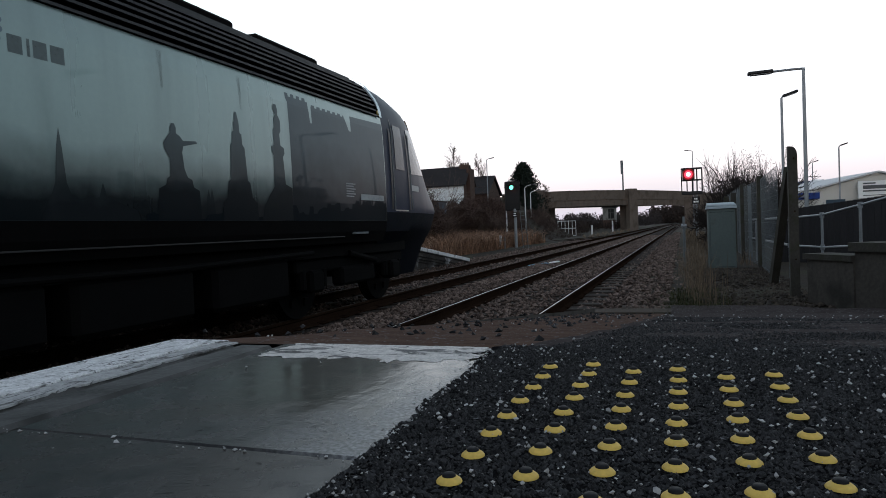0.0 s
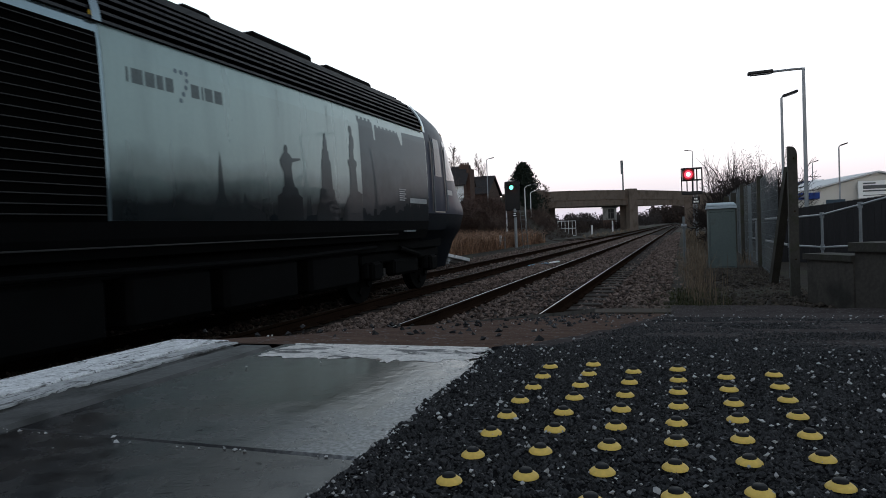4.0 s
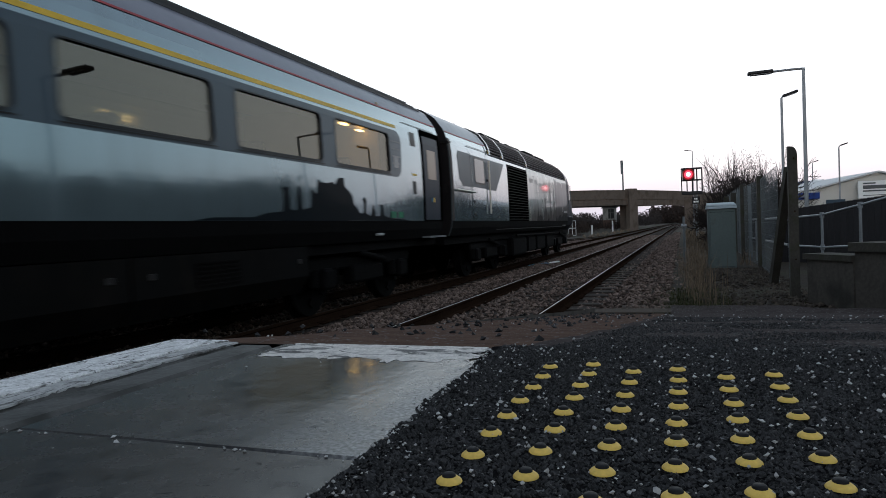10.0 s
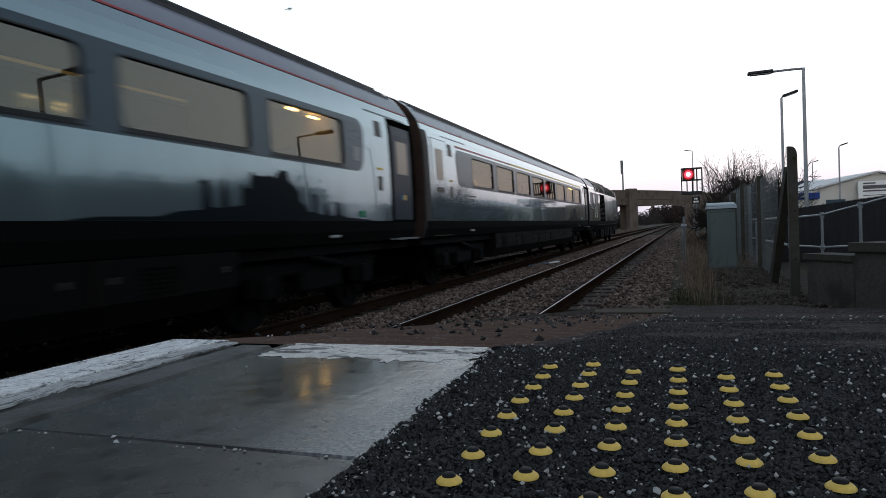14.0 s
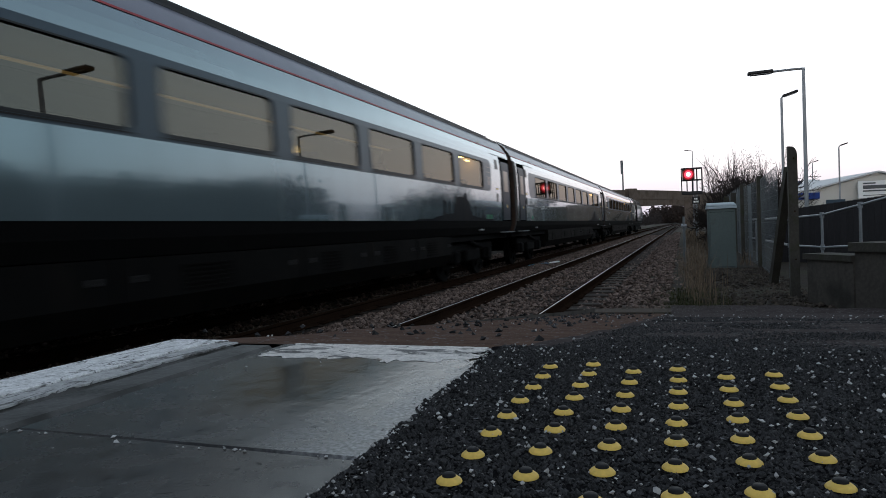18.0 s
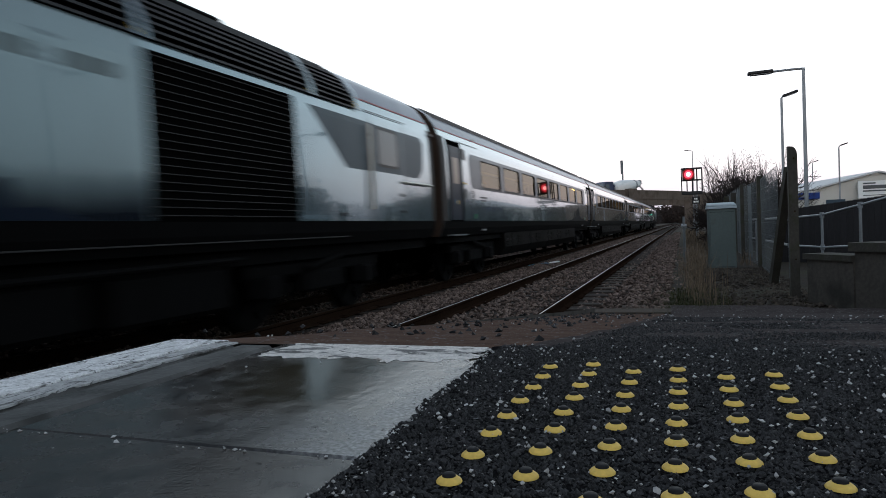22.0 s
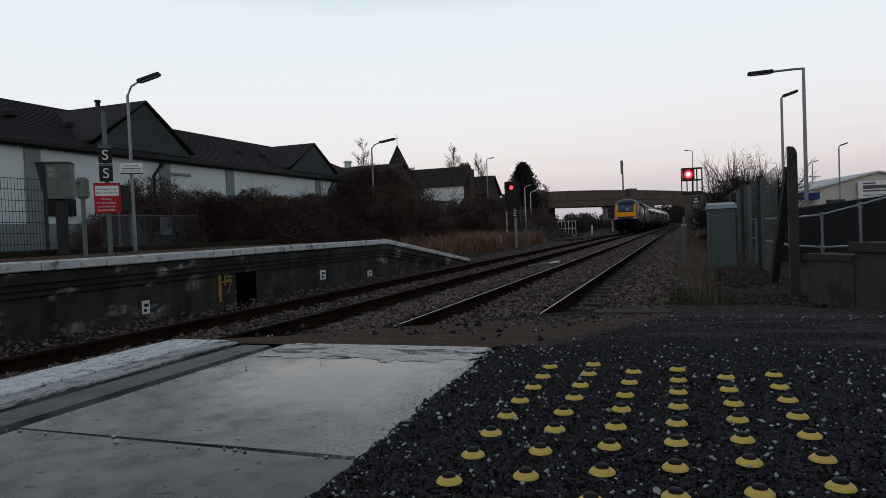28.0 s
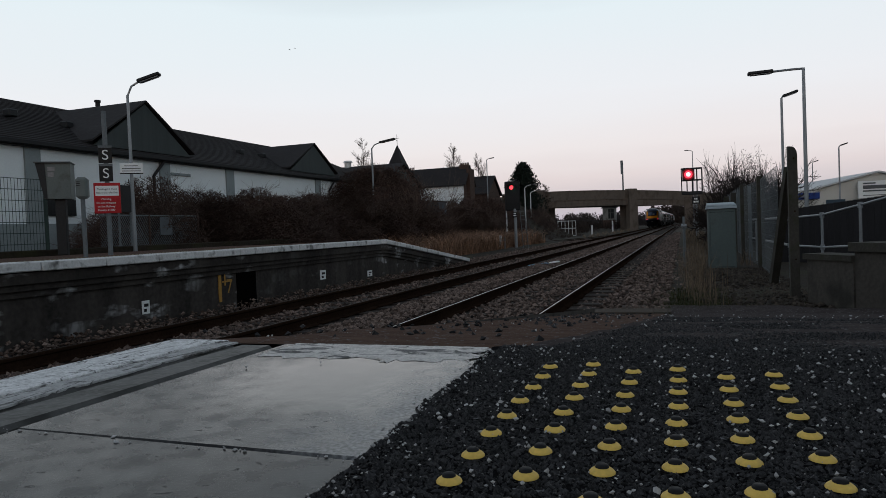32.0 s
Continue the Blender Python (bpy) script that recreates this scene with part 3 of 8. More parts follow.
def flat_mat(name, wet):
    """Concrete flags, pitted and stained; wet: a sheet of water lies over the middle of the stone."""
    m, n, l, b = nodes_of(name)
    vec = coords(n, l, False)
    big, mid, fine = tex(n, l, vec, 5, 4), tex(n, l, vec, 26, 8), tex(n, l, vec, 190, 4)
    c = blend(n, l, 0.5, ramp(n, l, mid, [(0.3, (0.006, 0.006, 0.007)), (0.7, (0.040, 0.039, 0.040))]), ramp(n, l, fine, [(0.3, (0.005, 0.005, 0.006)), (0.7, (0.046, 0.045, 0.045))]))
    c = blend(n, l, ramp(n, l, big, [(0.38, grey(0.65)), (0.56, grey(0))]), c, (0.030, 0.022, 0.018))
    pits = ramp(n, l, tex(n, l, vec, 60, 7, (0.8, 1.6, 1)), [(0.28, grey(1)), (0.33, grey(0))])
    c = blend(n, l, pits, c, (0.012, 0.012, 0.012))
    rough = ramp(n, l, mid, [(0.3, grey(0.16)), (0.7, grey(0.34))])
    b.inputs["Specular IOR Level"].default_value = 0.15
    bp = n.new("ShaderNodeBump")
    bp.inputs["Distance"].default_value = 0.002
    height = blend(n, l, 0.5, blend(n, l, 0.5, mid, fine), ramp(n, l, pits, [(0, grey(1)), (1, grey(0))]))
    if wet:
        off = n.new("ShaderNodeVectorMath")
        off.operation = "SUBTRACT"
        off.inputs[1].default_value = (-0.415, 0.355, 0.0)
        l.new(vec, off.inputs[0])
        mul = n.new("ShaderNodeVectorMath")
        mul.operation = "MULTIPLY"
        mul.inputs[1].default_value = (1 / 0.275, 1 / 0.225, 0.0)
        l.new(off.outputs[0], mul.inputs[0])
        far = n.new("ShaderNodeVectorMath")
        far.operation = "LENGTH"
        l.new(mul.outputs[0], far.inputs[0])
        edge = n.new("ShaderNodeMath")
        edge.operation = "MULTIPLY_ADD"
        edge.inputs[1].default_value = 0.55
        l.new(blend(n, l, 0.35, big, mid), edge.inputs[0])
        l.new(far.outputs["Value"], edge.inputs[2])
        pool = ramp(n, l, edge.outputs[0], [(1.04, grey(1)), (1.26, grey(0))])
        pool.node.color_ramp.elements[0].position, pool.node.color_ramp.elements[1].position = 0.0, 1.0
        fit_in = n.new("ShaderNodeMapRange")
        fit_in.inputs["From Min"].default_value, fit_in.inputs["From Max"].default_value = 0.92, 1.42
        l.new(edge.outputs[0], fit_in.inputs["Value"])
        l.new(fit_in.outputs[0], pool.node.inputs[0])
        c = blend(n, l, pool, c, blend(n, l, big, (0.030, 0.025, 0.016), (0.046, 0.039, 0.027)))
        wetness = blend(n, l, pool, grey(0.19), grey(0.22))
        rough = blend(n, l, pool, rough, ramp(n, l, mid, [(0.3, grey(0.07)), (0.7, grey(0.15))]))
        # wind-roughened film of water
        height = blend(n, l, pool, height, tex(n, l, vec, 46, 3, (1.0, 0.55, 1.0)))
        # rippled icy rim beside the tarmac; its pale colour holds reflected sky sheen
        spx = n.new("ShaderNodeSeparateXYZ")
        l.new(vec, spx.inputs[0])
        rim = n.new("ShaderNodeMapRange")
        rim.inputs["From Min"].default_value, rim.inputs["From Max"].default_value = -0.44, -0.31
        l.new(spx.outputs["X"], rim.inputs["Value"])
        l.new(blend(n, l, rim.outputs[0], wetness, grey(0.42)), b.inputs["Specular IOR Level"])
        both = n.new("ShaderNodeMath")
        both.operation = "MULTIPLY"
        l.new(rim.outputs[0], both.inputs[0])
        l.new(ramp(n, l, mid, [(0.35, grey(0.15)), (0.6, grey(1))]), both.inputs[1])
        c = blend(n, l, both.outputs[0], c, ramp(n, l, fine, [(0.35, (0.05, 0.05, 0.052)), (0.65, (0.28, 0.285, 0.29))]))
        rough = blend(n, l, rim.outputs[0], rough, ramp(n, l, mid, [(0.3, grey(0.22)), (0.7, grey(0.40))]))
        l.new(blend(n, l, pool, grey(0.6), blend(n, l, rim.outputs[0], grey(0.10), grey(0.8))), bp.inputs["Strength"])
    else:
        bp.inputs["Strength"].default_value = 0.45
    l.new(rough, b.inputs["Roughness"])
    l.new(c, b.inputs["Base Color"])
    l.new(height, bp.inputs["Height"])
    l.new(bp.outputs[0], b.inputs["Normal"])
    return m


def worn_white(name, flow=(1.3, 0.7, 1.0), dull=0.76, gone=0.395, tint=(1.0, 1.0, 1.0)):
    """Thick white edge paint, crazed and flaked off to the concrete."""
    m, n, l, b = nodes_of(name)
    vec = coords(n, l, False)
    flake, mid, fine = tex(n, l, vec, 17, 14, flow), tex(n, l, vec, 60, 6), tex(n, l, vec, 240, 3)
    hi, lo = tuple(0.76 * dull * k for k in tint), tuple(0.36 * dull * k for k in tint)
    paint = blend(n, l, 0.45, ramp(n, l, mid, [(0.3, lo), (0.62, hi)]), ramp(n, l, fine, [(0.3, lo), (0.65, hi)]))
    stone = ramp(n, l, fine, [(0.3, (0.08, 0.078, 0.075)), (0.7, (0.22, 0.215, 0.21))])
    bare = ramp(n, l, flake, [(gone - 0.012, grey(1)), (gone + 0.006, grey(0))])
    # hairline cracks along the contours of the flaking
    crack = ramp(n, l, tex(n, l, vec, 11, 12, flow), [(0.478, grey(0)), (0.499, grey(1)), (0.512, grey(0))])
    c = blend(n, l, bare, paint, stone)
    c = blend(n, l, crack, c, (0.07, 0.068, 0.065))
    l.new(c, b.inputs["Base Color"])
    b.inputs["Roughness"].default_value = 0.7
    b.inputs["Specular IOR Level"].default_value = 0.2
    bp = n.new("ShaderNodeBump")
    bp.inputs["Strength"].default_value, bp.inputs["Distance"].default_value = 0.6, 0.004
    l.new(blend(n, l, 0.4, ramp(n, l, flake, [(gone - 0.03, grey(0)), (gone + 0.01, grey(1))]), mid), bp.inputs["Height"])
    l.new(bp.outputs[0], b.inputs["Normal"])
    return m


def tarmac(name, col, wet=0.5):
    m, n, l, b = nodes_of(name)
    vec = coords(n, l, False)
    v = n.new("ShaderNodeTexVoronoi")
    v.inputs["Scale"].default_value = 120
    l.new(vec, v.inputs["Vector"])
    mid, fine = tex(n, l, vec, 9, 5), tex(n, l, vec, 260, 3)
    c = blend(n, l, 0.5, ramp(n, l, mid, [(0.3, tuple(x * 0.6 for x in col)), (0.7, tuple(x * 1.4 for x in col))]), ramp(n, l, fine, [(0.3, tuple(x * 0.5 for x in col)), (0.7, tuple(x * 1.5 for x in col))]))
    cell = n.new("ShaderNodeSeparateColor")
    l.new(v.outputs["Color"], cell.inputs[0])
    c = blend(n, l, ramp(n, l, cell.outputs[0], [(0.955, grey(0)), (0.965, grey(0.8))]), c, (0.20, 0.20, 0.205))
    l.new(c, b.inputs["Base Color"])
    l.new(ramp(n, l, mid, [(0.3, grey(wet - 0.1)), (0.7, grey(wet + 0.2))]), b.inputs["Roughness"])
    b.inputs["Specular IOR Level"].default_value = 0.0
    bp = n.new("ShaderNodeBump")
    bp.inputs["Strength"].default_value, bp.inputs["Distance"].default_value = 0.4, 0.003
    l.new(v.outputs["Distance"], bp.inputs["Height"])
    bp.invert = True
    l.new(bp.outputs[0], b.inputs["Normal"])
    return m


M_FLAGWET, M_FLAG, M_EDGE = flat_mat("wet_concrete_flag", True), flat_mat("damp_concrete_flag", False), worn_white("flaking_white_paint", (2.0, 0.8, 1.0), 1.08, 0.335)
M_THINCOAT = worn_white("thin_white_paint", (2.0, 0.6, 1.0), 0.64, 0.38)
M_ENDLINE = worn_white("scuffed_end_line_paint", (0.55, 1.3, 1.0), 0.98, 0.40, (1.0, 0.95, 0.90))
M_DRAIN = mat("grimy_joint_concrete", (0.075, 0.074, 0.072), 0.5, var=0.4, coarse=6, fine=90, bump=0.3, depth=0.003, stain=(0.03, 0.03, 0.028), stain_at=(0.45, 0.65))
M_TAR = tarmac("platform_tarmac", (0.0100, 0.0098, 0.0105))
M_BOARD = mat("weathered_edge_board", (0.062, 0.048, 0.038), 0.85, var=0.35, coarse=4, fine=50, bump=0.4, stretch=(0.5, 4, 3), stain=(0.03, 0.035, 0.02), stain_at=(0.55, 0.75))
M_REDCAP = mat("red_plastic", (0.35, 0.02, 0.03), 0.4, bump=0)
M_TARD = tarmac("worn_path_tarmac", (0.066, 0.057, 0.055), 0.8)
M_TARB = tarmac("brown_ramp_tarmac", (0.104, 0.070, 0.056), 0.85)

plat = thing("platform_near", "low station platform end with concrete flags, white edge and black tarmac", "platform", kind="structure")
part("core", Shape().box(-0.93, 4.0, -30, P_END - 0.005, -0.3, PLAT - 0.06), M_DCONC, plat)
cop = Shape().box(-1.012, -0.845, 0, 0.905, -0.10, 0, 0.012).mesh("coping_stone", M_DRAIN)
for i in range(6):
    piece("coping_stone", cop, plat, pose(0, P_END - 0.91 - 0.91 * i, PLAT))
# thick flaking coats of paint on the coping, each with a ragged inner edge
for name, label, lift, base, wild, seed in (("paint_coat", "thick outer coat of white paint", 0.0050, -0.905, 0.011, 3), ("thin_coat", "thinner inner coat of white paint", 0.0016, -0.853, 0.006, 11)):
    coat = Shape()
    steps = 420
    for j in range(steps + 1):
        y = P_END - 0.004 - 5.4 * (1 - j / steps) ** 2.2
        ex = base + wild * noise.noise(Vector((y * 9, seed, 0))) + wild * 0.6 * noise.noise(Vector((y * 38, seed, 4))) + 0.0025 * noise.noise(Vector((y * 150, seed, 8)))
        if lift > 0.003:
            ex += 0.035 * max(0.0, (y - 1.085) / 0.06)
        coat.v += [(-1.0105, y, PLAT + 0.0004), (-1.0095, y, PLAT + lift), (ex - 0.004, y, PLAT + lift), (ex, y, PLAT + lift * 0.7), (ex + 0.0004, y, PLAT - 0.002)]
    coat.f += [(j * 5 + i, j * 5 + i + 1, (j + 1) * 5 + i + 1, (j + 1) * 5 + i) for j in range(steps) for i in range(4)]
    n0 = steps * 5
    coat.f += [tuple(n0 + i for i in range(5)), tuple(range(4, -1, -1))]
    part(name, coat, M_EDGE if lift > 0.003 else M_THINCOAT, plat, label)
chan = Shape().box(-0.8435, -0.768, -6, P_END - 0.003, PLAT - 0.06, PLAT - 0.003, 0.006)
part("drain_strip", chan, M_DRAIN, plat)
flag = Shape().box(-0.748, -0.02, 0.004, 0.581, -0.06, 0, 0.006).mesh("flagstone", M_FLAG)
flag_wet = flag.copy()
flag_wet.materials[0] = M_FLAGWET
for i in range(14):
    piece("flagstone", flag if i else flag_wet, plat, pose(0, P_END - 0.585 - 0.585 * i, PLAT - (0 if i else 0.002), 0 if i else 0.2, 0, -1.2 if i else -0.4))


def tar_edge(y):
    return -0.318 + 0.055 * (P_END - y) + 0.012 * noise.noise(Vector((y * 14, 3, 0))) + 0.008 * noise.noise(Vector((y * 45, 8, 0)))


ts = Shape()
rows = 70
for j in range(rows + 1):
    y = P_END - 0.002 - 13.0 * (1 - j / rows) ** 2
    ts.v += [(tar_edge(y) + (4 - tar_edge(y)) * (i / 24) ** 1.6, y, PLAT + (0.0025 if i == 0 else 0.0042 + 0.0012 * noise.noise(Vector((i * 0.7, y * 6, 1))))) for i in range(25)]
ts.f += [(j * 25 + i, j * 25 + i + 1, (j + 1) * 25 + i + 1, (j + 1) * 25 + i) for j in range(rows) for i in range(24)]
part("tarmac_surface", ts, M_TAR, plat, "coarse black tarmac", smooth=True)
el = Shape()
for j in range(13):
    for i in range(41):
        f, g2 = i / 40, j / 12
        wob = 0.03 * noise.noise(Vector((f * 9, g2 * 3, 4))) + 0.012 * noise.noise(Vector((f * 34, g2 * 9, 7)))
        x = -0.72 + wob + (0.395 - 0.05 * noise.noise(Vector((g2 * 5, 2, 9)))) * f
        y = P_END - 0.004 - (0.125 + 0.035 * noise.noise(Vector((f * 7, 1, 3))) + 0.02 * noise.noise(Vector((f * 26, 5, 3)))) * g2
        el.v.append((x, y, PLAT + 0.0016 + 0.0008 * noise.noise(Vector((x * 60, y * 90, 2))) - (0.0016 if j == 12 or i == 0 else 0)))
el.f += [(j * 41 + i, j * 41 + i + 1, (j + 1) * 41 + i + 1, (j + 1) * 41 + i) for j in range(12) for i in range(40)]
part("end_line", el, M_ENDLINE, plat, "worn white line painted across the platform end", smooth=True)


def stud_mesh(prof, material, n=20):
    s = Shape()
    vs = [(r * math.cos(6.2832 * i / n), r * math.sin(6.2832 * i / n), z) for r, z in prof for i in range(n)]
    fs = [(k * n + i, k * n + (i + 1) % n, (k + 1) * n + (i + 1) % n, (k + 1) * n + i) for k in range(len(prof) - 1) for i in range(n)]
    return s.add(vs, fs + [tuple(range((len(prof) - 1) * n, len(prof) * n))]).mesh("tactile_stud", material, True)


stud = stud_mesh([(0.0108, 0.0), (0.0107, 0.0010), (0.0098, 0.0021), (0.0082, 0.0034), (0.0066, 0.0044), (0.0058, 0.0047)], M_STUD)
cap = stud_mesh([(0.0058, 0.0040), (0.0057, 0.0054), (0.0051, 0.0066), (0.0038, 0.0074), (0.0018, 0.0077)], M_STUDTOP, 16)
for col in range(6):
    for row in range(11):
        y = 0.967 - 0.0087 * col + (0.0325 if col % 2 else 0) - 0.065 * row
        so = tagged(new("tactile_stud", stud), "small yellow tactile stud with a black domed centre", "tactile stud", "studs in the platform tarmac")
        so.matrix_basis = pose(-0.184 + 0.058 * col + rnd.uniform(-0.001, 0.001), y + rnd.uniform(-0.0015, 0.0015), PLAT + 0.0062, 0, 0, rnd.uniform(0, 360))
        piece("black_dome", cap, so, pose(0, 0, 0))


def chip_spot(r):
    y = 0.32 + 1.1 * r.random()
    x = r.uniform(-0.30, 0.2 + 0.45 * y)
    if y > P_END:
        y = P_END + 3.4 * r.random() ** 2.2
        return (r.uniform(-0.25 + 0.03 * y, 0.3 + 0.45 * y), y, ramp_z(y) + 0.005)
    return (max(x, tar_edge(y) + 0.002), y, PLAT + 0.0048)


RAMP_END = 8.35


def ramp_z(y):
    return PLAT - (y - P_END) / (RAMP_END - P_END) * 0.87


solid("tarmac_chippings", pebble_mesh(105000, chip_spot, lambda r, p: (0.0012 + 0.0022 * r.random() ** 1.5) * (1 + max(0, p[1] - 1.0) * 0.55), 5), M_CHIP, "loose dark stone chippings on the tarmac", "chippings", "stuff", fix=False)


def grit_spot(r):
    k = r.random()
    if k < 0.76:
        x, y, z = chip_spot(r)
        while y > P_END:
            x, y, z = chip_spot(r)
        return (x, y, z + 0.003)
    if k < 0.84:
        y = r.uniform(0.3, 1.1)
        return (tar_edge(y) + r.gauss(0.006, 0.008), y, PLAT + 0.006)
    if k < 0.85:
        x = r.uniform(-0.8, -0.3)
        return (x, 0.556 + r.gauss(0, 0.004), PLAT + 0.001)
    if k < 0.854:
        return (r.uniform(-0.75, -0.3), r.uniform(0.35, 1.1), PLAT + 0.002)
    y = r.uniform(P_END, 6.0)
    return (r.uniform(-0.9, 2.0), y, ramp_z(y) + 0.008)


# white chips, plus the tarmac's wet glints modelled as tiny pale grains
solid("white_grit", pebble_mesh(2100, grit_spot, lambda r, p: (0.0008 + 0.0026 * r.random() ** 2) * (1 + max(0, p[1] - 1.1) * 0.45), 6), M_GRIT, "scattered white grit, with tiny pale grains standing for wet glints", "grit", "stuff", fix=False)

# ---- the ramp down to the track, brown along its edge ----
ramp_o = thing("platform_ramp", "worn sloping platform ramp, brown and gritty towards the track", "ramp", kind="structure")
rs = Shape()
for j in range(61):
    y = P_END + (RAMP_END - P_END) * (j / 60) ** 1.5
    rs.v += [(-0.27 + 0.05 * noise.noise(Vector((y * 2, 5, 0))) + 0.02 * y + 4.4 * (i / 16), y, ramp_z(y) + 0.0045 + min(1, (y - P_END) * 2) * 0.012 * noise.noise(Vector((i * 0.9, y * 2.5, 2)))) for i in range(17)]
rs.f += [(j * 17 + i, j * 17 + i + 1, (j + 1) * 17 + i + 1, (j + 1) * 17 + i) for j in range(60) for i in range(16)]
part("tarmac_surface", rs, M_TARD, ramp_o, "worn dark tarmac", smooth=True)
rb = Shape()
for j in range(61):
    y = P_END + (RAMP_END + 0.6 - P_END) * (j / 60) ** 1.5
    z = max(ramp_z(y), 0.03)
    rb.v += [(-1.0 + 0.02 * noise.noise(Vector((y * 5, 1, 0))) + 0.95 * (i / 12), y, z + (-0.002 if i < 11 else -0.012) + min(1, (y - P_END) * 2) * 0.008 * noise.noise(Vector((i * 0.8, y * 2.2, 6)))) for i in range(13)]
rb.f += [(j * 13 + i, j * 13 + i + 1, (j + 1) * 13 + i + 1, (j + 1) * 13 + i) for j in range(60) for i in range(12)]
ap = Shape()
for j in range(13):
    for i in range(21):
        x = -0.15 + 4.4 * i / 20
        y = RAMP_END - 0.15 + (1.05 - 0.18 * x + 0.45 * noise.noise(Vector((x * 1.6, 2, 0))) + 0.25 * noise.noise(Vector((x * 5, 9, 0)))) * j / 12
        ap.v.append((x, y, 0.088 - 0.035 * max(0, 1 - j / 4) ** 2 - 0.055 * (j / 12) ** 3 + 0.006 * noise.noise(Vector((x * 2.5, y * 3, 4)))))
ap.f += [(j * 21 + i, j * 21 + i + 1, (j + 1) * 21 + i + 1, (j + 1) * 21 + i) for j in range(12) for i in range(20)]
part("worn_apron", ap, M_TARD, ramp_o, "worn dark path at the foot of the ramp", smooth=True)
part("ramp_side", Shape().add([(-0.99, P_END, 0.9), (-0.99, RAMP_END + 0.6, 0.03), (-0.99, RAMP_END + 0.6, -0.4), (-0.99, P_END, -0.4)], [(0, 1, 2, 3)]), M_DCONC, ramp_o)
part("brown_edge", rb, M_TARB, ramp_o, "brown gritty edge strip", smooth=True)
solid("crumbled_tarmac", pebble_mesh(260, lambda r: (lambda y: (r.gauss(-0.75, 0.25), y, ramp_z(y) + 0.0))(r.uniform(1.4, 7.5)), lambda r, p: r.uniform(0.004, 0.011) * (1 + p[1] * 0.18), 9), M_CHIP, "crumbled black lumps of tarmac on the ramp", "rubble", "stuff", fix=False)


# old boards and slabs bedded where the ramp meets the verge
for i, (x, y, a, ln, wd) in enumerate(((-0.42, 8.86, 2, 0.66, 0.26), (-0.40, 8.52, -1, 0.62, 0.24), (-0.47, 8.17, 1, 0.66, 0.22), (-0.52, 7.86, -2, 0.70, 0.20), (-0.62, 7.55, 1, 0.62, 0.18))):
    z = max(ramp_z(y), 0.03) + 0.012
    sl = solid("edge_board", Shape().box(-ln / 2, ln / 2, -wd / 2, wd / 2, -0.05, 0.022, 0.008), M_BOARD, "worn brown board bedded beside the ramp", "board", group="boards at the ramp foot")
    sl.matrix_basis = pose(x, y, z, 5 if y < RAMP_END else 0, 0, a)
rc = thing("red_cap", "small crushed red plastic cap on the ramp edge", "litter", pose(-1.137, 5.000, 0.411))
part("cap_body", Shape().tube((0, 0, -0.005), (0.005, 0, 0.022), 0.014, 0.010, n=10), M_REDCAP, rc)
part("cap_brim", Shape().box(-0.02, 0.014, -0.018, 0.0, -0.006, 0.003, 0.001), M_REDCAP, rc)

# ---- the train: two power cars and four coaches; x across, y forwards from each vehicle's own base, z up ----
BOW = [1.31 + 0.07 * k for k in range(11)] + [2.08, 2.16, 2.24, 2.32, 2.40, 2.48, 2.56, 2.64, 2.72]
SIDE = [(1.28, 1.0), (1.345, 1.16)] + [(1.37 - 0.0266 * (z - 1.75) ** 2, z) for z in BOW] + [(1.335, 2.80), (1.321, 2.90), (1.30, 3.0), (1.265, 3.11), (1.22, 3.2), (1.06, 3.42), (0.80, 3.6), (0.45, 3.74), (0.0, 3.79)]


def side_x(z):
    for (x0, z0), (x1, z1) in zip(SIDE, SIDE[1:]):
        if z0 <= z <= z1:
            return x0 + (x1 - x0) * (z - z0) / (z1 - z0)
    return 1.3


def skin(s, z0, z1, y0, y1, out=0.0, sides=(1, -1), flat=False):
    """A strip of body side between two heights, following the section unless flat; out: how far it stands proud."""
    zs = [z0, z1] if flat else sorted({z0, z1, *[z for _, z in SIDE if z0 + 0.004 < z < z1 - 0.004]})
    for sg in sides:
        vs = [(sg * (side_x(z) + out), y, z) for z in zs for y in (y0, y1)]
        fs = [(2 * i, 2 * i + 1, 2 * i + 3, 2 * i + 2) for i in range(len(zs) - 1)]
        s.add(vs, fs)
    return s


def decal(s, pts, out, sides=(1,)):
    """An outline of (y, z) laid on the body side, following its curve."""
    b = bmesh.new()
    b.faces.new([b.verts.new((0, y, z)) for y, z in pts])
    lo, hi = min(z for _, z in pts), max(z for _, z in pts)
    for _, z in SIDE:
        if lo + 0.02 < z < hi - 0.02:
            bmesh.ops.bisect_plane(b, geom=b.verts[:] + b.edges[:] + b.faces[:], plane_co=(0, 0, z), plane_no=(0, 0, 1))
    b.verts.index_update()
    for sg in sides:
        s.add([(sg * (side_x(v.co.z) + out), v.co.y, v.co.z) for v in b.verts], [tuple(v.index for v in f.verts) for f in b.faces])
    b.free()
    return s


def roof_shell(s, z0, y0, y1, out=0.0, steps=1):
    pr = [(x + out, z + out * 0.6) for x, z in SIDE if z >= z0]
    pr = [(side_x(z0) + out, z0)] + pr
    full = pr + [(-x, z) for x, z in pr[-2::-1]]
    return s.sweep(full, y0, y1, closed=False, steps=steps)


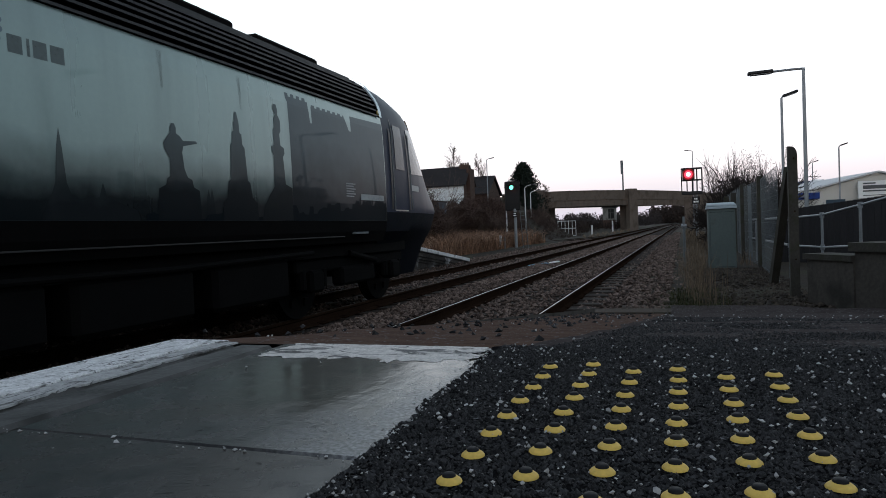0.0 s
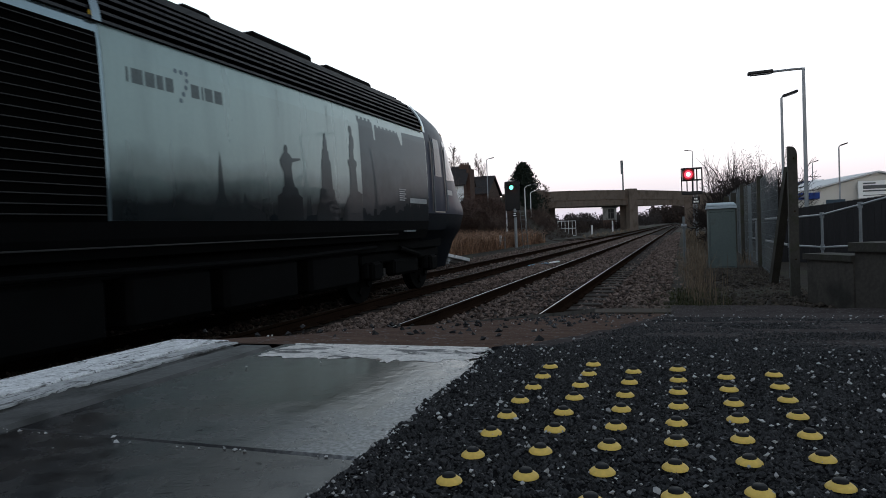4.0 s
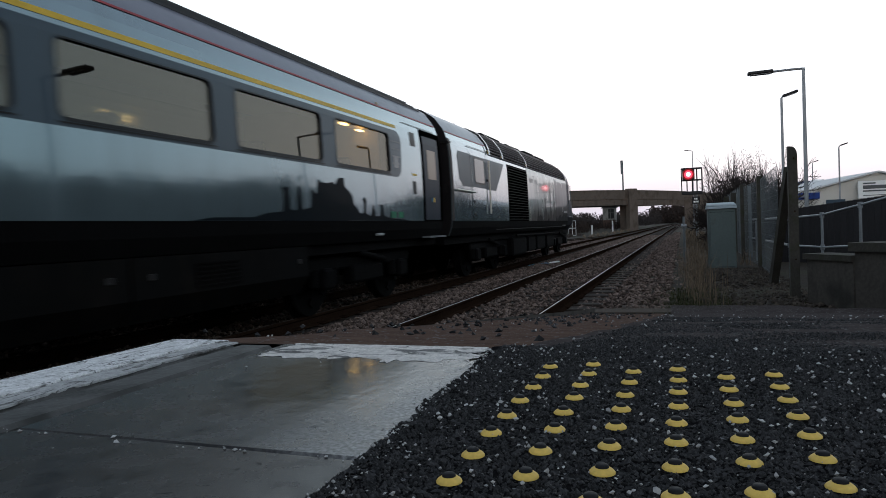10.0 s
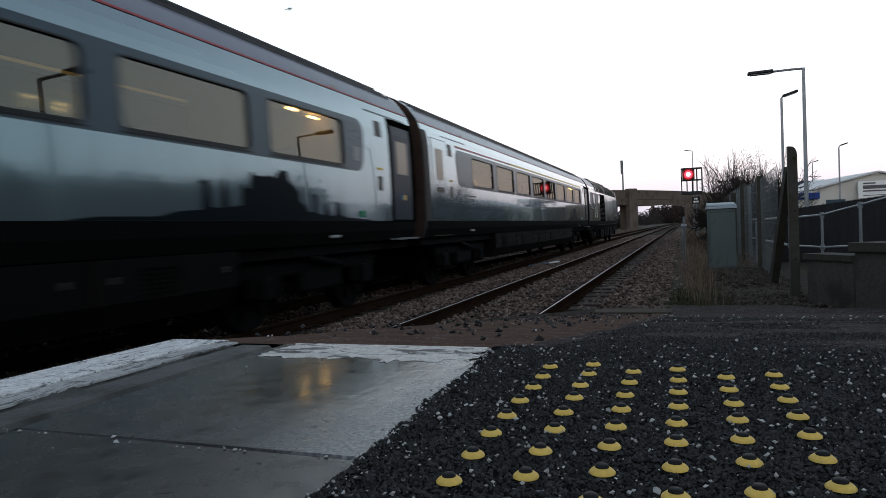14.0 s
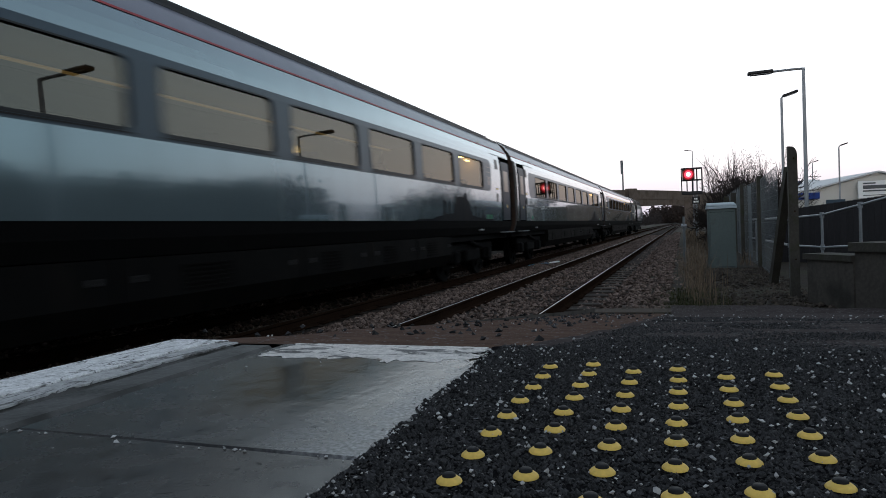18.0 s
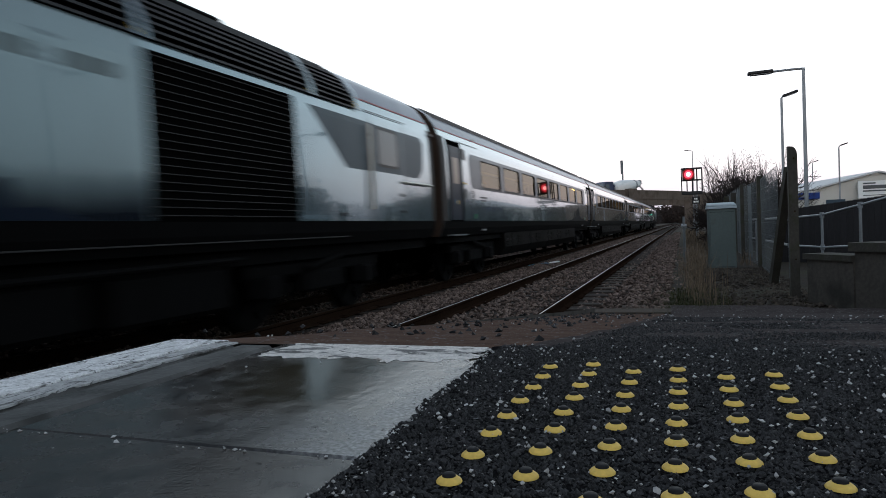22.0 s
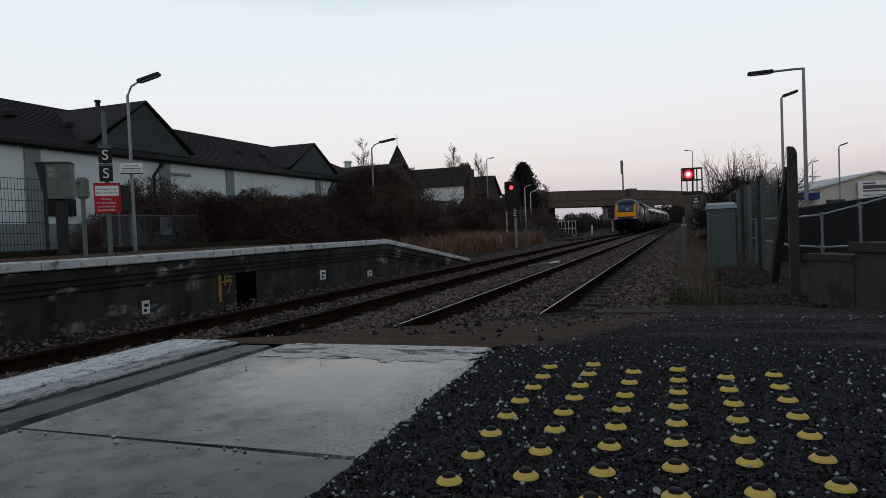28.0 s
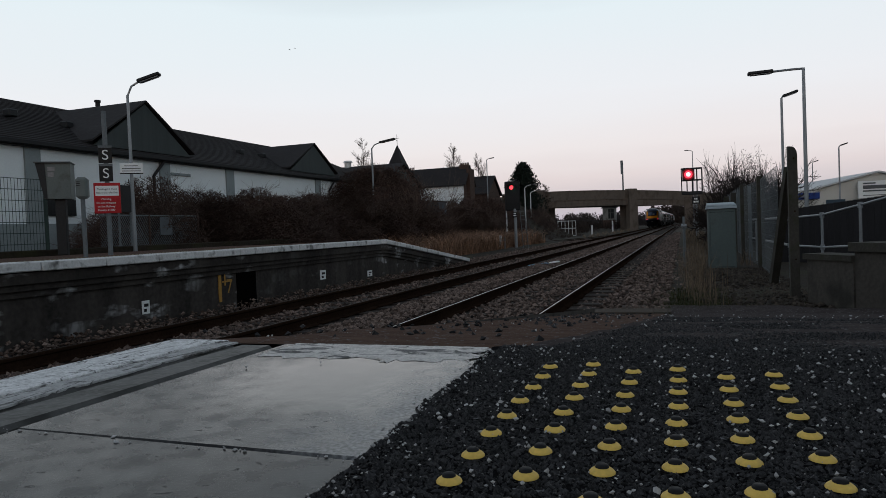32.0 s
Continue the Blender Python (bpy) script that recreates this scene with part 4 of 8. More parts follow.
def wheel_shape():
    s = Shape()
    for sg in (1, -1):
        s.tube((sg * 0.70, 0, 0), (sg * 0.83, 0, 0), 0.51, n=28)
        s.tube((sg * 0.68, 0, 0), (sg * 0.70, 0, 0), 0.54, n=28)
        s.tube((sg * 0.83, 0, 0), (sg * 0.87, 0, 0), 0.16, n=12)
        for i in range(6):
            a = i * math.pi / 3
            s.box(sg * 0.85 - 0.02, sg * 0.85 + 0.02, 0.33 * math.cos(a) - 0.05, 0.33 * math.cos(a) + 0.05, 0.33 * math.sin(a) - 0.05, 0.33 * math.sin(a) + 0.05)
    return s.tube((-0.7, 0, 0), (0.7, 0, 0), 0.09, n=10)


ME_WHEEL = wheel_shape().mesh("wheelset", M_SKIRT)
fix_normals(ME_WHEEL)
WHEELS = []


def bogie(v, y, base):
    """A bogie frame with springs and axle boxes; its wheelsets turn."""
    s = Shape()
    for sg in (1, -1):
        s.box(sg * 1.0 - 0.09, sg * 1.0 + 0.09, y - base / 2 - 0.45, y + base / 2 + 0.45, 0.62, 0.80, 0.03)
        s.box(sg * 1.03 - 0.10, sg * 1.03 + 0.10, y - 0.55, y + 0.55, 0.38, 0.66, 0.04)
        for e in (-1, 1):
            s.box(sg * 1.05 - 0.12, sg * 1.05 + 0.12, y + e * base / 2 - 0.17, y + e * base / 2 + 0.17, 0.36, 0.66, 0.04)
            for d in (-0.27, 0.27):
                s.tube((sg * 1.05, y + e * base / 2 + d, 0.42), (sg * 1.05, y + e * base / 2 + d, 0.66), 0.075, n=10)
        s.tube((sg * 1.16, y - 0.4, 0.85), (sg * 1.16, y + 0.5, 0.7), 0.045, n=8)
    s.box(-0.95, 0.95, y - 0.3, y + 0.3, 0.5, 0.85)
    b = part("bogie", s, M_SKIRT, v, "grimy black bogie")
    for e in (-1, 1):
        wo = piece("wheelset", ME_WHEEL, v, pose(0, y + e * base / 2, 0.51))
        WHEELS.append((wo, y + e * base / 2))
    return b


def small_bars(rows, y, z, width, h, gap):
    s = Shape()
    for i in range(rows):
        decal(s, [(y, z - i * gap), (y + width * (1 - 0.18 * (i % 2)), z - i * gap), (y + width * (1 - 0.18 * (i % 2)), z - i * gap - h), (y, z - i * gap - h)], 0.006)
    return s


def skyline(seed, y0, y1, low, high, step=0.11):
    """A stepped city silhouette between two ends of a body side."""
    r = random.Random(seed)
    pts, y, n = [(y0, 1.312)], y0, 0
    sgn = 1 if y1 > y0 else -1
    while (y1 - y) * sgn > 0.02:
        f = (y - y0) / (y1 - y0)
        z = low + (high - low) * f * f + r.uniform(-0.04, 0.10)
        if r.random() < 0.16:
            pts += [(y, z), (y + sgn * 0.03, z + 0.16), (y + sgn * 0.06, z)]
        pts += [(y, z), (y + sgn * step * 0.8, z + r.uniform(-0.01, 0.03))]
        y += sgn * step * r.uniform(0.8, 1.5)
        y = y if (y1 - y) * sgn > 0.02 else y1
    pts += [(y1, pts[-1][1]), (y1, 1.312)]
    return pts


COACH = 22.45


def end_shape(y):
    """A thin plate with the section of the body, closing its end."""
    pr = [(x * 0.992, z) for x, z in SIDE]
    pr += [(-x, z) for x, z in pr[-2::-1]]
    return Shape().slab([(x, y, z) for x, z in pr], (0, 1, 0), 0.016)



def rounded(y0, y1, z0, z1, r, n=5):
    """A rectangle of (y, z) with rounded corners."""
    pts = []
    for cy, cz, a0 in ((y1 - r, z1 - r, 0), (y0 + r, z1 - r, 90), (y0 + r, z0 + r, 180), (y1 - r, z0 + r, 270)):
        pts += [(cy + r * math.cos(radians(a0 + 90 * k / n)), cz + r * math.sin(radians(a0 + 90 * k / n))) for k in range(n + 1)]
    return pts


def ring_panel(outer, inner, out, depth):
    """A frame on the body side between two outlines of as many points; depth: how far its inner edge turns in."""
    s, n = Shape(), len(outer)
    vs = [(side_x(z) + out, y, z) for y, z in outer] + [(side_x(z) + out, y, z) for y, z in inner] + [(side_x(z) + out - depth, y, z) for y, z in inner]
    fs = [(i, (i + 1) % n, n + (i + 1) % n, n + i) for i in range(n)]
    if depth:
        fs += [(n + i, n + (i + 1) % n, 2 * n + (i + 1) % n, 2 * n + i) for i in range(n)]
    return s.add(vs, fs)


def coach(label, first_class, rear_door, seed):
    """One coach; y = 0 at its leading end and runs negative to its tail."""
    v = thing("railway_coach", label, "railway coach", group="coaches of the train")
    w0 = -2.44 if first_class else (-2.58 if seed == 21 else -2.66)
    wins = [(w0 - 2.175 * k, w0 - 2.175 * k - 1.82) for k in range(8)]
    y1 = -COACH
    body = Shape()
    skin(body, 1.31, 2.08, y1, 0)
    skin(body, 2.72, 3.14, y1, 0)
    edges = [0.0] + [e for w2 in wins for e in w2] + [y1]
    for a, b in zip(edges[::2], edges[1::2]):
        skin(body, 2.08, 2.72, b, a)
    for ye in (0, y1):
        out = [(x, ye, z) for x, z in SIDE] + [(-x, ye, z) for x, z in SIDE[-2::-1]]
        body.add(out, [tuple(range(len(out)))])
    bo = part("body", body, M_SILVER, v, "silver-grey painted body side", fix=False)
    part("roof", roof_shell(Shape(), 3.14, y1, 0), M_CROOF, v, "dull grey ribbed coach roof", smooth=True)
    ribs = Shape()
    for k in range(5):
        zz = (3.42, 3.6, 3.74)[k % 3] if k < 3 else 3.5
        xx = side_x(zz)
        for sg in (1, -1):
            ribs.box(sg * xx - 0.012, sg * xx + 0.012, y1 + 0.3, -0.3, zz - 0.01, zz + 0.02)
    part("roof_rib", ribs, M_ROOF, v)
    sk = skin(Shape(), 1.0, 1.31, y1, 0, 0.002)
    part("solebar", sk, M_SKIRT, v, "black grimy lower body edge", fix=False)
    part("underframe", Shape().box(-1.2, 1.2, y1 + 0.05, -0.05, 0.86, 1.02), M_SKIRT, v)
    band = Shape()
    first, last = wins[0][0], wins[-1][1]
    skin(band, 2.03, 2.08, last, first, 0.004)
    skin(band, 2.72, 2.80, last, first, 0.004)
    be = [e for w2 in wins for e in w2][1:-1]
    for a, b in zip(be[::2], be[1::2]):
        skin(band, 2.08, 2.72, b, a, 0.004)
    for ye, yw, sg in ((-1.95, first, 1), (y1 + 1.85, last, -1)):
        arc = [(ye - sg * (0.20 - 0.20 * math.sin(radians(18 * k))), 2.80 - (0.20 - 0.20 * math.cos(radians(18 * k)))) for k in range(6)]
        foot = [(ye - sg * (0.26 - 0.22 * math.cos(radians(18 * k))), 2.25 - 0.22 * math.sin(radians(18 * k))) for k in range(6)]
        decal(band, [(yw, 2.80)] + arc + foot + [(yw, 2.03)], 0.004, (1, -1))
    part("window_band", band, M_BAND, v, "slate-grey band round the windows", fix=False)
    for a, b in wins:
        wi = part("window", skin(Shape(), 2.08, 2.72, b, a, -0.018, (1,), True), M_CGLASS, v, "tinted saloon window", fix=False)
        part("corner_infill", ring_panel(rounded(b - 0.012, a + 0.012, 2.068, 2.732, 0.004), rounded(b + 0.004, a - 0.004, 2.084, 2.716, 0.085), 0.0055, 0.0), M_BAND, wi, "slate surround with rounded corners", fix=False)
        part("window_frame", ring_panel(rounded(b - 0.002, a + 0.002, 2.070, 2.724, 0.09), rounded(b + 0.016, a - 0.016, 2.100, 2.708, 0.075), 0.0085, 0.03), M_DARKMETAL, wi, "black window seal", fix=False)
        part("drip_ledge", decal(Shape(), [(b - 0.01, 2.052), (a + 0.01, 2.052), (a + 0.01, 2.066), (b - 0.01, 2.066)], 0.012), M_SBLACK, wi, "dark ledge under the window")
        part("far_window", skin(Shape(), 2.08, 2.72, b, a, -0.03, (-1,), True), M_CGLASS, v, fix=False)
    for sg in (1, -1):
        part("cantrail_stripe", decal(Shape(), [(y1 + 0.02, 3.13), (-0.02, 3.13), (-0.02, 3.155), (y1 + 0.02, 3.155)], 0.008, (sg,)), M_RLINE, v, "thin red cantrail line")
    if first_class:
        part("first_class_stripe", decal(Shape(), [(y1 * 0.7, 2.845), (-2.1, 2.845), (-2.1, 2.895), (y1 * 0.7, 2.895)], 0.005, (1, -1)), M_YLINE, v, "yellow first-class stripe")
        part("class_stripe", decal(Shape(), [(y1 + 1.9, 2.845), (y1 * 0.7, 2.845), (y1 * 0.7, 2.885), (y1 + 1.9, 2.885)], 0.005), M_RLINE, v, "red stripe above the windows")
    ends = [(-0.16, -0.94, True), (y1 + 1.20, y1 + 0.50, rear_door)]
    part("sooty_end", skin(Shape(), 1.312, 3.0, y1, y1 + 0.26, 0.004, (1,)), M_SOOT, v, "sooty brown end of the body side", fix=False)
    for a, b, door in ends:
        if door:
            rec = part("doorway", skin(Shape(), 1.30, 2.97, b - 0.09, min(a + 0.155, -0.004) if a > -1 else a + 0.13, 0.006, (1,)), M_VOID, v, "black door surround", fix=False)
            d = part("door", skin(Shape(), 1.33, 2.86, b, a, 0.010, (1,)), M_DOORP, v, "slate-blue sliding door", fix=False)
            part("door_window", skin(Shape(), 2.08, 2.62, b + 0.17, a - 0.17, 0.014, (1,)), M_INGLOW, d, "dim lit door window", fix=False)
            part("door_notice", small_bars(2, b + 0.2, 1.98, 0.28, 0.03, 0.06), M_LETTER, d)
            for half, mm, nm in ((0, M_WBLUE, "blue half of a small emblem"), (1, M_YLINE, "yellow half of a small emblem")):
                part("emblem", decal(Shape(), [((a + b) / 2 + 0.05 * (half * 2 - 1) + 0.045 * math.cos(6.2832 * k / 10), 1.70 + 0.05 * math.sin(6.2832 * k / 10)) for k in range(10)], 0.016), mm, d, nm)
            part("step", Shape().box(1.30, 1.46, b - 0.05, a + 0.05, 1.0, 1.03), M_GALVD, v, "worn metal footstep")
        else:
            seam = part("doorway", skin(Shape(), 1.31, 2.90, b - 0.10, a + 0.06, 0.005, (1,)), M_SBLACK, v, "black door seam", fix=False)
            dd = part("door", skin(Shape(), 1.325, 2.885, b - 0.085, a + 0.045, 0.009, (1,)), M_SILVER, v, "silver-grey locked door", fix=False)
            part("door_window", skin(Shape(), 2.10, 2.70, b + 0.10, a - 0.20, 0.014, (1,)), M_INGLOW, dd, "frosted lit window", fix=False)
            part("door_grille", skin(Shape(), 1.86, 1.96, b + 0.08, a - 0.18, 0.014, (1,)), M_SBLACK, dd, fix=False)
            part("footstep_light_strip", Shape().box(1.375, 1.39, b - 0.1, a + 0.2, 1.02, 1.035), M_LEAF, v)
    for ys in (-1.52, y1 + 1.38):
        part("vent_square", decal(Shape(), [(ys, 2.62), (ys + 0.22, 2.62), (ys + 0.22, 2.86), (ys, 2.86)], 0.007), M_SBLACK, v, "small black square panel")
        part("yellow_label", decal(Shape(), [(ys + 0.0, 2.10), (ys + 0.2, 2.10), (ys + 0.2, 2.135), (ys + 0.0, 2.135)], 0.007), M_YLINE, v)
        part("door_control", decal(Shape(), [(ys + 0.02, 1.78), (ys + 0.16, 1.78), (ys + 0.16, 2.0), (ys + 0.02, 2.0)], 0.007), M_DARKMETAL, v)
        part("panel_line", decal(Shape(), [(ys - 0.3, 2.985), (ys + 1.3, 2.985), (ys + 1.3, 2.997), (ys - 0.3, 2.997)], 0.012), M_SBLACK, v)
    for yn in ((-2.2, -2.5) if seed % 2 == 0 else (-2.2, y1 + 2.1)):
        part("green_label", decal(Shape(), [(yn, 1.36), (yn + 0.2, 1.36), (yn + 0.2, 1.46), (yn, 1.46)], 0.007), M_GREENS, v, "small green label")
    part("white_label", decal(Shape(), [(-2.3, 2.18), (-2.12, 2.18), (-2.12, 2.38), (-2.3, 2.38)], 0.008), M_LENS, v)
    part("operator_mark", small_bars(2, y1 + 2.6, 1.87, 0.55, 0.035, 0.075), M_LETTER, v, "plain grey operator lettering bars")
    part("operator_emblem", small_bars(7, y1 + 1.9, 1.97, 0.3, 0.018, 0.045), M_LETTER, v)
    part("notice", small_bars(4, -2.36, 2.62, 0.36, 0.022, 0.12), M_PALEVINYL, v)
    rock = [(-7.2, 1.312), (-6.9, 1.345), (-6.2, 1.35), (-5.95, 1.40), (-5.62, 1.42), (-5.58, 1.66), (-5.64, 1.69), (-5.50, 1.72), (-5.46, 1.45), (-5.32, 1.44), (-5.29, 1.66), (-5.25, 1.76), (-5.22, 1.66), (-5.19, 1.45), (-4.98, 1.48), (-4.96, 1.70), (-4.90, 1.70), (-4.90, 1.66), (-4.82, 1.66), (-4.80, 1.84), (-4.74, 1.84), (-4.74, 1.80), (-4.66, 1.82), (-4.62, 1.80), (-4.40, 1.83), (-4.34, 1.79), (-4.28, 1.86), (-4.22, 1.90), (-4.08, 1.90), (-4.06, 1.78), (-3.92, 1.72), (-3.84, 1.66), (-3.80, 1.54), (-3.70, 1.50), (-3.62, 1.42), (-3.50, 1.42), (-3.48, 1.58), (-3.53, 1.62), (-3.44, 1.66), (-3.39, 1.60), (-3.42, 1.42), (-3.24, 1.38), (-3.16, 1.56), (-3.08, 1.38), (-2.92, 1.38), (-2.88, 1.52), (-2.92, 1.55), (-2.82, 1.56), (-2.78, 1.40), (-2.62, 1.36), (-2.3, 1.345), (-1.9, 1.33), (-1.7, 1.312)]
    part("skyline_graphic", decal(Shape(), rock, 0.005), M_SKYLINE, v, "dark castle skyline graphic")
    for yy in (-2.9, y1 + 2.9):
        bogie(v, yy, 2.6)
        part("white_bogie_tag", Shape().box(1.30, 1.372, yy - 0.1, yy + 0.1, 1.08, 1.12, 0.01), M_WLETTER, v)
    r = random.Random(seed)
    yb = -5.0
    while yb > y1 + 5.3:
        wd = min(r.choice((1.9, 2.4, 2.9)), yb - (y1 + 5.0))
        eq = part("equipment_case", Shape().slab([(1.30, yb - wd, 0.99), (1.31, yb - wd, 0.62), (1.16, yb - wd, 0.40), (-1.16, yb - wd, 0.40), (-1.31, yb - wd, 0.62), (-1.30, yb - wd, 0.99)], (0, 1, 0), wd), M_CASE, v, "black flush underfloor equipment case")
        lv = Shape()
        for i in range(6):
            lv.box(1.305, 1.322, yb - wd * 0.72, yb - wd * 0.48, 0.66 + i * 0.045, 0.68 + i * 0.045)
        part("louvre", lv, M_GRILLE, eq)
        for yl in (yb - 0.25, yb - wd + 0.19):
            part("case_latch", Shape().box(1.305, 1.325, yl, yl + 0.06, 0.78, 0.84, 0.006), M_SLAT, eq)
        yb -= wd + 0.035
    part("floor", Shape().box(-1.28, 1.28, y1 + 0.1, -0.1, 1.1, 1.18), M_SEAT, v)
    part("inner_ceiling", Shape().box(-1.05, 1.05, y1 + 0.1, -0.1, 3.2, 3.23), M_CREAM, v, "cream saloon ceiling")
    for ye in (-2.6, y1 + 2.6):
        part("bulkhead", Shape().box(-1.25, 1.25, ye - 0.03, ye + 0.03, 1.2, 3.2), M_CREAM, v, "cream saloon bulkhead")
    for k in range(8):
        yc = -3.6 - 2.175 * k
        if k == 0:
            for ya, za in ((-3.46, 2.785), (-2.93, 2.75)):
                part("saloon_light", Shape().box(0.98, 1.04, ya + 0.05, ya + 0.24, za - 0.012, za + 0.010, 0.004), M_INLAMP, v, "warm saloon reading light")
            if not first_class:
                part("ceiling_strip", Shape().box(-0.80, -0.755, y1 + 3.2, -3.2, 3.07, 3.10, 0.008), M_STRIPLAMP, v, "warm ceiling strip light")
            part("luggage_rack", Shape().box(0.80, 1.20, -20.0, -2.64, 2.80, 2.83, 0.008), M_CREAM, v, "cream luggage rack")
        for x0 in (-1.22, 0.22):
            st = Shape().box(x0, x0 + 1.0, yc - 0.05, yc + 0.1, 1.5, 2.25, 0.04).box(x0, x0 + 1.0, yc - 0.1, yc + 0.45, 1.5, 1.62, 0.04)
            part("seat_pair", st, M_SEAT, v, "blue moquette seats")
    gw = Shape()
    for k in range(5):
        yy = y1 - 0.06 - 0.11 * k
        gw.box(-0.78 + 0.03 * (k % 2), 0.78 - 0.03 * (k % 2), yy - 0.09, yy, 1.1, 3.52 - 0.03 * (k % 2), 0.02)
    part("gangway", gw, M_BELLOWS, v, "black rubber gangway bellows")
    for ye, sg in ((0.012, 1), (y1 - 0.012, -1)):
        part("end_panel", end_shape(ye - 0.008), M_RUSTEND, v, "rust-stained dark coach end")
        part("end_handrail", Shape().tube((1.1, ye + sg * 0.07, 1.4), (1.1, ye + sg * 0.07, 2.2), 0.016), M_SKIRT, v)
        part("buffer_beam", Shape().tube((-0.1, ye, 0.95), (-0.1, ye + sg * 0.28, 0.95), 0.12), M_SKIRT, v)
    return v


# the pane itself emits, in place of lamps in the lobby behind it
M_INGLOW = glow("lit_lobby_glass", (0.80, 0.52, 0.25), 0.035, (0.05, 0.042, 0.034))
PCAR = 17.85


CAB_END = 3.2
# height, how far the middle of the front lies behind the base, half width of the front at its corners
CAB_FRONT = [(0.34, 0.42, 0.80), (0.87, 0.12, 0.92), (1.14, -0.16, 1.02), (1.40, -0.27, 1.09), (1.50, -0.33, 1.10), (1.60, -0.27, 1.10), (1.85, 0.03, 1.10), (2.30, 0.40, 1.10), (2.80, 0.80, 1.10), (3.06, 1.03, 1.09),
             (3.20, 1.18, 1.03), (3.30, 1.33, 0.94), (3.40, 1.53, 0.83), (3.50, 1.79, 0.71), (3.60, 2.10, 0.56), (3.68, 2.42, 0.42), (3.74, 2.74, 0.28), (3.785, 3.1, 0.06)]


def cab_front(x, z):
    """The y of the rounded cab front at a place across and up it."""
    c = float(np.interp(z, [r[0] for r in CAB_FRONT], [r[1] for r in CAB_FRONT]))
    return -(c + 0.43 * x * x)


def cab_ring(z):
    """Half of the cab's plan at a height, from the middle of the front round to the body side."""
    w = float(np.interp(z, [r[0] for r in CAB_FRONT], [r[2] for r in CAB_FRONT]))
    back = max(w + 0.005, side_x(z)) if z > 1.0 else w + 0.22 * max(0.0, z - 0.34) / 0.66
    pts = [(w * k / 16, cab_front(w * k / 16, z)) for k in range(17)]
    yc = pts[-1][1]
    for k in range(1, 25):
        r = k / 24
        pts.append((w + (back - w) * (1 - (1 - r) ** 2.6), yc + (-CAB_END - yc) * r))
    # ease the corner
    for _ in range(3):
        pts = [pts[0]] + [tuple((a + 2 * b + c) / 4 for a, b, c in zip(p, q, t)) for p, q, t in zip(pts, pts[1:], pts[2:])] + [pts[-1]]
    return pts


def front_patch(corners, out, nu=8, nv=8):
    """A panel on the cab front; corners (x, z): foot and head of one edge, then of the other."""
    (xa, za), (xb, zb), (xc, zc), (xd, zd) = corners

    def spot(a, b):
        x = (xa + (xb - xa) * b) * (1 - a) + (xc + (xd - xc) * b) * a
        z = (za + (zb - za) * b) * (1 - a) + (zc + (zd - zc) * b) * a
        n = Vector((0.86 * x, 1.0, (cab_front(x, z - 0.04) - cab_front(x, z + 0.04)) / 0.08)).normalized()
        return Vector((x, cab_front(x, z), z)) + n * out

    return Shape().grid(spot, nu, nv)


def front_disc(x0, z0, rx, rz, out, n=18):
    vs = [(x0 + rx * math.cos(6.2832 * k / n), z0 + rz * math.sin(6.2832 * k / n)) for k in range(n)]
    return Shape().add([(x, cab_front(x, z) + out, z) for x, z in vs], [tuple(range(n))])


def side_patch(sg, outline, out):
    """A panel on the cab side; outline of (u, z), u metres behind the base."""
    b = bmesh.new()
    b.faces.new([b.verts.new((0, -u, z)) for u, z in outline])
    for k in range(1, 14):
        bmesh.ops.bisect_plane(b, geom=b.verts[:] + b.edges[:] + b.faces[:], plane_co=(0, -0.25 * k, 0), plane_no=(0, 1, 0))
    for k in range(1, 9):
        bmesh.ops.bisect_plane(b, geom=b.verts[:] + b.edges[:] + b.faces[:], plane_co=(0, 0, 1.3 + 0.2 * k), plane_no=(0, 0, 1))
    b.verts.index_update()
    vs = []
    for v in b.verts:
        ring = cab_ring(v.co.z)[17:]
        x = float(np.interp(-v.co.y, [-p[1] for p in ring], [p[0] for p in ring]))
        vs.append((sg * (x + out), v.co.y, v.co.z))
    fs = [tuple(v.index for v in f.verts) for f in b.faces]
    b.free()
    return Shape().add(vs, fs)


def side_spot(u, z, out):
    ring = cab_ring(z)[17:]
    return Vector((float(np.interp(u, [-p[1] for p in ring], [p[0] for p in ring])) + out, -u, z))


def cab_shell(z_list):
    s = Shape()
    n = 0
    for z in z_list:
        half_ring = cab_ring(z)
        ring = half_ring[::-1] + [(-x, y) for x, y in half_ring[1:]]
        n = len(ring)
        s.v += [(x, y, z) for x, y in ring]
    s.f += [(k * n + i, k * n + i + 1, (k + 1) * n + i + 1, (k + 1) * n + i) for k in range(len(z_list) - 1) for i in range(n - 1)]
    return s


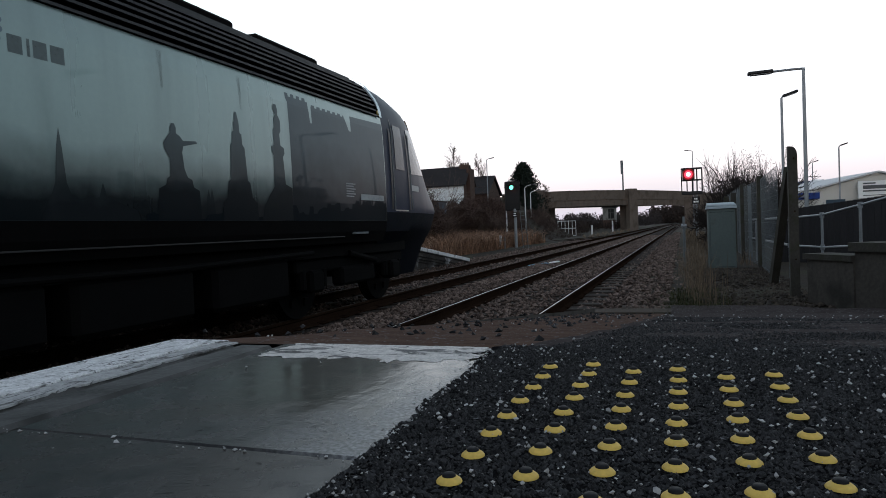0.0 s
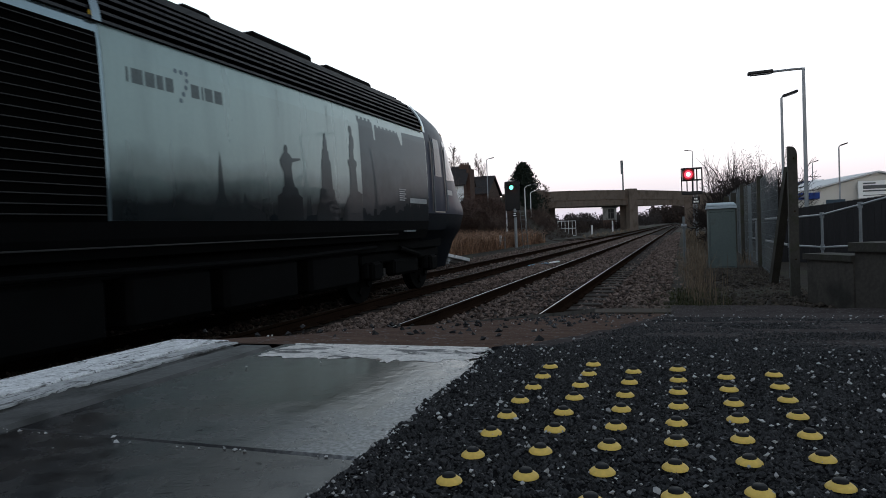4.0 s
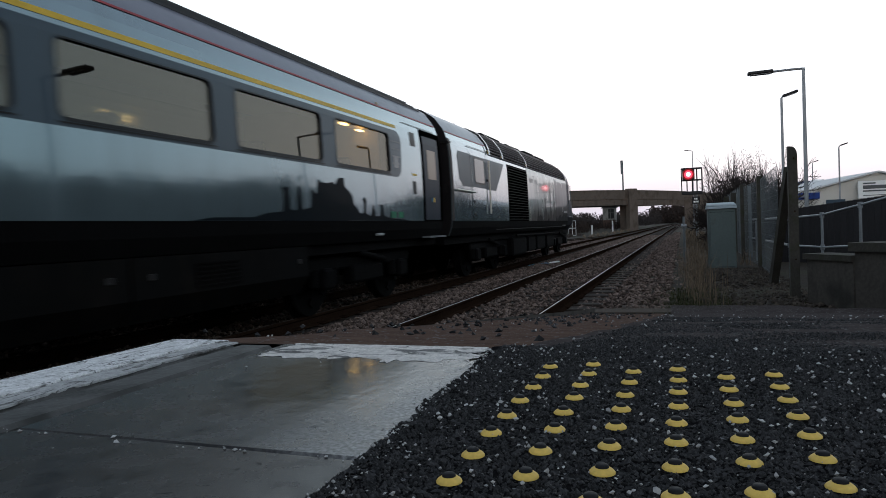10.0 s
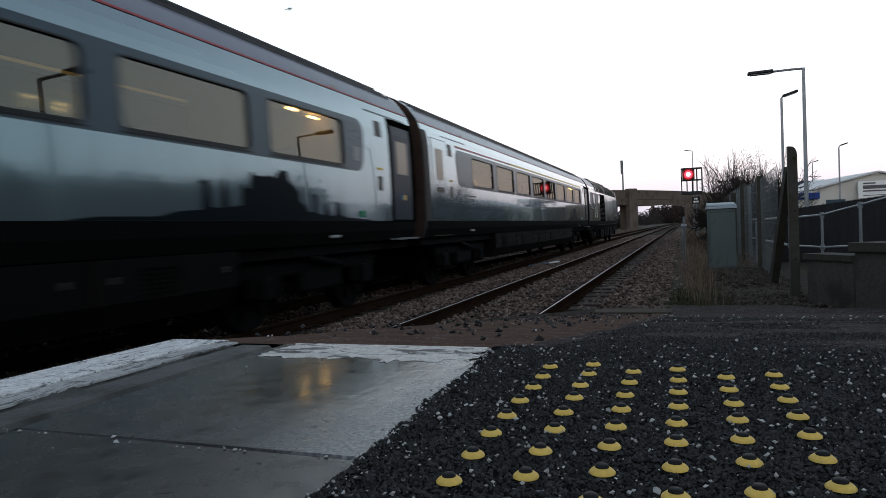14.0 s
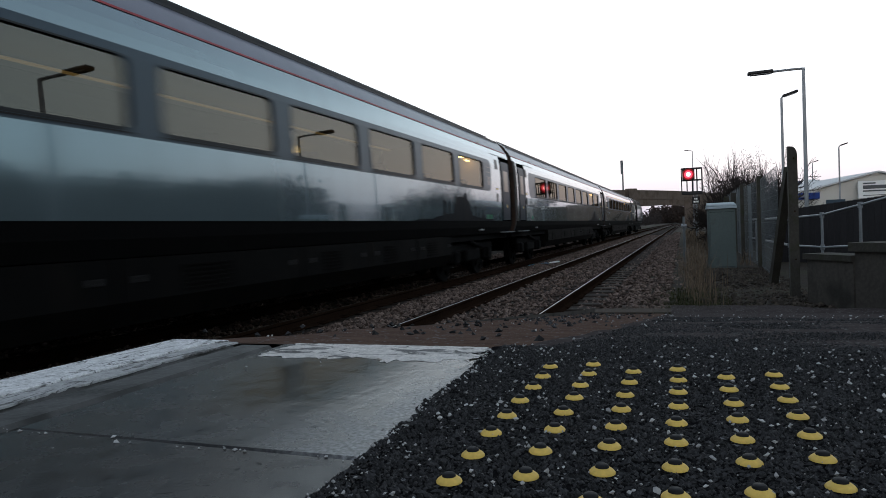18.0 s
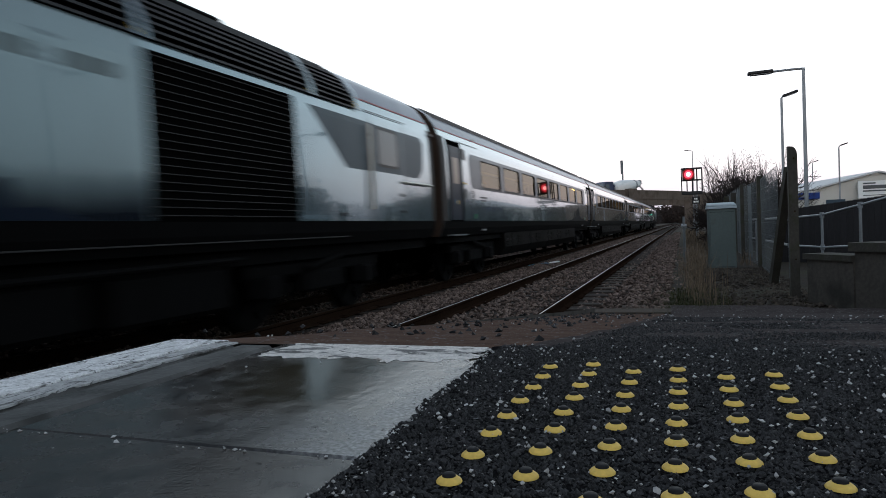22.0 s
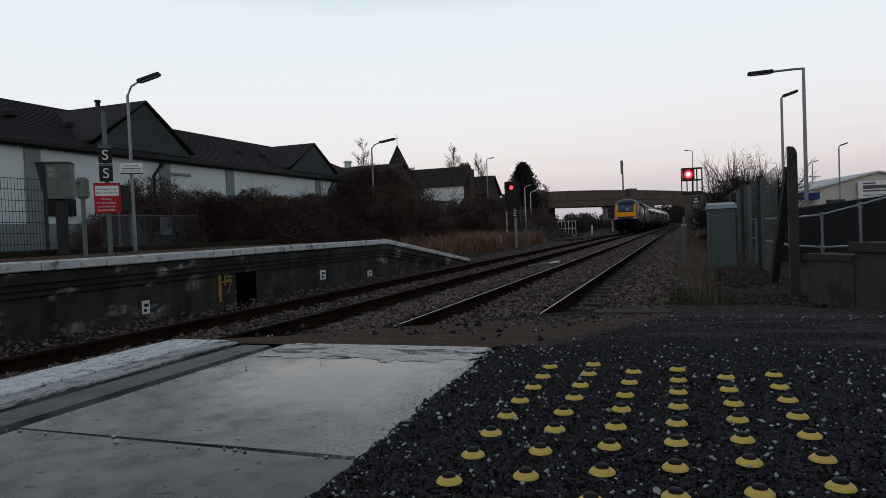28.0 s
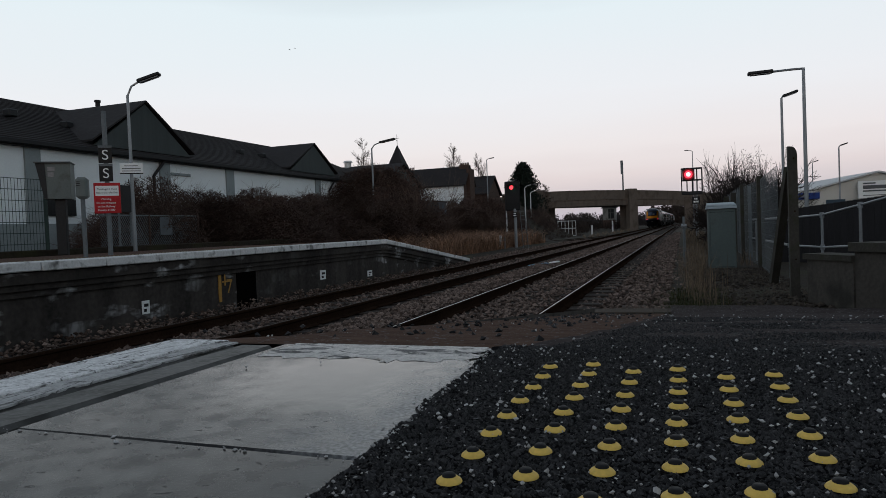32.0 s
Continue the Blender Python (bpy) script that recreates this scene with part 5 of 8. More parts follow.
def power_car(label, seed, lead):
    """y = 0 at the tip of the nose and runs negative to the coupled end."""
    v = thing("power_car", label, "locomotive", group="power cars of the train")
    top = cab_shell([1.45, 1.5, 1.56, 1.64, 1.74, 1.85, 2.0, 2.15, 2.3, 2.5, 2.7, 2.88, 3.0, 3.06, 3.14, 3.2, 3.26, 3.32, 3.38, 3.44, 3.5, 3.55, 3.6, 3.65, 3.69, 3.73, 3.76, 3.785])
    cb = part("cab_shell", top, M_NAVY, v, "wedge-nosed navy-blue streamlined cab", smooth=True)
    part("valance", cab_shell([0.34, 0.5, 0.7, 0.87, 1.0, 1.14, 1.28, 1.40, 1.449]), M_VALANCE, v, "black nose valance", smooth=True)
    part("yellow_front", front_patch(((-1.05, 1.80), (-1.075, 2.275), (1.05, 1.80), (1.075, 2.275)), 0.008, 24, 6), M_YELLOW, cb, "warning-yellow nose panel", smooth=True)
    for sg in (1, -1):
        part("yellow_pillar", front_patch(((sg * 0.80, 2.275), (sg * 0.81, 3.13), (sg * 1.075, 2.275), (sg * 1.085, 3.13)), 0.008, 4, 10), M_YELLOW, cb, "warning-yellow windscreen pillar", smooth=True)
    part("windscreen_surround", front_patch(((-0.80, 2.275), (-0.81, 3.15), (0.80, 2.275), (0.81, 3.15)), 0.010, 18, 10), M_SBLACK, cb, smooth=True)
    part("windscreen", front_patch(((-0.715, 2.36), (-0.735, 3.05), (0.715, 2.36), (0.735, 3.05)), 0.018, 18, 8), M_SCREEN, cb, "dark one-piece windscreen", smooth=True)
    cx = -0.52 if lead else 0.06
    part("sun_blind", front_patch(((cx, 2.42), (cx + 0.02, 2.72), (cx + (0.16 if lead else 0.30), 2.42), (cx + (0.18 if lead else 0.31), 2.72)), 0.021, 4, 4), M_LENS, cb, "pale patch on the windscreen", smooth=True)
    part("wiper", Shape().tube((0.30, cab_front(0.30, 2.33) + 0.05, 2.33), (-0.42, cab_front(-0.42, 2.50) + 0.06, 2.50), 0.013, n=6), M_SBLACK, cb)
    part("lamp_band", front_patch(((-0.62, 1.53), (-0.60, 1.73), (0.62, 1.53), (0.60, 1.73)), 0.006, 12, 3), M_SBLACK, cb, "black lamp strip across the nose", smooth=True)
    for sg in (1, -1):
        part("tail_lamp", front_disc(sg * (0.93 if lead else 0.97), 1.645, 0.08, 0.058, 0.016), M_LENS if lead else M_TAIL, v, "unlit grey lamp" if lead else "glowing red tail lamp")
        part("head_lamp", front_disc(sg * 0.72, 1.645, 0.095, 0.07, 0.014), M_LAMPGREY, v, "unlit clear headlamp")
        part("buffer_pad", Shape().tube((sg * 0.55, 0.0, 0.98), (sg * 0.55, 0.16, 0.98), 0.16, n=14), M_SKIRT, v, "black buffer pad")
    part("coupling_cover", Shape().box(-0.14, 0.14, 0.10, 0.30, 1.18, 1.22, 0.015), M_GALVD, v, "worn pale coupling cover")
    for sg in (1, -1):
        cd = part("cab_door", side_patch(sg, [(2.24, 1.49), (2.84, 1.49), (2.84, 2.94), (2.30, 2.94), (2.24, 2.6)], 0.008), M_NAVY if lead else M_BAND, v, "dark cab door")
        part("door_seam", side_patch(sg, [(2.85, 1.48), (2.875, 1.48), (2.875, 2.96), (2.85, 2.96)], 0.009), M_LETTER, cd)
        part("door_window", side_patch(sg, [(2.38, 2.16), (2.78, 2.16), (2.78, 2.88), (2.42, 2.88)], 0.014), M_SIDEGLASS, cd, "dim cab door window")
        part("side_window", side_patch(sg, [(1.02, 2.16), (2.02, 2.12), (2.06, 2.90), (1.66, 2.93)] if lead else [(1.50, 2.16), (2.02, 2.16), (2.06, 2.88), (1.72, 2.90)], 0.010), M_SIDEGLASS, v, "cab quarter window")
        part("door_step", side_patch(sg, [(2.28, 1.47), (2.86, 1.47), (2.86, 1.492), (2.28, 1.492)], 0.02), M_ALU, v, "bright door sill")
        for uu, lo, hi in ((2.95, 1.5, 2.80), (2.16, 1.5, 2.78)):
            a, b2 = side_spot(uu, lo, 0.05), side_spot(uu, hi, 0.05)
            rec = part("grab_recess", side_patch(sg, [(uu - 0.035, lo), (uu + 0.035, lo), (uu + 0.035, hi), (uu - 0.035, hi)], 0.007), M_SBLACK, v, "black handrail recess")
            part("grab_rail", Shape().tube((sg * a.x, a.y, a.z), (sg * b2.x, b2.y, b2.z), 0.011), M_GALVD, rec, "dull metal cab handrail")
    if lead:
        part("number_bars", side_patch(1, [(1.62, 1.83), (2.06, 1.83), (2.06, 1.93), (1.62, 1.93)], 0.012), M_WLETTER, v, "plain white bar in place of the number")
    else:
        part("number_bars", side_patch(-1, [(1.50, 1.97), (2.02, 1.97), (2.02, 2.06), (1.50, 2.06)], 0.012), M_WLETTER, v, "plain white bar in place of the number")
    # body
    y1, y0 = -PCAR, -CAB_END
    front = M_SILVER
    body = Shape()
    skin(body, 1.31, 2.935, y1, y0)
    skin(body, 2.935, 3.14, y1, -14.85)
    for ye in (y1,):
        out = [(x, ye, z) for x, z in SIDE] + [(-x, ye, z) for x, z in SIDE[-2::-1]]
        body.add(out, [tuple(range(len(out)))])
    part("body", body, front, v, "silver-grey painted body side", fix=False)
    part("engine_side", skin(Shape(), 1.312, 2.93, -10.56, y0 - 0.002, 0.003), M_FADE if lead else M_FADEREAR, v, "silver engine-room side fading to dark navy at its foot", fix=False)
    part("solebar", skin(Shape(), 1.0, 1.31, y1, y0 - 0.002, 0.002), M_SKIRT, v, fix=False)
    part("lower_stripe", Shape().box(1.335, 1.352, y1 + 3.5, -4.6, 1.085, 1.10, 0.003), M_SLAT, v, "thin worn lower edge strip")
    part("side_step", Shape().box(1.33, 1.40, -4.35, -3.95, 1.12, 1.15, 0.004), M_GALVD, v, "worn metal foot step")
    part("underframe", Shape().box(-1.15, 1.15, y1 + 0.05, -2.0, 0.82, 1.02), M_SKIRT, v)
    part("roof", roof_shell(Shape(), 3.14, y1, -14.8 - 0.02), M_CROOF, v, "grey roof over the guard's van", smooth=True)
    deck = roof_shell(Shape(), 2.93, -14.8, y0 - 0.05, -0.03)
    part("engine_roof", deck, M_GRILLE, v, "black louvred engine-room roof", smooth=True)
    slats = Shape()
    for z in (2.95, 3.03, 3.11, 3.19, 3.27, 3.35, 3.43, 3.51, 3.58, 3.64):
        x = side_x(z)
        for sg in (1, -1):
            slats.add([(sg * (x + dx), y, z + dz) for y in (-14.7, y0 - 0.12) for dx, dz in ((-0.03, -0.006), (0.035, -0.012), (0.035, 0.012), (-0.03, 0.02))],
                      [(0, 1, 5, 4), (1, 2, 6, 5), (2, 3, 7, 6), (3, 0, 4, 7), (0, 1, 2, 3), (4, 5, 6, 7)])
    part("roof_louvre", slats, M_ROOF, v, "dark lengthwise roof slats")
    for yb in (-14.8, -13.5, -10.6, -3.27):
        part("roof_band", roof_shell(Shape(), 2.93, yb - 0.045, yb + 0.045, 0.046), M_SILVER, v, "pale roof joint band", smooth=True)
        part("hazard_label", decal(Shape(), [(yb - 0.05, 2.95), (yb + 0.05, 2.95), (yb + 0.05, 3.05), (yb - 0.05, 3.05)], 0.02), M_YLINE, v)
    for yb, ln, h in ((-4.6, 1.6, 0.10), (-6.6, 1.5, 0.13), (-8.4, 0.5, 0.06), (-9.1, 0.4, 0.06), (-9.8, 0.4, 0.06), (-11.8, 2.0, 0.07)):
        part("roof_hatch", Shape().box(-0.6, 0.6, yb - ln / 2, yb + ln / 2, 3.6, 3.755 + h * 0.5, 0.04), M_GRILLE, v, "black exhaust and fan housing")
    # side grille
    for sg in (1, -1):
        gr = part("side_grille", decal(Shape(), [(-13.05, 1.30), (-10.6, 1.30), (-10.6, 2.84), (-13.05, 2.84)], 0.004, (sg,)), M_VOID, v, "black radiator grille")
        for i in range(20):
            z = 1.36 + i * 0.0755
            x = side_x(z)
            part("grille_slat", Shape().add([(sg * (x + dx), y, z + dz) for y in (-13.02, -10.63) for dx, dz in ((0.0, -0.012), (0.024, -0.006), (0.024, 0.002), (0.0, 0.004))],
                 [(0, 1, 5, 4), (1, 2, 6, 5), (2, 3, 7, 6), (3, 0, 4, 7), (0, 1, 2, 3), (4, 5, 6, 7)]), M_SLAT, gr)
        part("slate_panel", decal(Shape(), [(-13.4, 2.80), (-14.35, 2.06), (-17.05, 2.06), (-17.28, 2.2), (-17.36, 2.70), (-17.25, 2.80)], 0.005, (sg,)), M_VANBAND, v, "slate-grey painted panel")
    # van end
    dr = part("luggage_door", decal(Shape(), [(-16.40, 1.34), (-15.22, 1.34), (-15.22, 2.84), (-16.40, 2.84)], 0.009), M_SILVER, v, "silver luggage door")
    part("door_panel", decal(Shape(), [(-16.38, 2.07), (-15.24, 2.07), (-15.24, 2.79), (-16.38, 2.79)], 0.012), M_VANBAND, dr)
    lw = part("door_window", decal(Shape(), rounded(-16.15, -15.38, 2.18, 2.74, 0.06), 0.016), M_INGLOW2, dr, "grey luggage-door window")
    part("window_seal", ring_panel(rounded(-16.18, -15.35, 2.15, 2.77, 0.07), rounded(-16.14, -15.39, 2.19, 2.73, 0.06), 0.019, 0.004), M_SBLACK, lw, "black rubber seal", fix=False)
    part("grab_rail", Shape().tube((1.42, -15.06, 1.48), (1.40, -15.06, 2.75), 0.022), M_ALU, v, "upright metal handrail")
    part("step_rail", Shape().tube((1.41, -17.6, 1.955), (1.41, -16.3, 1.95), 0.022), M_ALU, v, "level metal handrail")
    for yy, zz in ((-16.28, 1.46), (-16.28, 1.74), (-14.2, 1.40), (-15.14, 2.28)):
        part("latch", Shape().box(1.36, 1.40, yy - 0.05, yy + 0.05, zz - 0.025, zz + 0.025, 0.008), M_SBLACK, v)
    for yy in (-16.5, -15.1):
        part("panel_line", decal(Shape(), [(yy, 1.32), (yy + 0.012, 1.32), (yy + 0.012, 2.98), (yy, 2.98)], 0.006), M_SBLACK, v)
    part("gutter", decal(Shape(), [(-16.6, 2.965), (-14.95, 2.965), (-14.95, 2.98), (-16.6, 2.98)], 0.02), M_SBLACK, v)
    for sg in (1, -1):
        part("cantrail_stripe", decal(Shape(), [(y1 + 0.05, 3.13), (-14.9, 3.13), (-14.9, 3.155), (y1 + 0.05, 3.155)], 0.008, (sg,)), M_RLINE, v)
    part("operator_mark", small_bars(1, -4.1, 1.70, 0.80, 0.085, 0.1), M_WLETTER, v, "white operator lettering bar")
    part("operator_emblem", small_bars(6, -4.55, 1.84, 0.28, 0.016, 0.035), M_WLETTER, v)
    for ya, yb in ((-10.32, -10.295), (-10.26, -10.13), (-10.10, -9.985), (-9.965, -9.88), (-9.85, -9.75), (-9.51, -9.395), (-9.36, -9.335), (-9.31, -9.195), (-9.165, -9.045)):
        part("lettering_bar", decal(Shape(), [(ya, 2.495), (yb, 2.495), (yb, 2.625), (ya, 2.625)], 0.004), M_BRANDGREY, v, "plain grey fleet lettering bar")
    for dy, dz in ((0.0, 0.0), (0.075, 0.0), (0.15, 0.0), (0.15, -0.075), (0.13, -0.15), (0.09, -0.225), (0.05, -0.30)):
        part("mark_dot", decal(Shape(), [(-9.71 + dy + 0.024 * math.cos(6.2832 * k / 10), 2.71 + dz * 0.9 + 0.024 * math.sin(6.2832 * k / 10)) for k in range(10)], 0.0045), M_DOTS, v, "pale grey dot of a plain round mark")
    for ys, z0s, z1s in ((-8.02, 2.52, 2.86), (-6.86, 2.50, 2.84), (-4.32, 1.9, 2.6)):
        part("rust_run", decal(Shape(), [(ys - 0.03, z1s), (ys + 0.03, z1s), (ys + 0.012, z0s), (ys - 0.015, z0s)], 0.003), M_STREAK, v, "dirty streak run down from the roof")
    # silhouettes of monuments rising to the cab
    if lead:
        shapes = [[(-8.16, 1.312), (-8.14, 1.60), (-8.05, 1.64), (-8.03, 1.70), (-7.99, 1.72), (-7.985, 1.88), (-8.05, 1.96), (-8.06, 2.02), (-8.0, 2.09), (-7.965, 2.12), (-7.965, 2.17), (-7.94, 2.21), (-7.905, 2.21), (-7.885, 2.17), (-7.89, 2.12), (-7.84, 2.10), (-7.80, 2.06), (-7.62, 2.075), (-7.60, 2.055), (-7.80, 2.01), (-7.82, 1.95), (-7.80, 1.80), (-7.76, 1.72), (-7.70, 1.70), (-7.68, 1.63), (-7.60, 1.60), (-7.58, 1.312)],
                  [(-7.26, 1.312), (-7.24, 1.50), (-7.18, 1.55), (-7.15, 1.72), (-7.11, 1.74), (-7.09, 2.10), (-7.06, 2.13), (-7.05, 2.24), (-7.02, 2.25), (-7.02, 2.34), (-7.0, 2.36), (-6.995, 2.43), (-6.98, 2.46), (-6.955, 2.46), (-6.945, 2.42), (-6.925, 2.35), (-6.92, 2.24), (-6.89, 2.23), (-6.885, 2.12), (-6.85, 2.09), (-6.82, 1.74), (-6.78, 1.72), (-6.74, 1.56), (-6.66, 1.50), (-6.64, 1.312)],
                  [(-6.58, 1.312), (-6.52, 1.48), (-6.42, 1.60), (-6.32, 1.70), (-6.30, 2.06), (-6.335, 2.10), (-6.34, 2.16), (-6.28, 2.19), (-6.285, 2.36), (-6.25, 2.40), (-6.255, 2.50), (-6.22, 2.54), (-6.26, 2.60), (-6.24, 2.66), (-6.19, 2.665), (-6.165, 2.60), (-6.17, 2.54), (-6.125, 2.48), (-6.13, 2.36), (-6.16, 2.32), (-6.15, 2.19), (-6.08, 2.16), (-6.075, 2.10), (-6.11, 2.06), (-6.08, 1.74), (-5.94, 1.70), (-5.94, 1.312)],
                  [(-9.35, 1.312), (-9.24, 1.50), (-9.20, 1.60), (-9.175, 1.88), (-9.15, 2.02), (-9.13, 1.88), (-9.10, 1.60), (-9.04, 1.46), (-8.8, 1.50), (-8.76, 1.62), (-8.72, 1.50), (-8.4, 1.40), (-8.36, 1.312)],
                  [(-7.52, 1.312), (-7.50, 1.52), (-7.47, 1.62), (-7.44, 1.52), (-7.42, 1.64), (-7.39, 1.52), (-7.36, 1.312)]]
        for i, p in enumerate(shapes):
            part("monument_graphic", decal(Shape(), p, 0.007 if i < 3 else 0.005), M_MONUMENT if i < 3 else M_FAINT, v, "dark monument silhouette graphic")
        towers = [(-5.93, 1.312), (-5.93, 2.74), (-5.96, 2.78), (-5.96, 2.83)]
        for i in range(4):
            towers += [(-5.96 + i * 0.13, 2.85), (-5.89 + i * 0.13, 2.85), (-5.89 + i * 0.13, 2.81), (-5.84 + i * 0.13, 2.81)]
        towers += [(-5.45, 2.72), (-5.42, 2.55), (-5.38, 2.55), (-5.38, 2.75)]
        for i in range(6):
            towers += [(-5.36 + i * 0.14, 2.79), (-5.28 + i * 0.14, 2.79), (-5.28 + i * 0.14, 2.76), (-5.23 + i * 0.14, 2.76)]
        towers += [(-4.50, 2.79), (-4.36, 2.58), (-4.30, 2.58), (-4.30, 2.80), (y0 - 0.02, 2.83), (y0 - 0.02, 1.312)]
        part("castle_graphic", decal(Shape(), towers, 0.004), M_PALEVINYL2, v, "faint castle silhouette graphic")
        part("dark_front", decal(Shape(), skyline(seed, -8.3, y0 - 0.02, 1.34, 1.62), 0.0055), M_SKYLINE, v)
    else:
        part("skyline_graphic", decal(Shape(), [(-9.9, 1.312), (-9.6, 1.42), (-9.3, 1.40), (-9.25, 1.62), (-9.1, 1.6), (-8.9, 1.5), (-8.75, 1.72), (-8.6, 1.55), (-8.35, 1.62), (-8.3, 1.95), (-8.22, 2.15), (-8.15, 1.95), (-7.9, 1.7), (-7.6, 1.75), (-7.5, 1.98), (-7.2, 2.05), (-7.0, 2.3), (-6.85, 2.28), (-6.7, 2.5), (-6.4, 2.56), (-6.2, 2.5), (-6.0, 2.8), (-5.6, 2.92), (-3.22, 2.92), (-3.22, 1.312)], 0.005), M_NAVY2, v, "dark blue city skyline graphic")
    for yy in (-3.75, y1 + 3.8):
        bogie(v, yy, 2.6)
    r = random.Random(seed)
    yb = -5.9
    while yb > y1 + 6.4:
        wd = r.uniform(0.9, 2.0)
        part("equipment_case", Shape().box(-1.25, 1.27, yb - wd, yb, 0.30 + r.uniform(0, 0.12), 0.85, 0.05), M_SKIRT, v, "black underfloor equipment case")
        yb -= wd + r.uniform(0.1, 0.3)
    part("brake_pipe", Shape().path([(1.3, -5.4, 0.9), (1.3, -8.0, 0.86), (1.3, -12.0, 0.9)], 0.03), M_SKIRT, v)
    part("end_panel", end_shape(y1 - 0.02), M_GRIMEEND, v, "dark grimy coupled end")
    part("sooty_edge", skin(Shape(), 1.312, 3.0, y1, y1 + 0.15, 0.004, (1,)), M_SOOT, v, "sooty brown edge of the body side", fix=False)
    part("gangway", Shape().box(-0.74, 0.74, y1 - 0.3, y1, 1.1, 3.45, 0.04), M_BELLOWS, v)
    part("corner_handle", Shape().box(1.2, 1.36, y1 - 0.06, y1 + 0.1, 2.9, 2.94), M_SBLACK, v)
    return v


M_SCREEN = mat("cab_glass", (0.026, 0.043, 0.078), 0.04, var=0.1, bump=0, spec=0.9)
M_SIDEGLASS = mat("dull_side_glass", (0.022, 0.032, 0.042), 0.15, var=0.1, bump=0, spec=0.20)
M_INGLOW2 = mat("luggage_door_glass", (0.030, 0.042, 0.046), 0.08, var=0.1, bump=0, spec=0.5)
# the darker foot is part vinyl fade, part dark reflection painted in
M_PALEVINYL2 = body_paint("dusky_vinyl", (0.088, 0.114, 0.130), rough=0.32, dirt=(0.04, 0.05, 0.06), coat=0.26, fade=(1.42, 2.5, (0.006, 0.010, 0.015)), spec=0.06)
M_NAVY2 = body_paint("deep_blue_vinyl", (0.082, 0.116, 0.150), rough=0.36, dirt=(0.05, 0.07, 0.095), coat=0.12, spec=0.1, fade=(1.45, 2.35, (0.006, 0.012, 0.026)))



def mirrored(v):
    """The same vehicle with its fittings on the other side."""
    for ob in v.children_recursive:
        if ob.type == "MESH" and ob.data is not ME_WHEEL:
            ob.data.transform(Matrix.Diagonal((-1, 1, 1, 1)))
            ob.data.flip_normals()
    return v


TRAIN = []          # vehicle, distance of its base behind the first nose tip, facing


def add_vehicle(v, back, turned=False):
    TRAIN.append((v, back, turned))


add_vehicle(power_car("silver and navy diesel power car with monument silhouettes, leading the train", 11, True), 0.0)
u_coach = 18.43
for i, (lab, fc, rd) in enumerate((("silver-grey first-class coach with slate window band and yellow stripe", True, False), ("silver-grey coach with slate window band and dark skyline graphic", False, True),
                                   ("silver-grey coach with slate window band amid the train", False, True), ("silver-grey coach with slate window band, coupled to the rear power car", False, True))):
    add_vehicle(coach(lab, fc, rd, 20 + i), u_coach + 23.0 * i)
add_vehicle(mirrored(power_car("navy and silver power car with yellow nose and red tail lamps", 12, False)), u_coach + 92.0 - 0.55 + 0.55 + PCAR - 0.05, True)


# ---- far platform ----
fp = thing("platform_far", "old station platform with white coping over a dark stained wall and a sloping end", "platform", kind="structure")
F_TOP, F_EDGE, RA, RB = 0.945, -7.22, 16.1, 23.3


def f_top(y):
    return F_TOP if y < RA else F_TOP - (y - RA) / (RB - RA) * 0.88


wall = Shape()
courses = [(-7.40, -0.4), (-7.40, 0.52), (-7.36, 0.525), (-7.36, 0.60), (-7.32, 0.605), (-7.32, 0.68), (-7.28, 0.685), (-7.28, 0.82)]
ysec = [-20, -8, 0, 4, 8, 12, RA, 17.5, 19, 20.5, 22, RB]
for y in ysec:
    d = f_top(y) - F_TOP
    wall.v += [(x, y, max(-0.4, z + (d if z > 0 else 0))) for x, z in courses] + [(-12.6, y, 0.9 + d), (-12.6, y, -0.4)]
n = len(courses) + 2
wall.f += [(k * n + i, k * n + (i + 1) % n, (k + 1) * n + (i + 1) % n, (k + 1) * n + i) for k in range(len(ysec) - 1) for i in range(n)] + [tuple(range(n)), tuple((len(ysec) - 1) * n + i for i in range(n))]
part("platform_wall", wall, M_WALLP, fp, "dark rendered platform wall with pale lime stains and corbelled courses")
surf = Shape()
for y in ysec:
    surf.v += [(-7.6, y, f_top(y) - 0.012), (-12.6, y, f_top(y) - 0.03)]
surf.f += [(2 * k, 2 * k + 1, 2 * k + 3, 2 * k + 2) for k in range(len(ysec) - 1)]
part("tarmac_surface", surf, M_TARB, fp)
cs = Shape().box(-0.40, 0, 0.006, 0.955, -0.115, 0, 0.012).mesh("coping_stone", M_COPE)
for i in range(26):
    y = 6.01 - 0.965 * 10 + 0.965 * i
    if y < RA - 0.5:
        piece("coping_stone", cs, fp, pose(F_EDGE, y, F_TOP + rnd.uniform(-0.004, 0.004), 0, 0, rnd.uniform(-0.3, 0.3)))
slope = math.degrees(math.atan(0.88 / (RB - RA)))
for i in range(8):
    y = RA - 0.04 + 0.90 * i
    piece("coping_stone", cs, fp, pose(F_EDGE, y, f_top(y) + 0.004, -slope, 0, 0) @ Matrix.Diagonal((1, 0.935, 1, 1)))
tl = Shape()
for i in range(140):
    for k in range(2):
        tl.tube((-7.66 - 0.07 * k, 2 + i * 0.07, F_TOP - 0.012), (-7.66 - 0.07 * k, 2 + i * 0.07, F_TOP + 0.006), 0.018, 0.013, n=6)
tagged(part("tactile_strip", tl, M_BUFF, fp, "row of faded buff tactile studs"), kind="stuff")
part("back_kerb", Shape().box(-12.7, -12.45, -20, 20.5, 0.9, 1.05, 0.02), M_SOIL, fp, "low dark kerb at the back of the platform")
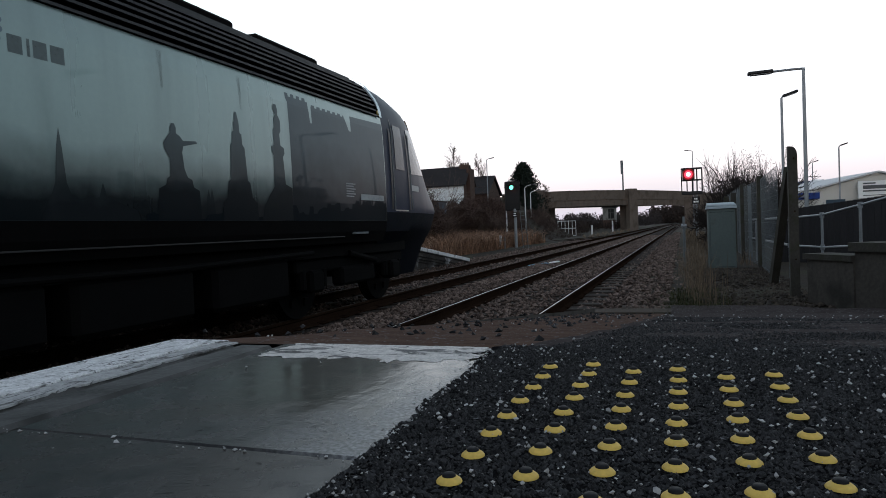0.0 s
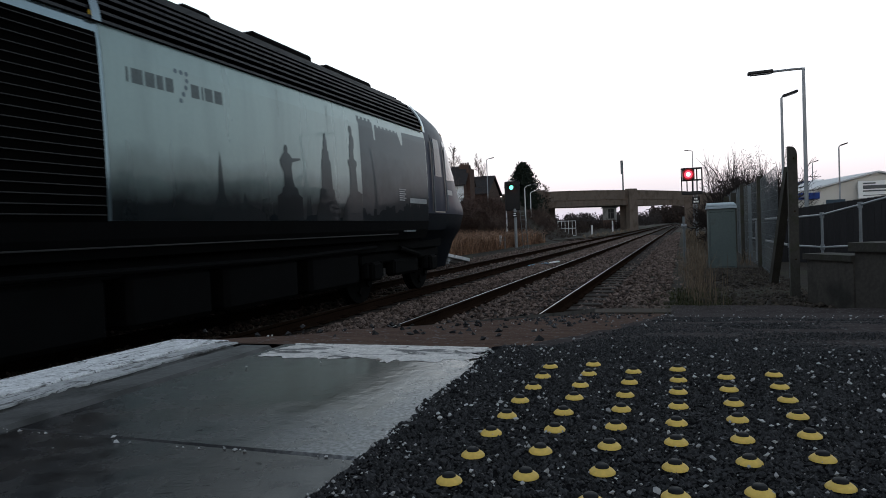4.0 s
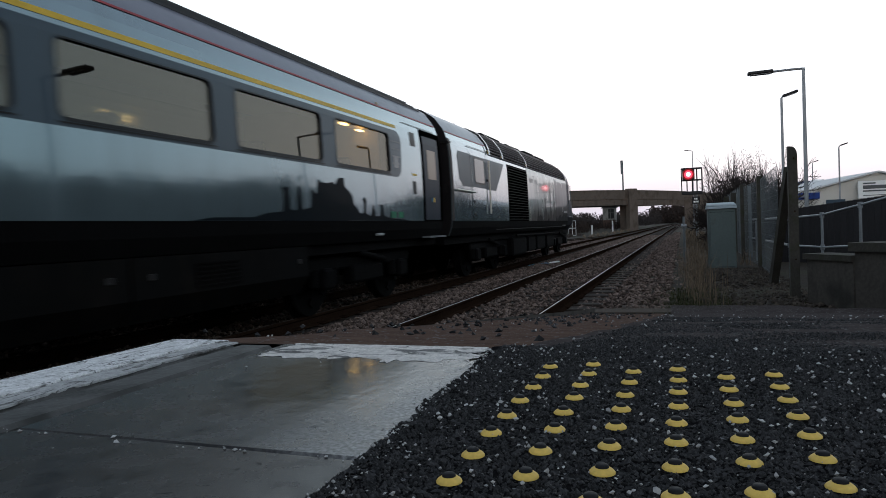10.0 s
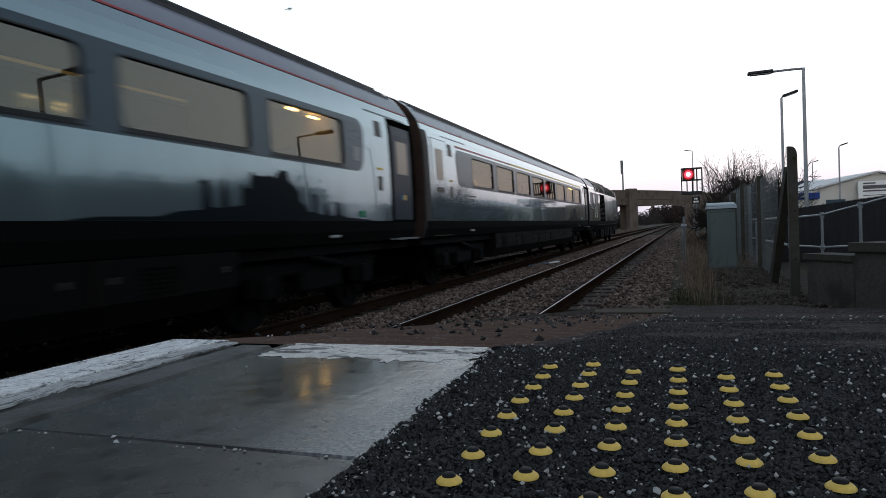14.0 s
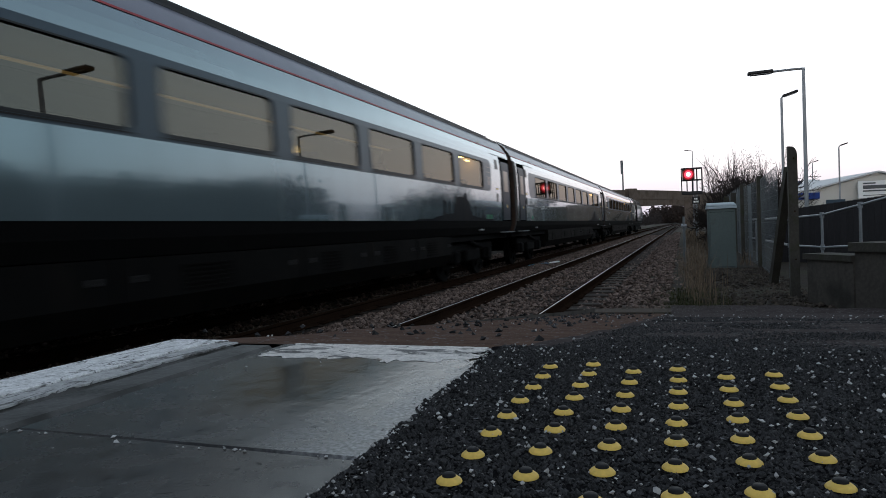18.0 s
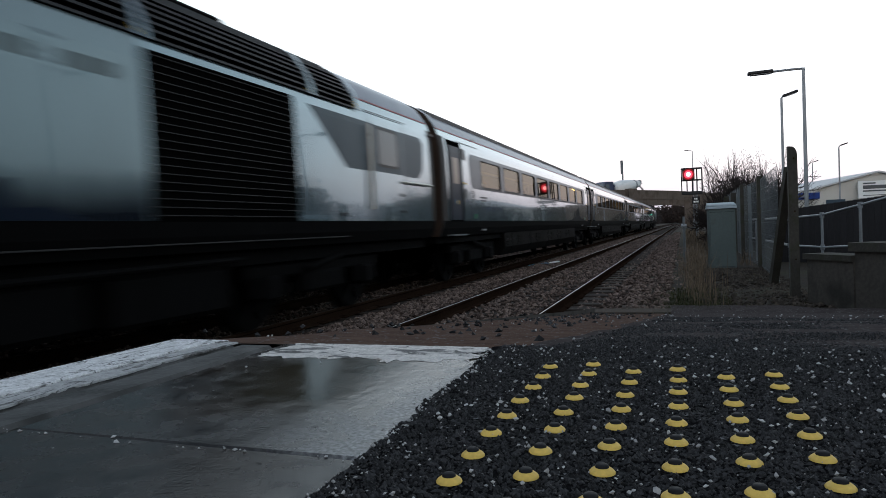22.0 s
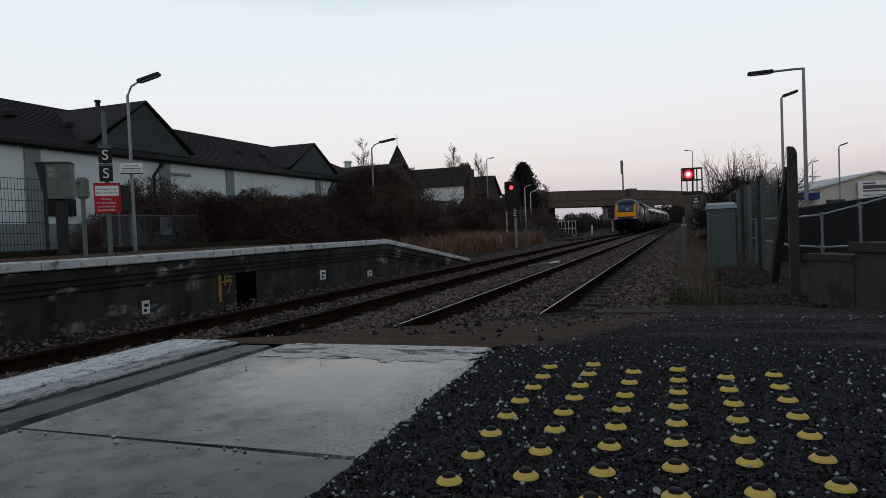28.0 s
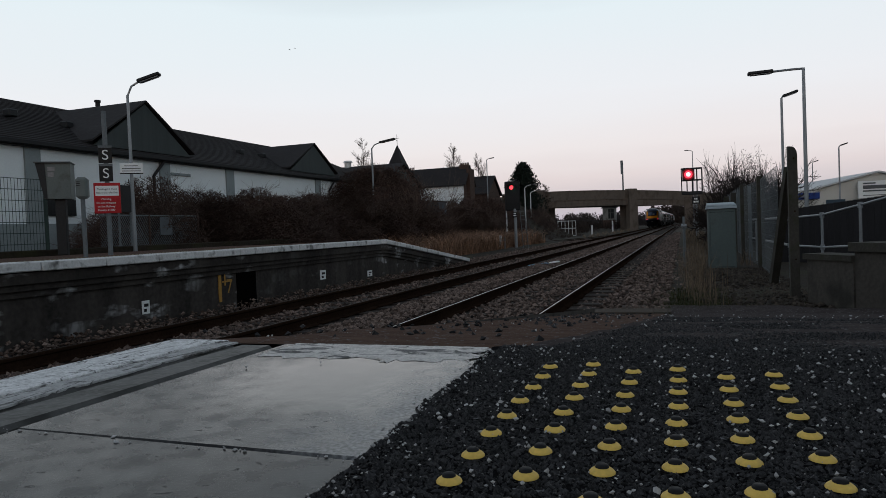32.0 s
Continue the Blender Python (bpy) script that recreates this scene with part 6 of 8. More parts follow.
for y, z, w2, h in ((7.8, 0.08, 0.075, 0.15), (12.97, 0.16, 0.12, 0.155), (15.3, 0.05, 0.13, 0.11)):
    pl = part("number_plate", Shape().box(-7.396, -7.385, y - w2, y + w2, z, z + h * 1.3, 0.003), M_SWHITE, fp, "small white plate")
    part("plate_bars", Shape().box(-7.385, -7.381, y - w2 * 0.6, y + w2 * 0.1, z + h * 0.2, z + h * 0.5).box(-7.385, -7.381, y - w2 * 0.5, y + w2 * 0.6, z + h * 0.7, z + h * 1.0), M_SBLACK, pl)
part("orange_post", Shape().box(-7.40, -7.378, 9.45, 9.52, 0.06, 0.68, 0.005), M_ORANGE, fp, "faded orange painted strip")
lettering("7", 0.34, M_ORANGE, fp, pose(-7.372, 9.72, 0.30) @ pose(0, 0, 0, 90, 0, 90), "painted_numeral")
part("paint_dab", Shape().box(-7.376, -7.370, 9.585, 9.62, 0.33, 0.52, 0.002).box(-7.376, -7.371, 9.53, 9.80, 0.385, 0.41, 0.001), M_ORANGE, fp, "smudged orange dab of paint")
# no hole is cut: a black block gives the opening's inner shade
part("drain_opening", Shape().box(-7.42, -7.378, 9.95, 10.5, -0.2, 0.56), M_VOID, fp, "black block standing for the shaded inside of a wall opening")


# ---- things on the far platform ----
def lamp_post(name, label, base, top, r, arm, head, group, material=None):
    """A column with an arm (dx, dy, dz) and a flat lantern."""
    mt = material or M_GALV
    t = thing(name, label, "street lamp", pose(*base), group)
    h = top - base[2]
    part("column", Shape().tube((0, 0, 0), (0, 0, h), r * 1.2, r * 0.8, n=10), mt, t, "galvanised steel column")
    if name != "platform_lamp":
        part("base_door", Shape().tube((0, 0, 0), (0, 0, min(1.1, h * 0.25)), r * 1.7, r * 1.7, n=10), mt, t)
    a = Vector(arm)
    part("arm", Shape().path([(0, 0, h - 0.02), tuple(a * 0.35 + Vector((0, 0, h + a.z * 0.3))), tuple(a + Vector((0, 0, h)))], r * 0.6, 6), mt, t)
    d = a.normalized()
    flat = Vector((d.x, d.y, d.z * 0.3)).normalized()
    c = a + Vector((0, 0, h)) + flat * head * 0.45
    s = Shape().box(-head / 2, head / 2, -head * 0.19, head * 0.19, -0.03, 0.05, 0.02)
    q = flat.to_track_quat("X", "Z").to_matrix().to_4x4()
    lo = part("lantern", s, M_DARKMETAL, t, "flat dark lantern")
    lo.matrix_basis = Matrix.Translation(c) @ q
    part("lens", Shape().box(-head * 0.4, head * 0.4, -head * 0.14, head * 0.14, -0.045, -0.028), M_LENS, lo)
    return t


lamp_post("platform_lamp", "grey platform lamp post with a flat dark lantern", (-12.3, 12.75, 0.9), 4.62, 0.038, (0.25, 0.12, 0.32), 0.55, "platform lamps")
lamp_post("platform_lamp", "grey platform lamp post with a flat lantern among bushes", (-15.0, 31.9, 0.3), 5.5, 0.05, (0.45, 0.1, 0.28), 0.85, "platform lamps")

bd = thing("warning_board", "white notice board fixed on the lamp post", "sign", pose(-12.2, 12.6, 2.62))
part("panel", Shape().box(-0.25, 0.25, -0.012, 0.012, -0.12, 0.12, 0.004), M_SWHITE, bd, "white panel")
part("lower_edge", Shape().box(-0.25, 0.25, -0.02, -0.012, -0.135, -0.11), M_SBLACK, bd)
for k in range(3):
    part("text_bar", Shape().box(-0.2 + 0.05 * (k == 0), 0.2 - 0.05 * (k == 0), -0.016, -0.012, 0.05 - k * 0.06, 0.064 - k * 0.06), M_SBLACK, bd)
bd.matrix_basis = pose(-12.17, 12.62, 2.875, 0, 0, 38)

sp = thing("stop_board_post", "grey post with two black S boards and red sign", "sign", pose(-9.2, 8.98, F_TOP - 0.02, 0, 0, 38))
part("post", Shape().tube((0, 0, 0), (0, 0, 2.45), 0.038, n=10), M_GALVD, sp)
for z0 in (1.565, 1.255):
    b1 = part("stop_board", Shape().box(-0.105, 0.105, -0.06, -0.04, z0, z0 + 0.30, 0.004), M_SBLACK, sp, "black board with a white S")
    lettering("S", 0.24, M_SWHITE, b1, pose(0, -0.064, z0 + 0.13, 90), "letter")
    part("header_strip", Shape().box(-0.105, 0.105, -0.064, -0.06, z0 + 0.258, z0 + 0.298), M_GALVD, b1)
rs2 = part("trespass_sign", Shape().box(-0.205, 0.205, -0.06, -0.045, 0.715, 1.23, 0.004), M_RED, sp, "red trespass warning sign")
part("white_panel", Shape().box(-0.18, 0.18, -0.064, -0.06, 1.01, 1.18), M_SWHITE, rs2)
lettering("Passengers must", 0.046, M_SBLACK, rs2, pose(0, -0.066, 1.125, 90))
lettering("not cross the line", 0.046, M_SBLACK, rs2, pose(0, -0.066, 1.065, 90))
for k, tx in enumerate(("Warning", "Do not trespass", "on the Railway", "Penalty £1000")):
    lettering(tx, 0.046, M_SWHITE, rs2, pose(-0.02, -0.064, 0.955 - 0.062 * k, 90))

hp = thing("help_point", "small grey help point box on a pole", "help point", pose(-8.15, 7.5, F_TOP - 0.02, 0, 0, 38))
part("pole", Shape().tube((0, 0, 0), (0, 0, 0.88), 0.03, n=10), M_GALVD, hp)
part("housing", Shape().box(-0.075, 0.085, -0.1, 0.08, 0.86, 1.17, 0.035), M_BOXGREY, hp, "grey rounded housing")
part("speaker_slots", Shape().box(-0.06, -0.01, -0.104, -0.1, 1.07, 1.08).box(-0.06, -0.01, -0.104, -0.1, 1.095, 1.105).box(-0.06, -0.01, -0.104, -0.1, 1.045, 1.055), M_SBLACK, hp)

nb = thing("notice_board", "dark back of a small notice board on two thin legs", "notice board", pose(-12.6, 12.78, 0.93))
part("panel", Shape().box(-0.03, 0.03, -0.24, 0.24, 0.93, 1.58, 0.012), M_DARKMETAL, nb, "dark plain panel")
for y in (-0.18, 0.18):
    part("leg", Shape().tube((0, y, 0), (0, y, 0.95), 0.025, n=8), M_GALVD, nb)

eq = thing("ticket_validator", "grey steel hooded equipment cabinet on a thick post", "cabinet", pose(-12.1, 10.6, 0.93, 0, 0, 38))
part("post", Shape().box(-0.10, 0.09, -0.1, 0.1, 0, 1.3, 0.01), M_DARKMETAL, eq, "thick dark post")
ebody = Shape().slab([(-0.40, -0.22, 1.88), (0.23, -0.22, 1.88), (0.23, -0.22, 1.15), (-0.26, -0.22, 1.15)], (0, 1, 0), 0.45)
part("hooded_case", ebody, M_BOXGREY, eq, "grey hooded metal case")
part("screen_recess", Shape().slab([(-0.395, -0.235, 1.87), (-0.225, -0.235, 1.87), (-0.20, -0.235, 1.16), (-0.258, -0.235, 1.16)], (0, 1, 0), 0.02), M_DARKMETAL, eq, "dark bevelled side")
part("hood_lip", Shape().box(-0.42, 0.25, -0.28, 0.25, 1.88, 1.905, 0.008), M_GALVD, eq, "thin projecting hood")
part("label", Shape().box(-0.18, -0.07, -0.224, -0.219, 1.60, 1.69).box(-0.18, -0.05, -0.224, -0.219, 1.72, 1.80), M_LENS, eq)


def mesh_fence(name, label, pts, h, step, material, post, z0):
    t = thing(name, label, "fence")
    for (xa, ya), (xb, yb) in zip(pts, pts[1:]):
        a, b = Vector((xa, ya, z0)), Vector((xb, yb, z0))
        ln = (b - a).length
        d = (b - a) / ln
        wires = Shape()
        for i in range(int(ln / step) + 1):
            p = a + d * step * i
            wires.tube(p, p + Vector((0, 0, h)), 0.006, n=3, caps=False)
        for k in range(8):
            z = h * k / 7
            wires.tube(a + Vector((0, 0, z)), b + Vector((0, 0, z)), 0.008, n=3, caps=False)
        part("mesh_panel", wires, material, t, "welded wire mesh panel", fix=False)
        for p in (a, b):
            part("post", Shape().box(p.x - 0.03, p.x + 0.03, p.y - 0.03, p.y + 0.03, z0 - 0.1, z0 + h + 0.04, 0.004), post, t)
    return t


mesh_fence("mesh_fence", "dark green welded mesh fence along the back of the platform", [(-12.9, 3.0), (-12.9, 5.9), (-12.9, 8.4), (-12.9, 10.9)], 1.6, 0.075, M_GREENMET, M_GREENMET, 0.95)
cl = thing("chain_link_fence", "rusty chain-link fence panel with a pale notice", "fence")
for ya, yb in ((12.6, 14.2), (14.2, 16.1)):
    s = Shape()
    for i in range(26):
        f = i / 25
        for sg in (0, 1):
            y0, y1 = ya + (yb - ya) * f, ya + (yb - ya) * (f + (0.32 if sg else -0.32))
            y1 = min(yb, max(ya, y1))
            s.tube((-13.2, y0, 1.0), (-13.2, y1, 1.0 + 0.8 * abs(y1 - y0) / (0.32 * (yb - ya))), 0.006, n=3, caps=False)
    s.tube((-13.2, ya, 1.82), (-13.2, yb, 1.82), 0.02, n=5)
    part("mesh_panel", s, M_GALVD, cl, "chain-link mesh", fix=False)
    part("post", Shape().tube((-13.2, yb, 0.9), (-13.2, yb, 1.85), 0.03), M_BRICK, cl, "rusty brown post")
part("notice", Shape().box(-13.17, -13.16, 14.55, 15.0, 1.3, 1.78), M_PALEVINYL, cl, "faded blue-grey notice")


# ---- plants ----
def twigs(seed, size, count, stems, up=0.7, thin=0.006, droop=0.0):
    """Bare branching growth: stems that fork and fork again, in one mesh."""
    r = random.Random(seed)
    s = Shape()

    def grow(p, d, ln, rad, level):
        steps = 3
        for k in range(steps):
            d = (d + Vector((r.gauss(0, 0.22), r.gauss(0, 0.22), r.gauss(0.02 - droop, 0.16)))).normalized()
            q = p + d * ln / steps
            s.tube(p, q, rad * (1 - 0.2 * k), rad * (0.8 - 0.2 * k), n=3 if level else 5, caps=False)
            p = q
            if level < 3 and len(s.f) < count:
                for _ in range(2 if level else 3):
                    e = (d + Vector((r.gauss(0, 0.6), r.gauss(0, 0.6), r.gauss(0.1, 0.4)))).normalized()
                    grow(p, e, ln * r.uniform(0.45, 0.75), rad * 0.55, level + 1)

    for _ in range(stems):
        p = Vector((r.gauss(0, size * 0.25), r.gauss(0, size * 0.25), -0.1))
        d = Vector((r.gauss(0, 0.55), r.gauss(0, 0.55), up)).normalized()
        grow(p, d, size * r.uniform(0.45, 0.8), thin * 2.6, 0)
    return s


def bush(name, seed, size, count, stems, label, thin=0.006, material=None, up=0.7, leaves=22000):
    t = thing(name, label, "bush")
    part("branchwork", twigs(seed, size, count, stems, up, thin), material or M_TWIG, t, fix=False)
    r, s = random.Random(seed + 500), Shape()
    for _ in range(leaves):
        a, q, f = r.uniform(0, 6.283), r.random() ** 0.6, r.random() ** 1.25
        rad = size * 0.80 * q * math.sqrt(max(0.05, 1 - f * f * 0.9)) * (1 + 0.25 * math.sin(3 * a + seed))
        c = Vector((rad * math.cos(a), rad * math.sin(a), size * 1.02 * f * (0.9 + 0.25 * math.sin(2 * a + 1))))
        u = Vector((r.gauss(0, 1), r.gauss(0, 1), r.gauss(0.3, 0.8))).normalized() * r.uniform(0.06, 0.17) * size * 0.6
        w2 = u.orthogonal().normalized() * 0.0052 * size
        s.add([c - w2, c + w2, c + u], [(0, 1, 2)])
    part("withered_leaves", s, M_THORN if material is M_THORN else M_DEADLEAF, t, "withered brown leaves and fine twigs", fix=False)
    return t


b0 = bush("bramble_bush", 31, 1.7, 11000, 70, "dense leafless bramble thicket behind the platform", 0.007)
b0.matrix_basis = pose(-14.2, 15.2, 0.95)
tagged(b0, group="brambles behind the far platform")
r2 = random.Random(4)
for i in range(34):
    y = 14.6 + 0.64 * i
    k = r2.uniform(0.92, 1.12) * (0.98 + 0.012 * i) * (1.14 if 4 < i < 26 else 1) * (1.16 if 10 < i < 24 else 1)
    copy_thing(b0, pose(-14.2 - 0.02 * i + r2.uniform(-0.8, 0.6), y, 0.85 - 0.01 * i, 0, 0, r2.uniform(0, 360)) @ Matrix.Diagonal((k, k, k * r2.uniform(0.80, 1.05) * (0.80 - 0.004 * i), 1)))
b1 = bush("thicket", 33, 2.6, 11000, 80, "tall dark leafless thicket on the bank", 0.009)
b1.matrix_basis = pose(-15.7, 33.8, 0.1) @ Matrix.Scale(1.32, 4)
tagged(b1, group="thickets on the bank")
for x, y, k in ((-14.9, 31.2, 0.86), (-15.4, 32.2, 1.08), (-16.0, 35.0, 1.2), (-15.2, 35.2, 1.0), (-16.6, 34.6, 1.2), (-15.2, 33.4, 1.14), (-15.8, 36.4, 0.95), (-20.2, 56.5, 0.9), (-19.2, 55.2, 0.9), (-18.2, 56, 0.95), (-17.2, 55, 0.95), (-16.2, 56, 0.95), (-15.4, 55.4, 0.9), (-19.4, 44.6, 0.7), (-16.4, 52.5, 0.85), (-17.4, 39, 0.9), (-14.6, 38.6, 0.6), (-15.8, 39.4, 0.7), (-16.8, 41.5, 0.42), (-15.4, 42, 0.42), (-14.4, 44.5, 0.65), (-13.6, 47, 0.6), (-14.8, 50, 0.7), (-13.0, 53, 0.6), (-15, 56, 0.8), (-12.8, 62, 0.7), (-17, 46, 0.5), (-16.6, 49, 0.6)):
    copy_thing(b1, pose(x, y, 0.0, 0, 0, r2.uniform(0, 360)) @ Matrix.Scale(k, 4))
p0 = bush("leafless_shrub", 41, 2.4, 9000, 26, "pale leafless shrub before the white house wall", 0.009, material=M_PALETWIG, up=0.9, leaves=500)
p0.matrix_basis = pose(-19.9, 60.5, 1.4)
tagged(p0, group="pale shrubs by the white house")
for x, y, k in ((-18.9, 60.2, 1.0), (-17.9, 60.6, 1.0), (-17.1, 60.0, 0.9)):
    copy_thing(p0, pose(x, y, 1.3, 0, 0, r2.uniform(0, 360)) @ Matrix.Scale(k, 4))
h0 = bush("hawthorn", 37, 2.2, 20000, 40, "leafless thorny hawthorn over the fence", 0.024, material=M_THORN, up=0.5, leaves=1500)
h0.matrix_basis = pose(2.6, 28.8, 0.4) @ Matrix.Diagonal((0.75, 0.8, 1.05, 1))
tagged(h0, group="hawthorns behind the palisade")
for x, y, k in ((2.1, 30.4, 1.08), (2.35, 31.6, 1.28), (2.6, 33.0, 1.2), (2.3, 34.5, 1.25), (2.5, 37.5, 1.1), (2.5, 41, 1.05), (2.4, 45, 1.0)):
    copy_thing(h0, pose(x + 0.40, y, 0.35) @ Matrix.Diagonal((k * 0.8, k * 0.85, k * 1.10, 1)) @ pose(0, 0, 0, 0, 0, r2.uniform(0, 360)))


def bare_tree(seed, h, label, at, material):
    r = random.Random(seed)
    t = thing("bare_tree", label, "tree", pose(*at))
    tr, cr2 = Shape(), Shape()
    p = Vector((0, 0, 0))
    k = 7
    for i in range(k):
        q = p + Vector((r.gauss(0, 0.04), r.gauss(0, 0.04), 1)) * h / k
        tr.tube(p, q, 0.02 * h * (1 - i / k) + 0.012, 0.02 * h * (1 - (i + 1) / k) + 0.012, n=7, caps=False)
        if i > 1:
            for _ in range(7):
                d = Vector((r.gauss(0, 0.6), r.gauss(0, 0.6), 0.8)).normalized()
                a = p + (q - p) * r.random()
                ln = h * 0.30 * (1.1 - i / k)
                for j in range(4):
                    b = a + d * ln / 4
                    cr2.tube(a, b, 0.024 * (1 - j / 5), 0.016 * (1 - (j + 1) / 5), n=3, caps=False)
                    for _ in range(3):
                        e = (d + Vector((r.gauss(0, 0.5), r.gauss(0, 0.5), r.gauss(0.1, 0.4)))).normalized()
                        c = b + e * ln * 0.4
                        cr2.tube(b, c, 0.012, 0.007, n=3, caps=False)
                        for _ in range(3):
                            g2 = (e + Vector((r.gauss(0, 0.5), r.gauss(0, 0.5), r.gauss(0, 0.4)))).normalized()
                            cr2.tube(b + (c - b) * 0.6, c + g2 * ln * 0.22, 0.008, 0.005, n=3, caps=False)
                    a, d = b, (d + Vector((r.gauss(0, 0.15), r.gauss(0, 0.15), 0.15))).normalized()
        p = q
    part("trunk", tr, material, t, fix=False)
    part("crown", cr2, M_TWIG, t, fix=False)
    return t


bare_tree(51, 8.8, "slender leafless birch rising over the roofs", (-23.0, 69, 0.8), M_BARK)
bare_tree(52, 9.0, "leafless tree behind the chimney", (-23.6, 81, 0.8), M_BARK)
bare_tree(53, 9.4, "leafless tree behind the roof ridge", (-29.0, 60, 0.1), M_BARK)
bare_tree(54, 6.4, "leafless tree by the bridge", (-18.6, 98, 0.5), M_BARK)


def conifer(at, h, label):
    t = thing("evergreen_tree", label, "tree", pose(*at))
    r = random.Random(61)
    part("trunk", Shape().tube((0, 0, 0), (0, 0, h * 0.95), 0.22, 0.03, n=8), M_BARK, t)
    s = Shape()
    for i in range(12000):
        f = r.random() ** 0.8
        z = h * (0.12 + 0.88 * f)
        lob = 0.75 + 0.35 * noise.noise(Vector((z * 1.1, 0, 5))) + 0.25 * math.sin(i % 7)
        rad = h * 0.44 * (1.02 - f) ** 0.6 * lob * r.random() ** 0.4
        a = r.uniform(0, 6.283)
        c = Vector((rad * math.cos(a), rad * math.sin(a), z + r.gauss(0, 0.12)))
        u = Vector((r.gauss(0, 1), r.gauss(0, 1), r.gauss(0.4, 0.7))).normalized() * r.uniform(0.12, 0.34)
        w2 = u.orthogonal().normalized() * 0.075
        s.add([c - w2, c + w2, c + u], [(0, 1, 2)])
    part("crown", s, M_NEEDLE, t, "dark ragged evergreen crown", fix=False)
    return t


conifer((-16.7, 75, 0.0), 8.2, "dark ragged evergreen tree beside the line")


def blades(count, spot, tall, seed, lean=0.35, wide=0.006):
    r = random.Random(seed)
    s = Shape()
    for _ in range(count):
        x, y, z = spot(r)
        h = tall(r)
        a = r.uniform(0, 6.283)
        d = Vector((math.cos(a), math.sin(a), 0))
        w2 = Vector((-d.y, d.x, 0)) * wide * (1 + y / 30)
        b = Vector((x, y, z - 0.03))
        m = b + Vector((0, 0, h * 0.6)) + d * h * lean * 0.3 * r.random()
        e = b + Vector((0, 0, h * r.uniform(0.75, 1.0))) + d * h * lean * r.uniform(0.5, 1.6)
        s.add([b - w2, b + w2, m + w2 * 0.8, m - w2 * 0.8, e], [(0, 1, 2, 3), (3, 2, 4)])
    return s


def left_bank(r):
    y = r.uniform(23, 46)
    x = -9.3 - 5.5 * r.random() ** 1.1 + bend(y)
    if noise.noise(Vector((x * 0.55, y * 0.3, 4))) < -0.12 and r.random() < 0.8:
        y += 2.2
    return (x, y, ground_height(x, y))


def right_verge(r):
    y = 8.7 + 9 * r.random()
    x = r.gauss(0.22, 0.12) if y < 14 else r.uniform(-0.1, 0.5)
    return (x, y, 0.03)


solid("dry_bank_grass", blades(30000, left_bank, lambda r: 0.12 + 1.15 * r.random() ** 2.4, 71, 1.1, 0.006), M_DRYGRASS, "tall russet dry grass on the bank", "grass", "stuff", fix=False)
solid("dry_verge_grass", blades(560, right_verge, lambda r: r.uniform(0.2, 1.0) * r.random() ** 0.5, 72, 0.5, 0.0022), M_STRAW, "thin dry stalks beside the track", "grass", "stuff", fix=False)
solid("verge_grass", blades(4200, lambda r: (r.gauss(0.12, 0.28), 8.4 + 3.0 * r.random() ** 1.6, 0.03), lambda r: r.uniform(0.03, 0.12), 73, 0.6, 0.004), M_GRASS, "short green grass and moss at the foot of the ramp", "grass", "stuff", fix=False)
solid("far_verge_grass", blades(3600, lambda r: (lambda y: (0.2 + 1.3 * r.random() ** 1.4 + 0.35 * noise.noise(Vector((0, y * 0.5, 7))) + bend(y), y, 0.03))(17 + 53 * r.random() ** 1.3), lambda r: 0.06 + 0.42 * r.random() ** 2, 74, 0.4, 0.004), M_STRAW, "brown dry grass along the fence", "grass", "stuff", fix=False)


def litter(r):
    y = r.uniform(8.6, 16)
    return (r.uniform(0.2, 1.7), y, 0.04)


solid("leaf_litter", pebble_mesh(3400, litter, lambda r, p: 0.008 + 0.042 * r.random() ** 2, 75), M_LEAF, "dead leaves, chippings and twigs under the fence", "litter", "stuff", fix=False)
solid("grass_tuft_litter", pebble_mesh(500, lambda r: (r.uniform(-1.0, 0.4), r.uniform(9, 30), 0.0 + 0.03), lambda r, p: r.uniform(0.02, 0.05), 76), M_BALLAST, "spilt ballast on the verge", "ballast", "stuff", fix=False)

# ---- shop building behind the far platform ----
SX, EAVE, RIDGE = -16.9, 4.06, 6.2
sh = thing("retail_building", "long white shop building with a dark slate roof and cross gables", "building")
part("wall", Shape().box(SX - 9.4, SX, -12, 36, 0.6, EAVE - 0.15), M_WHITEWALL, sh, "white roughcast wall")
part("plinth", Shape().box(SX, SX + 0.04, -12, 36, 0.6, 1.75), M_PLINTH, sh, "grey plinth")
for y in (13.92, 19.0, 22.6, 29.5):
    part("pilaster", Shape().box(SX, SX + 0.06, y - 0.24, y + 0.24, 1.75, EAVE - 0.2), M_PLINTH, sh, "grey wall panel")
part("roof", Shape().sweep([(SX + 0.2, EAVE), (SX - 4.7, RIDGE), (SX - 9.9, EAVE), (SX - 9.9, EAVE - 0.12), (SX - 4.7, RIDGE - 0.12), (SX + 0.2, EAVE - 0.12)], -12.4, 36.4), M_SLATESHEET, sh, "dark slate roof")
part("gutter", Shape().box(SX + 0.14, SX + 0.28, -12.4, 36.4, EAVE - 0.16, EAVE - 0.02, 0.02), M_FASCIA, sh, "black gutter and fascia")
part("soffit", Shape().box(SX, SX + 0.16, -12.3, 36.3, EAVE - 0.2, EAVE - 0.15), M_FASCIA, sh)
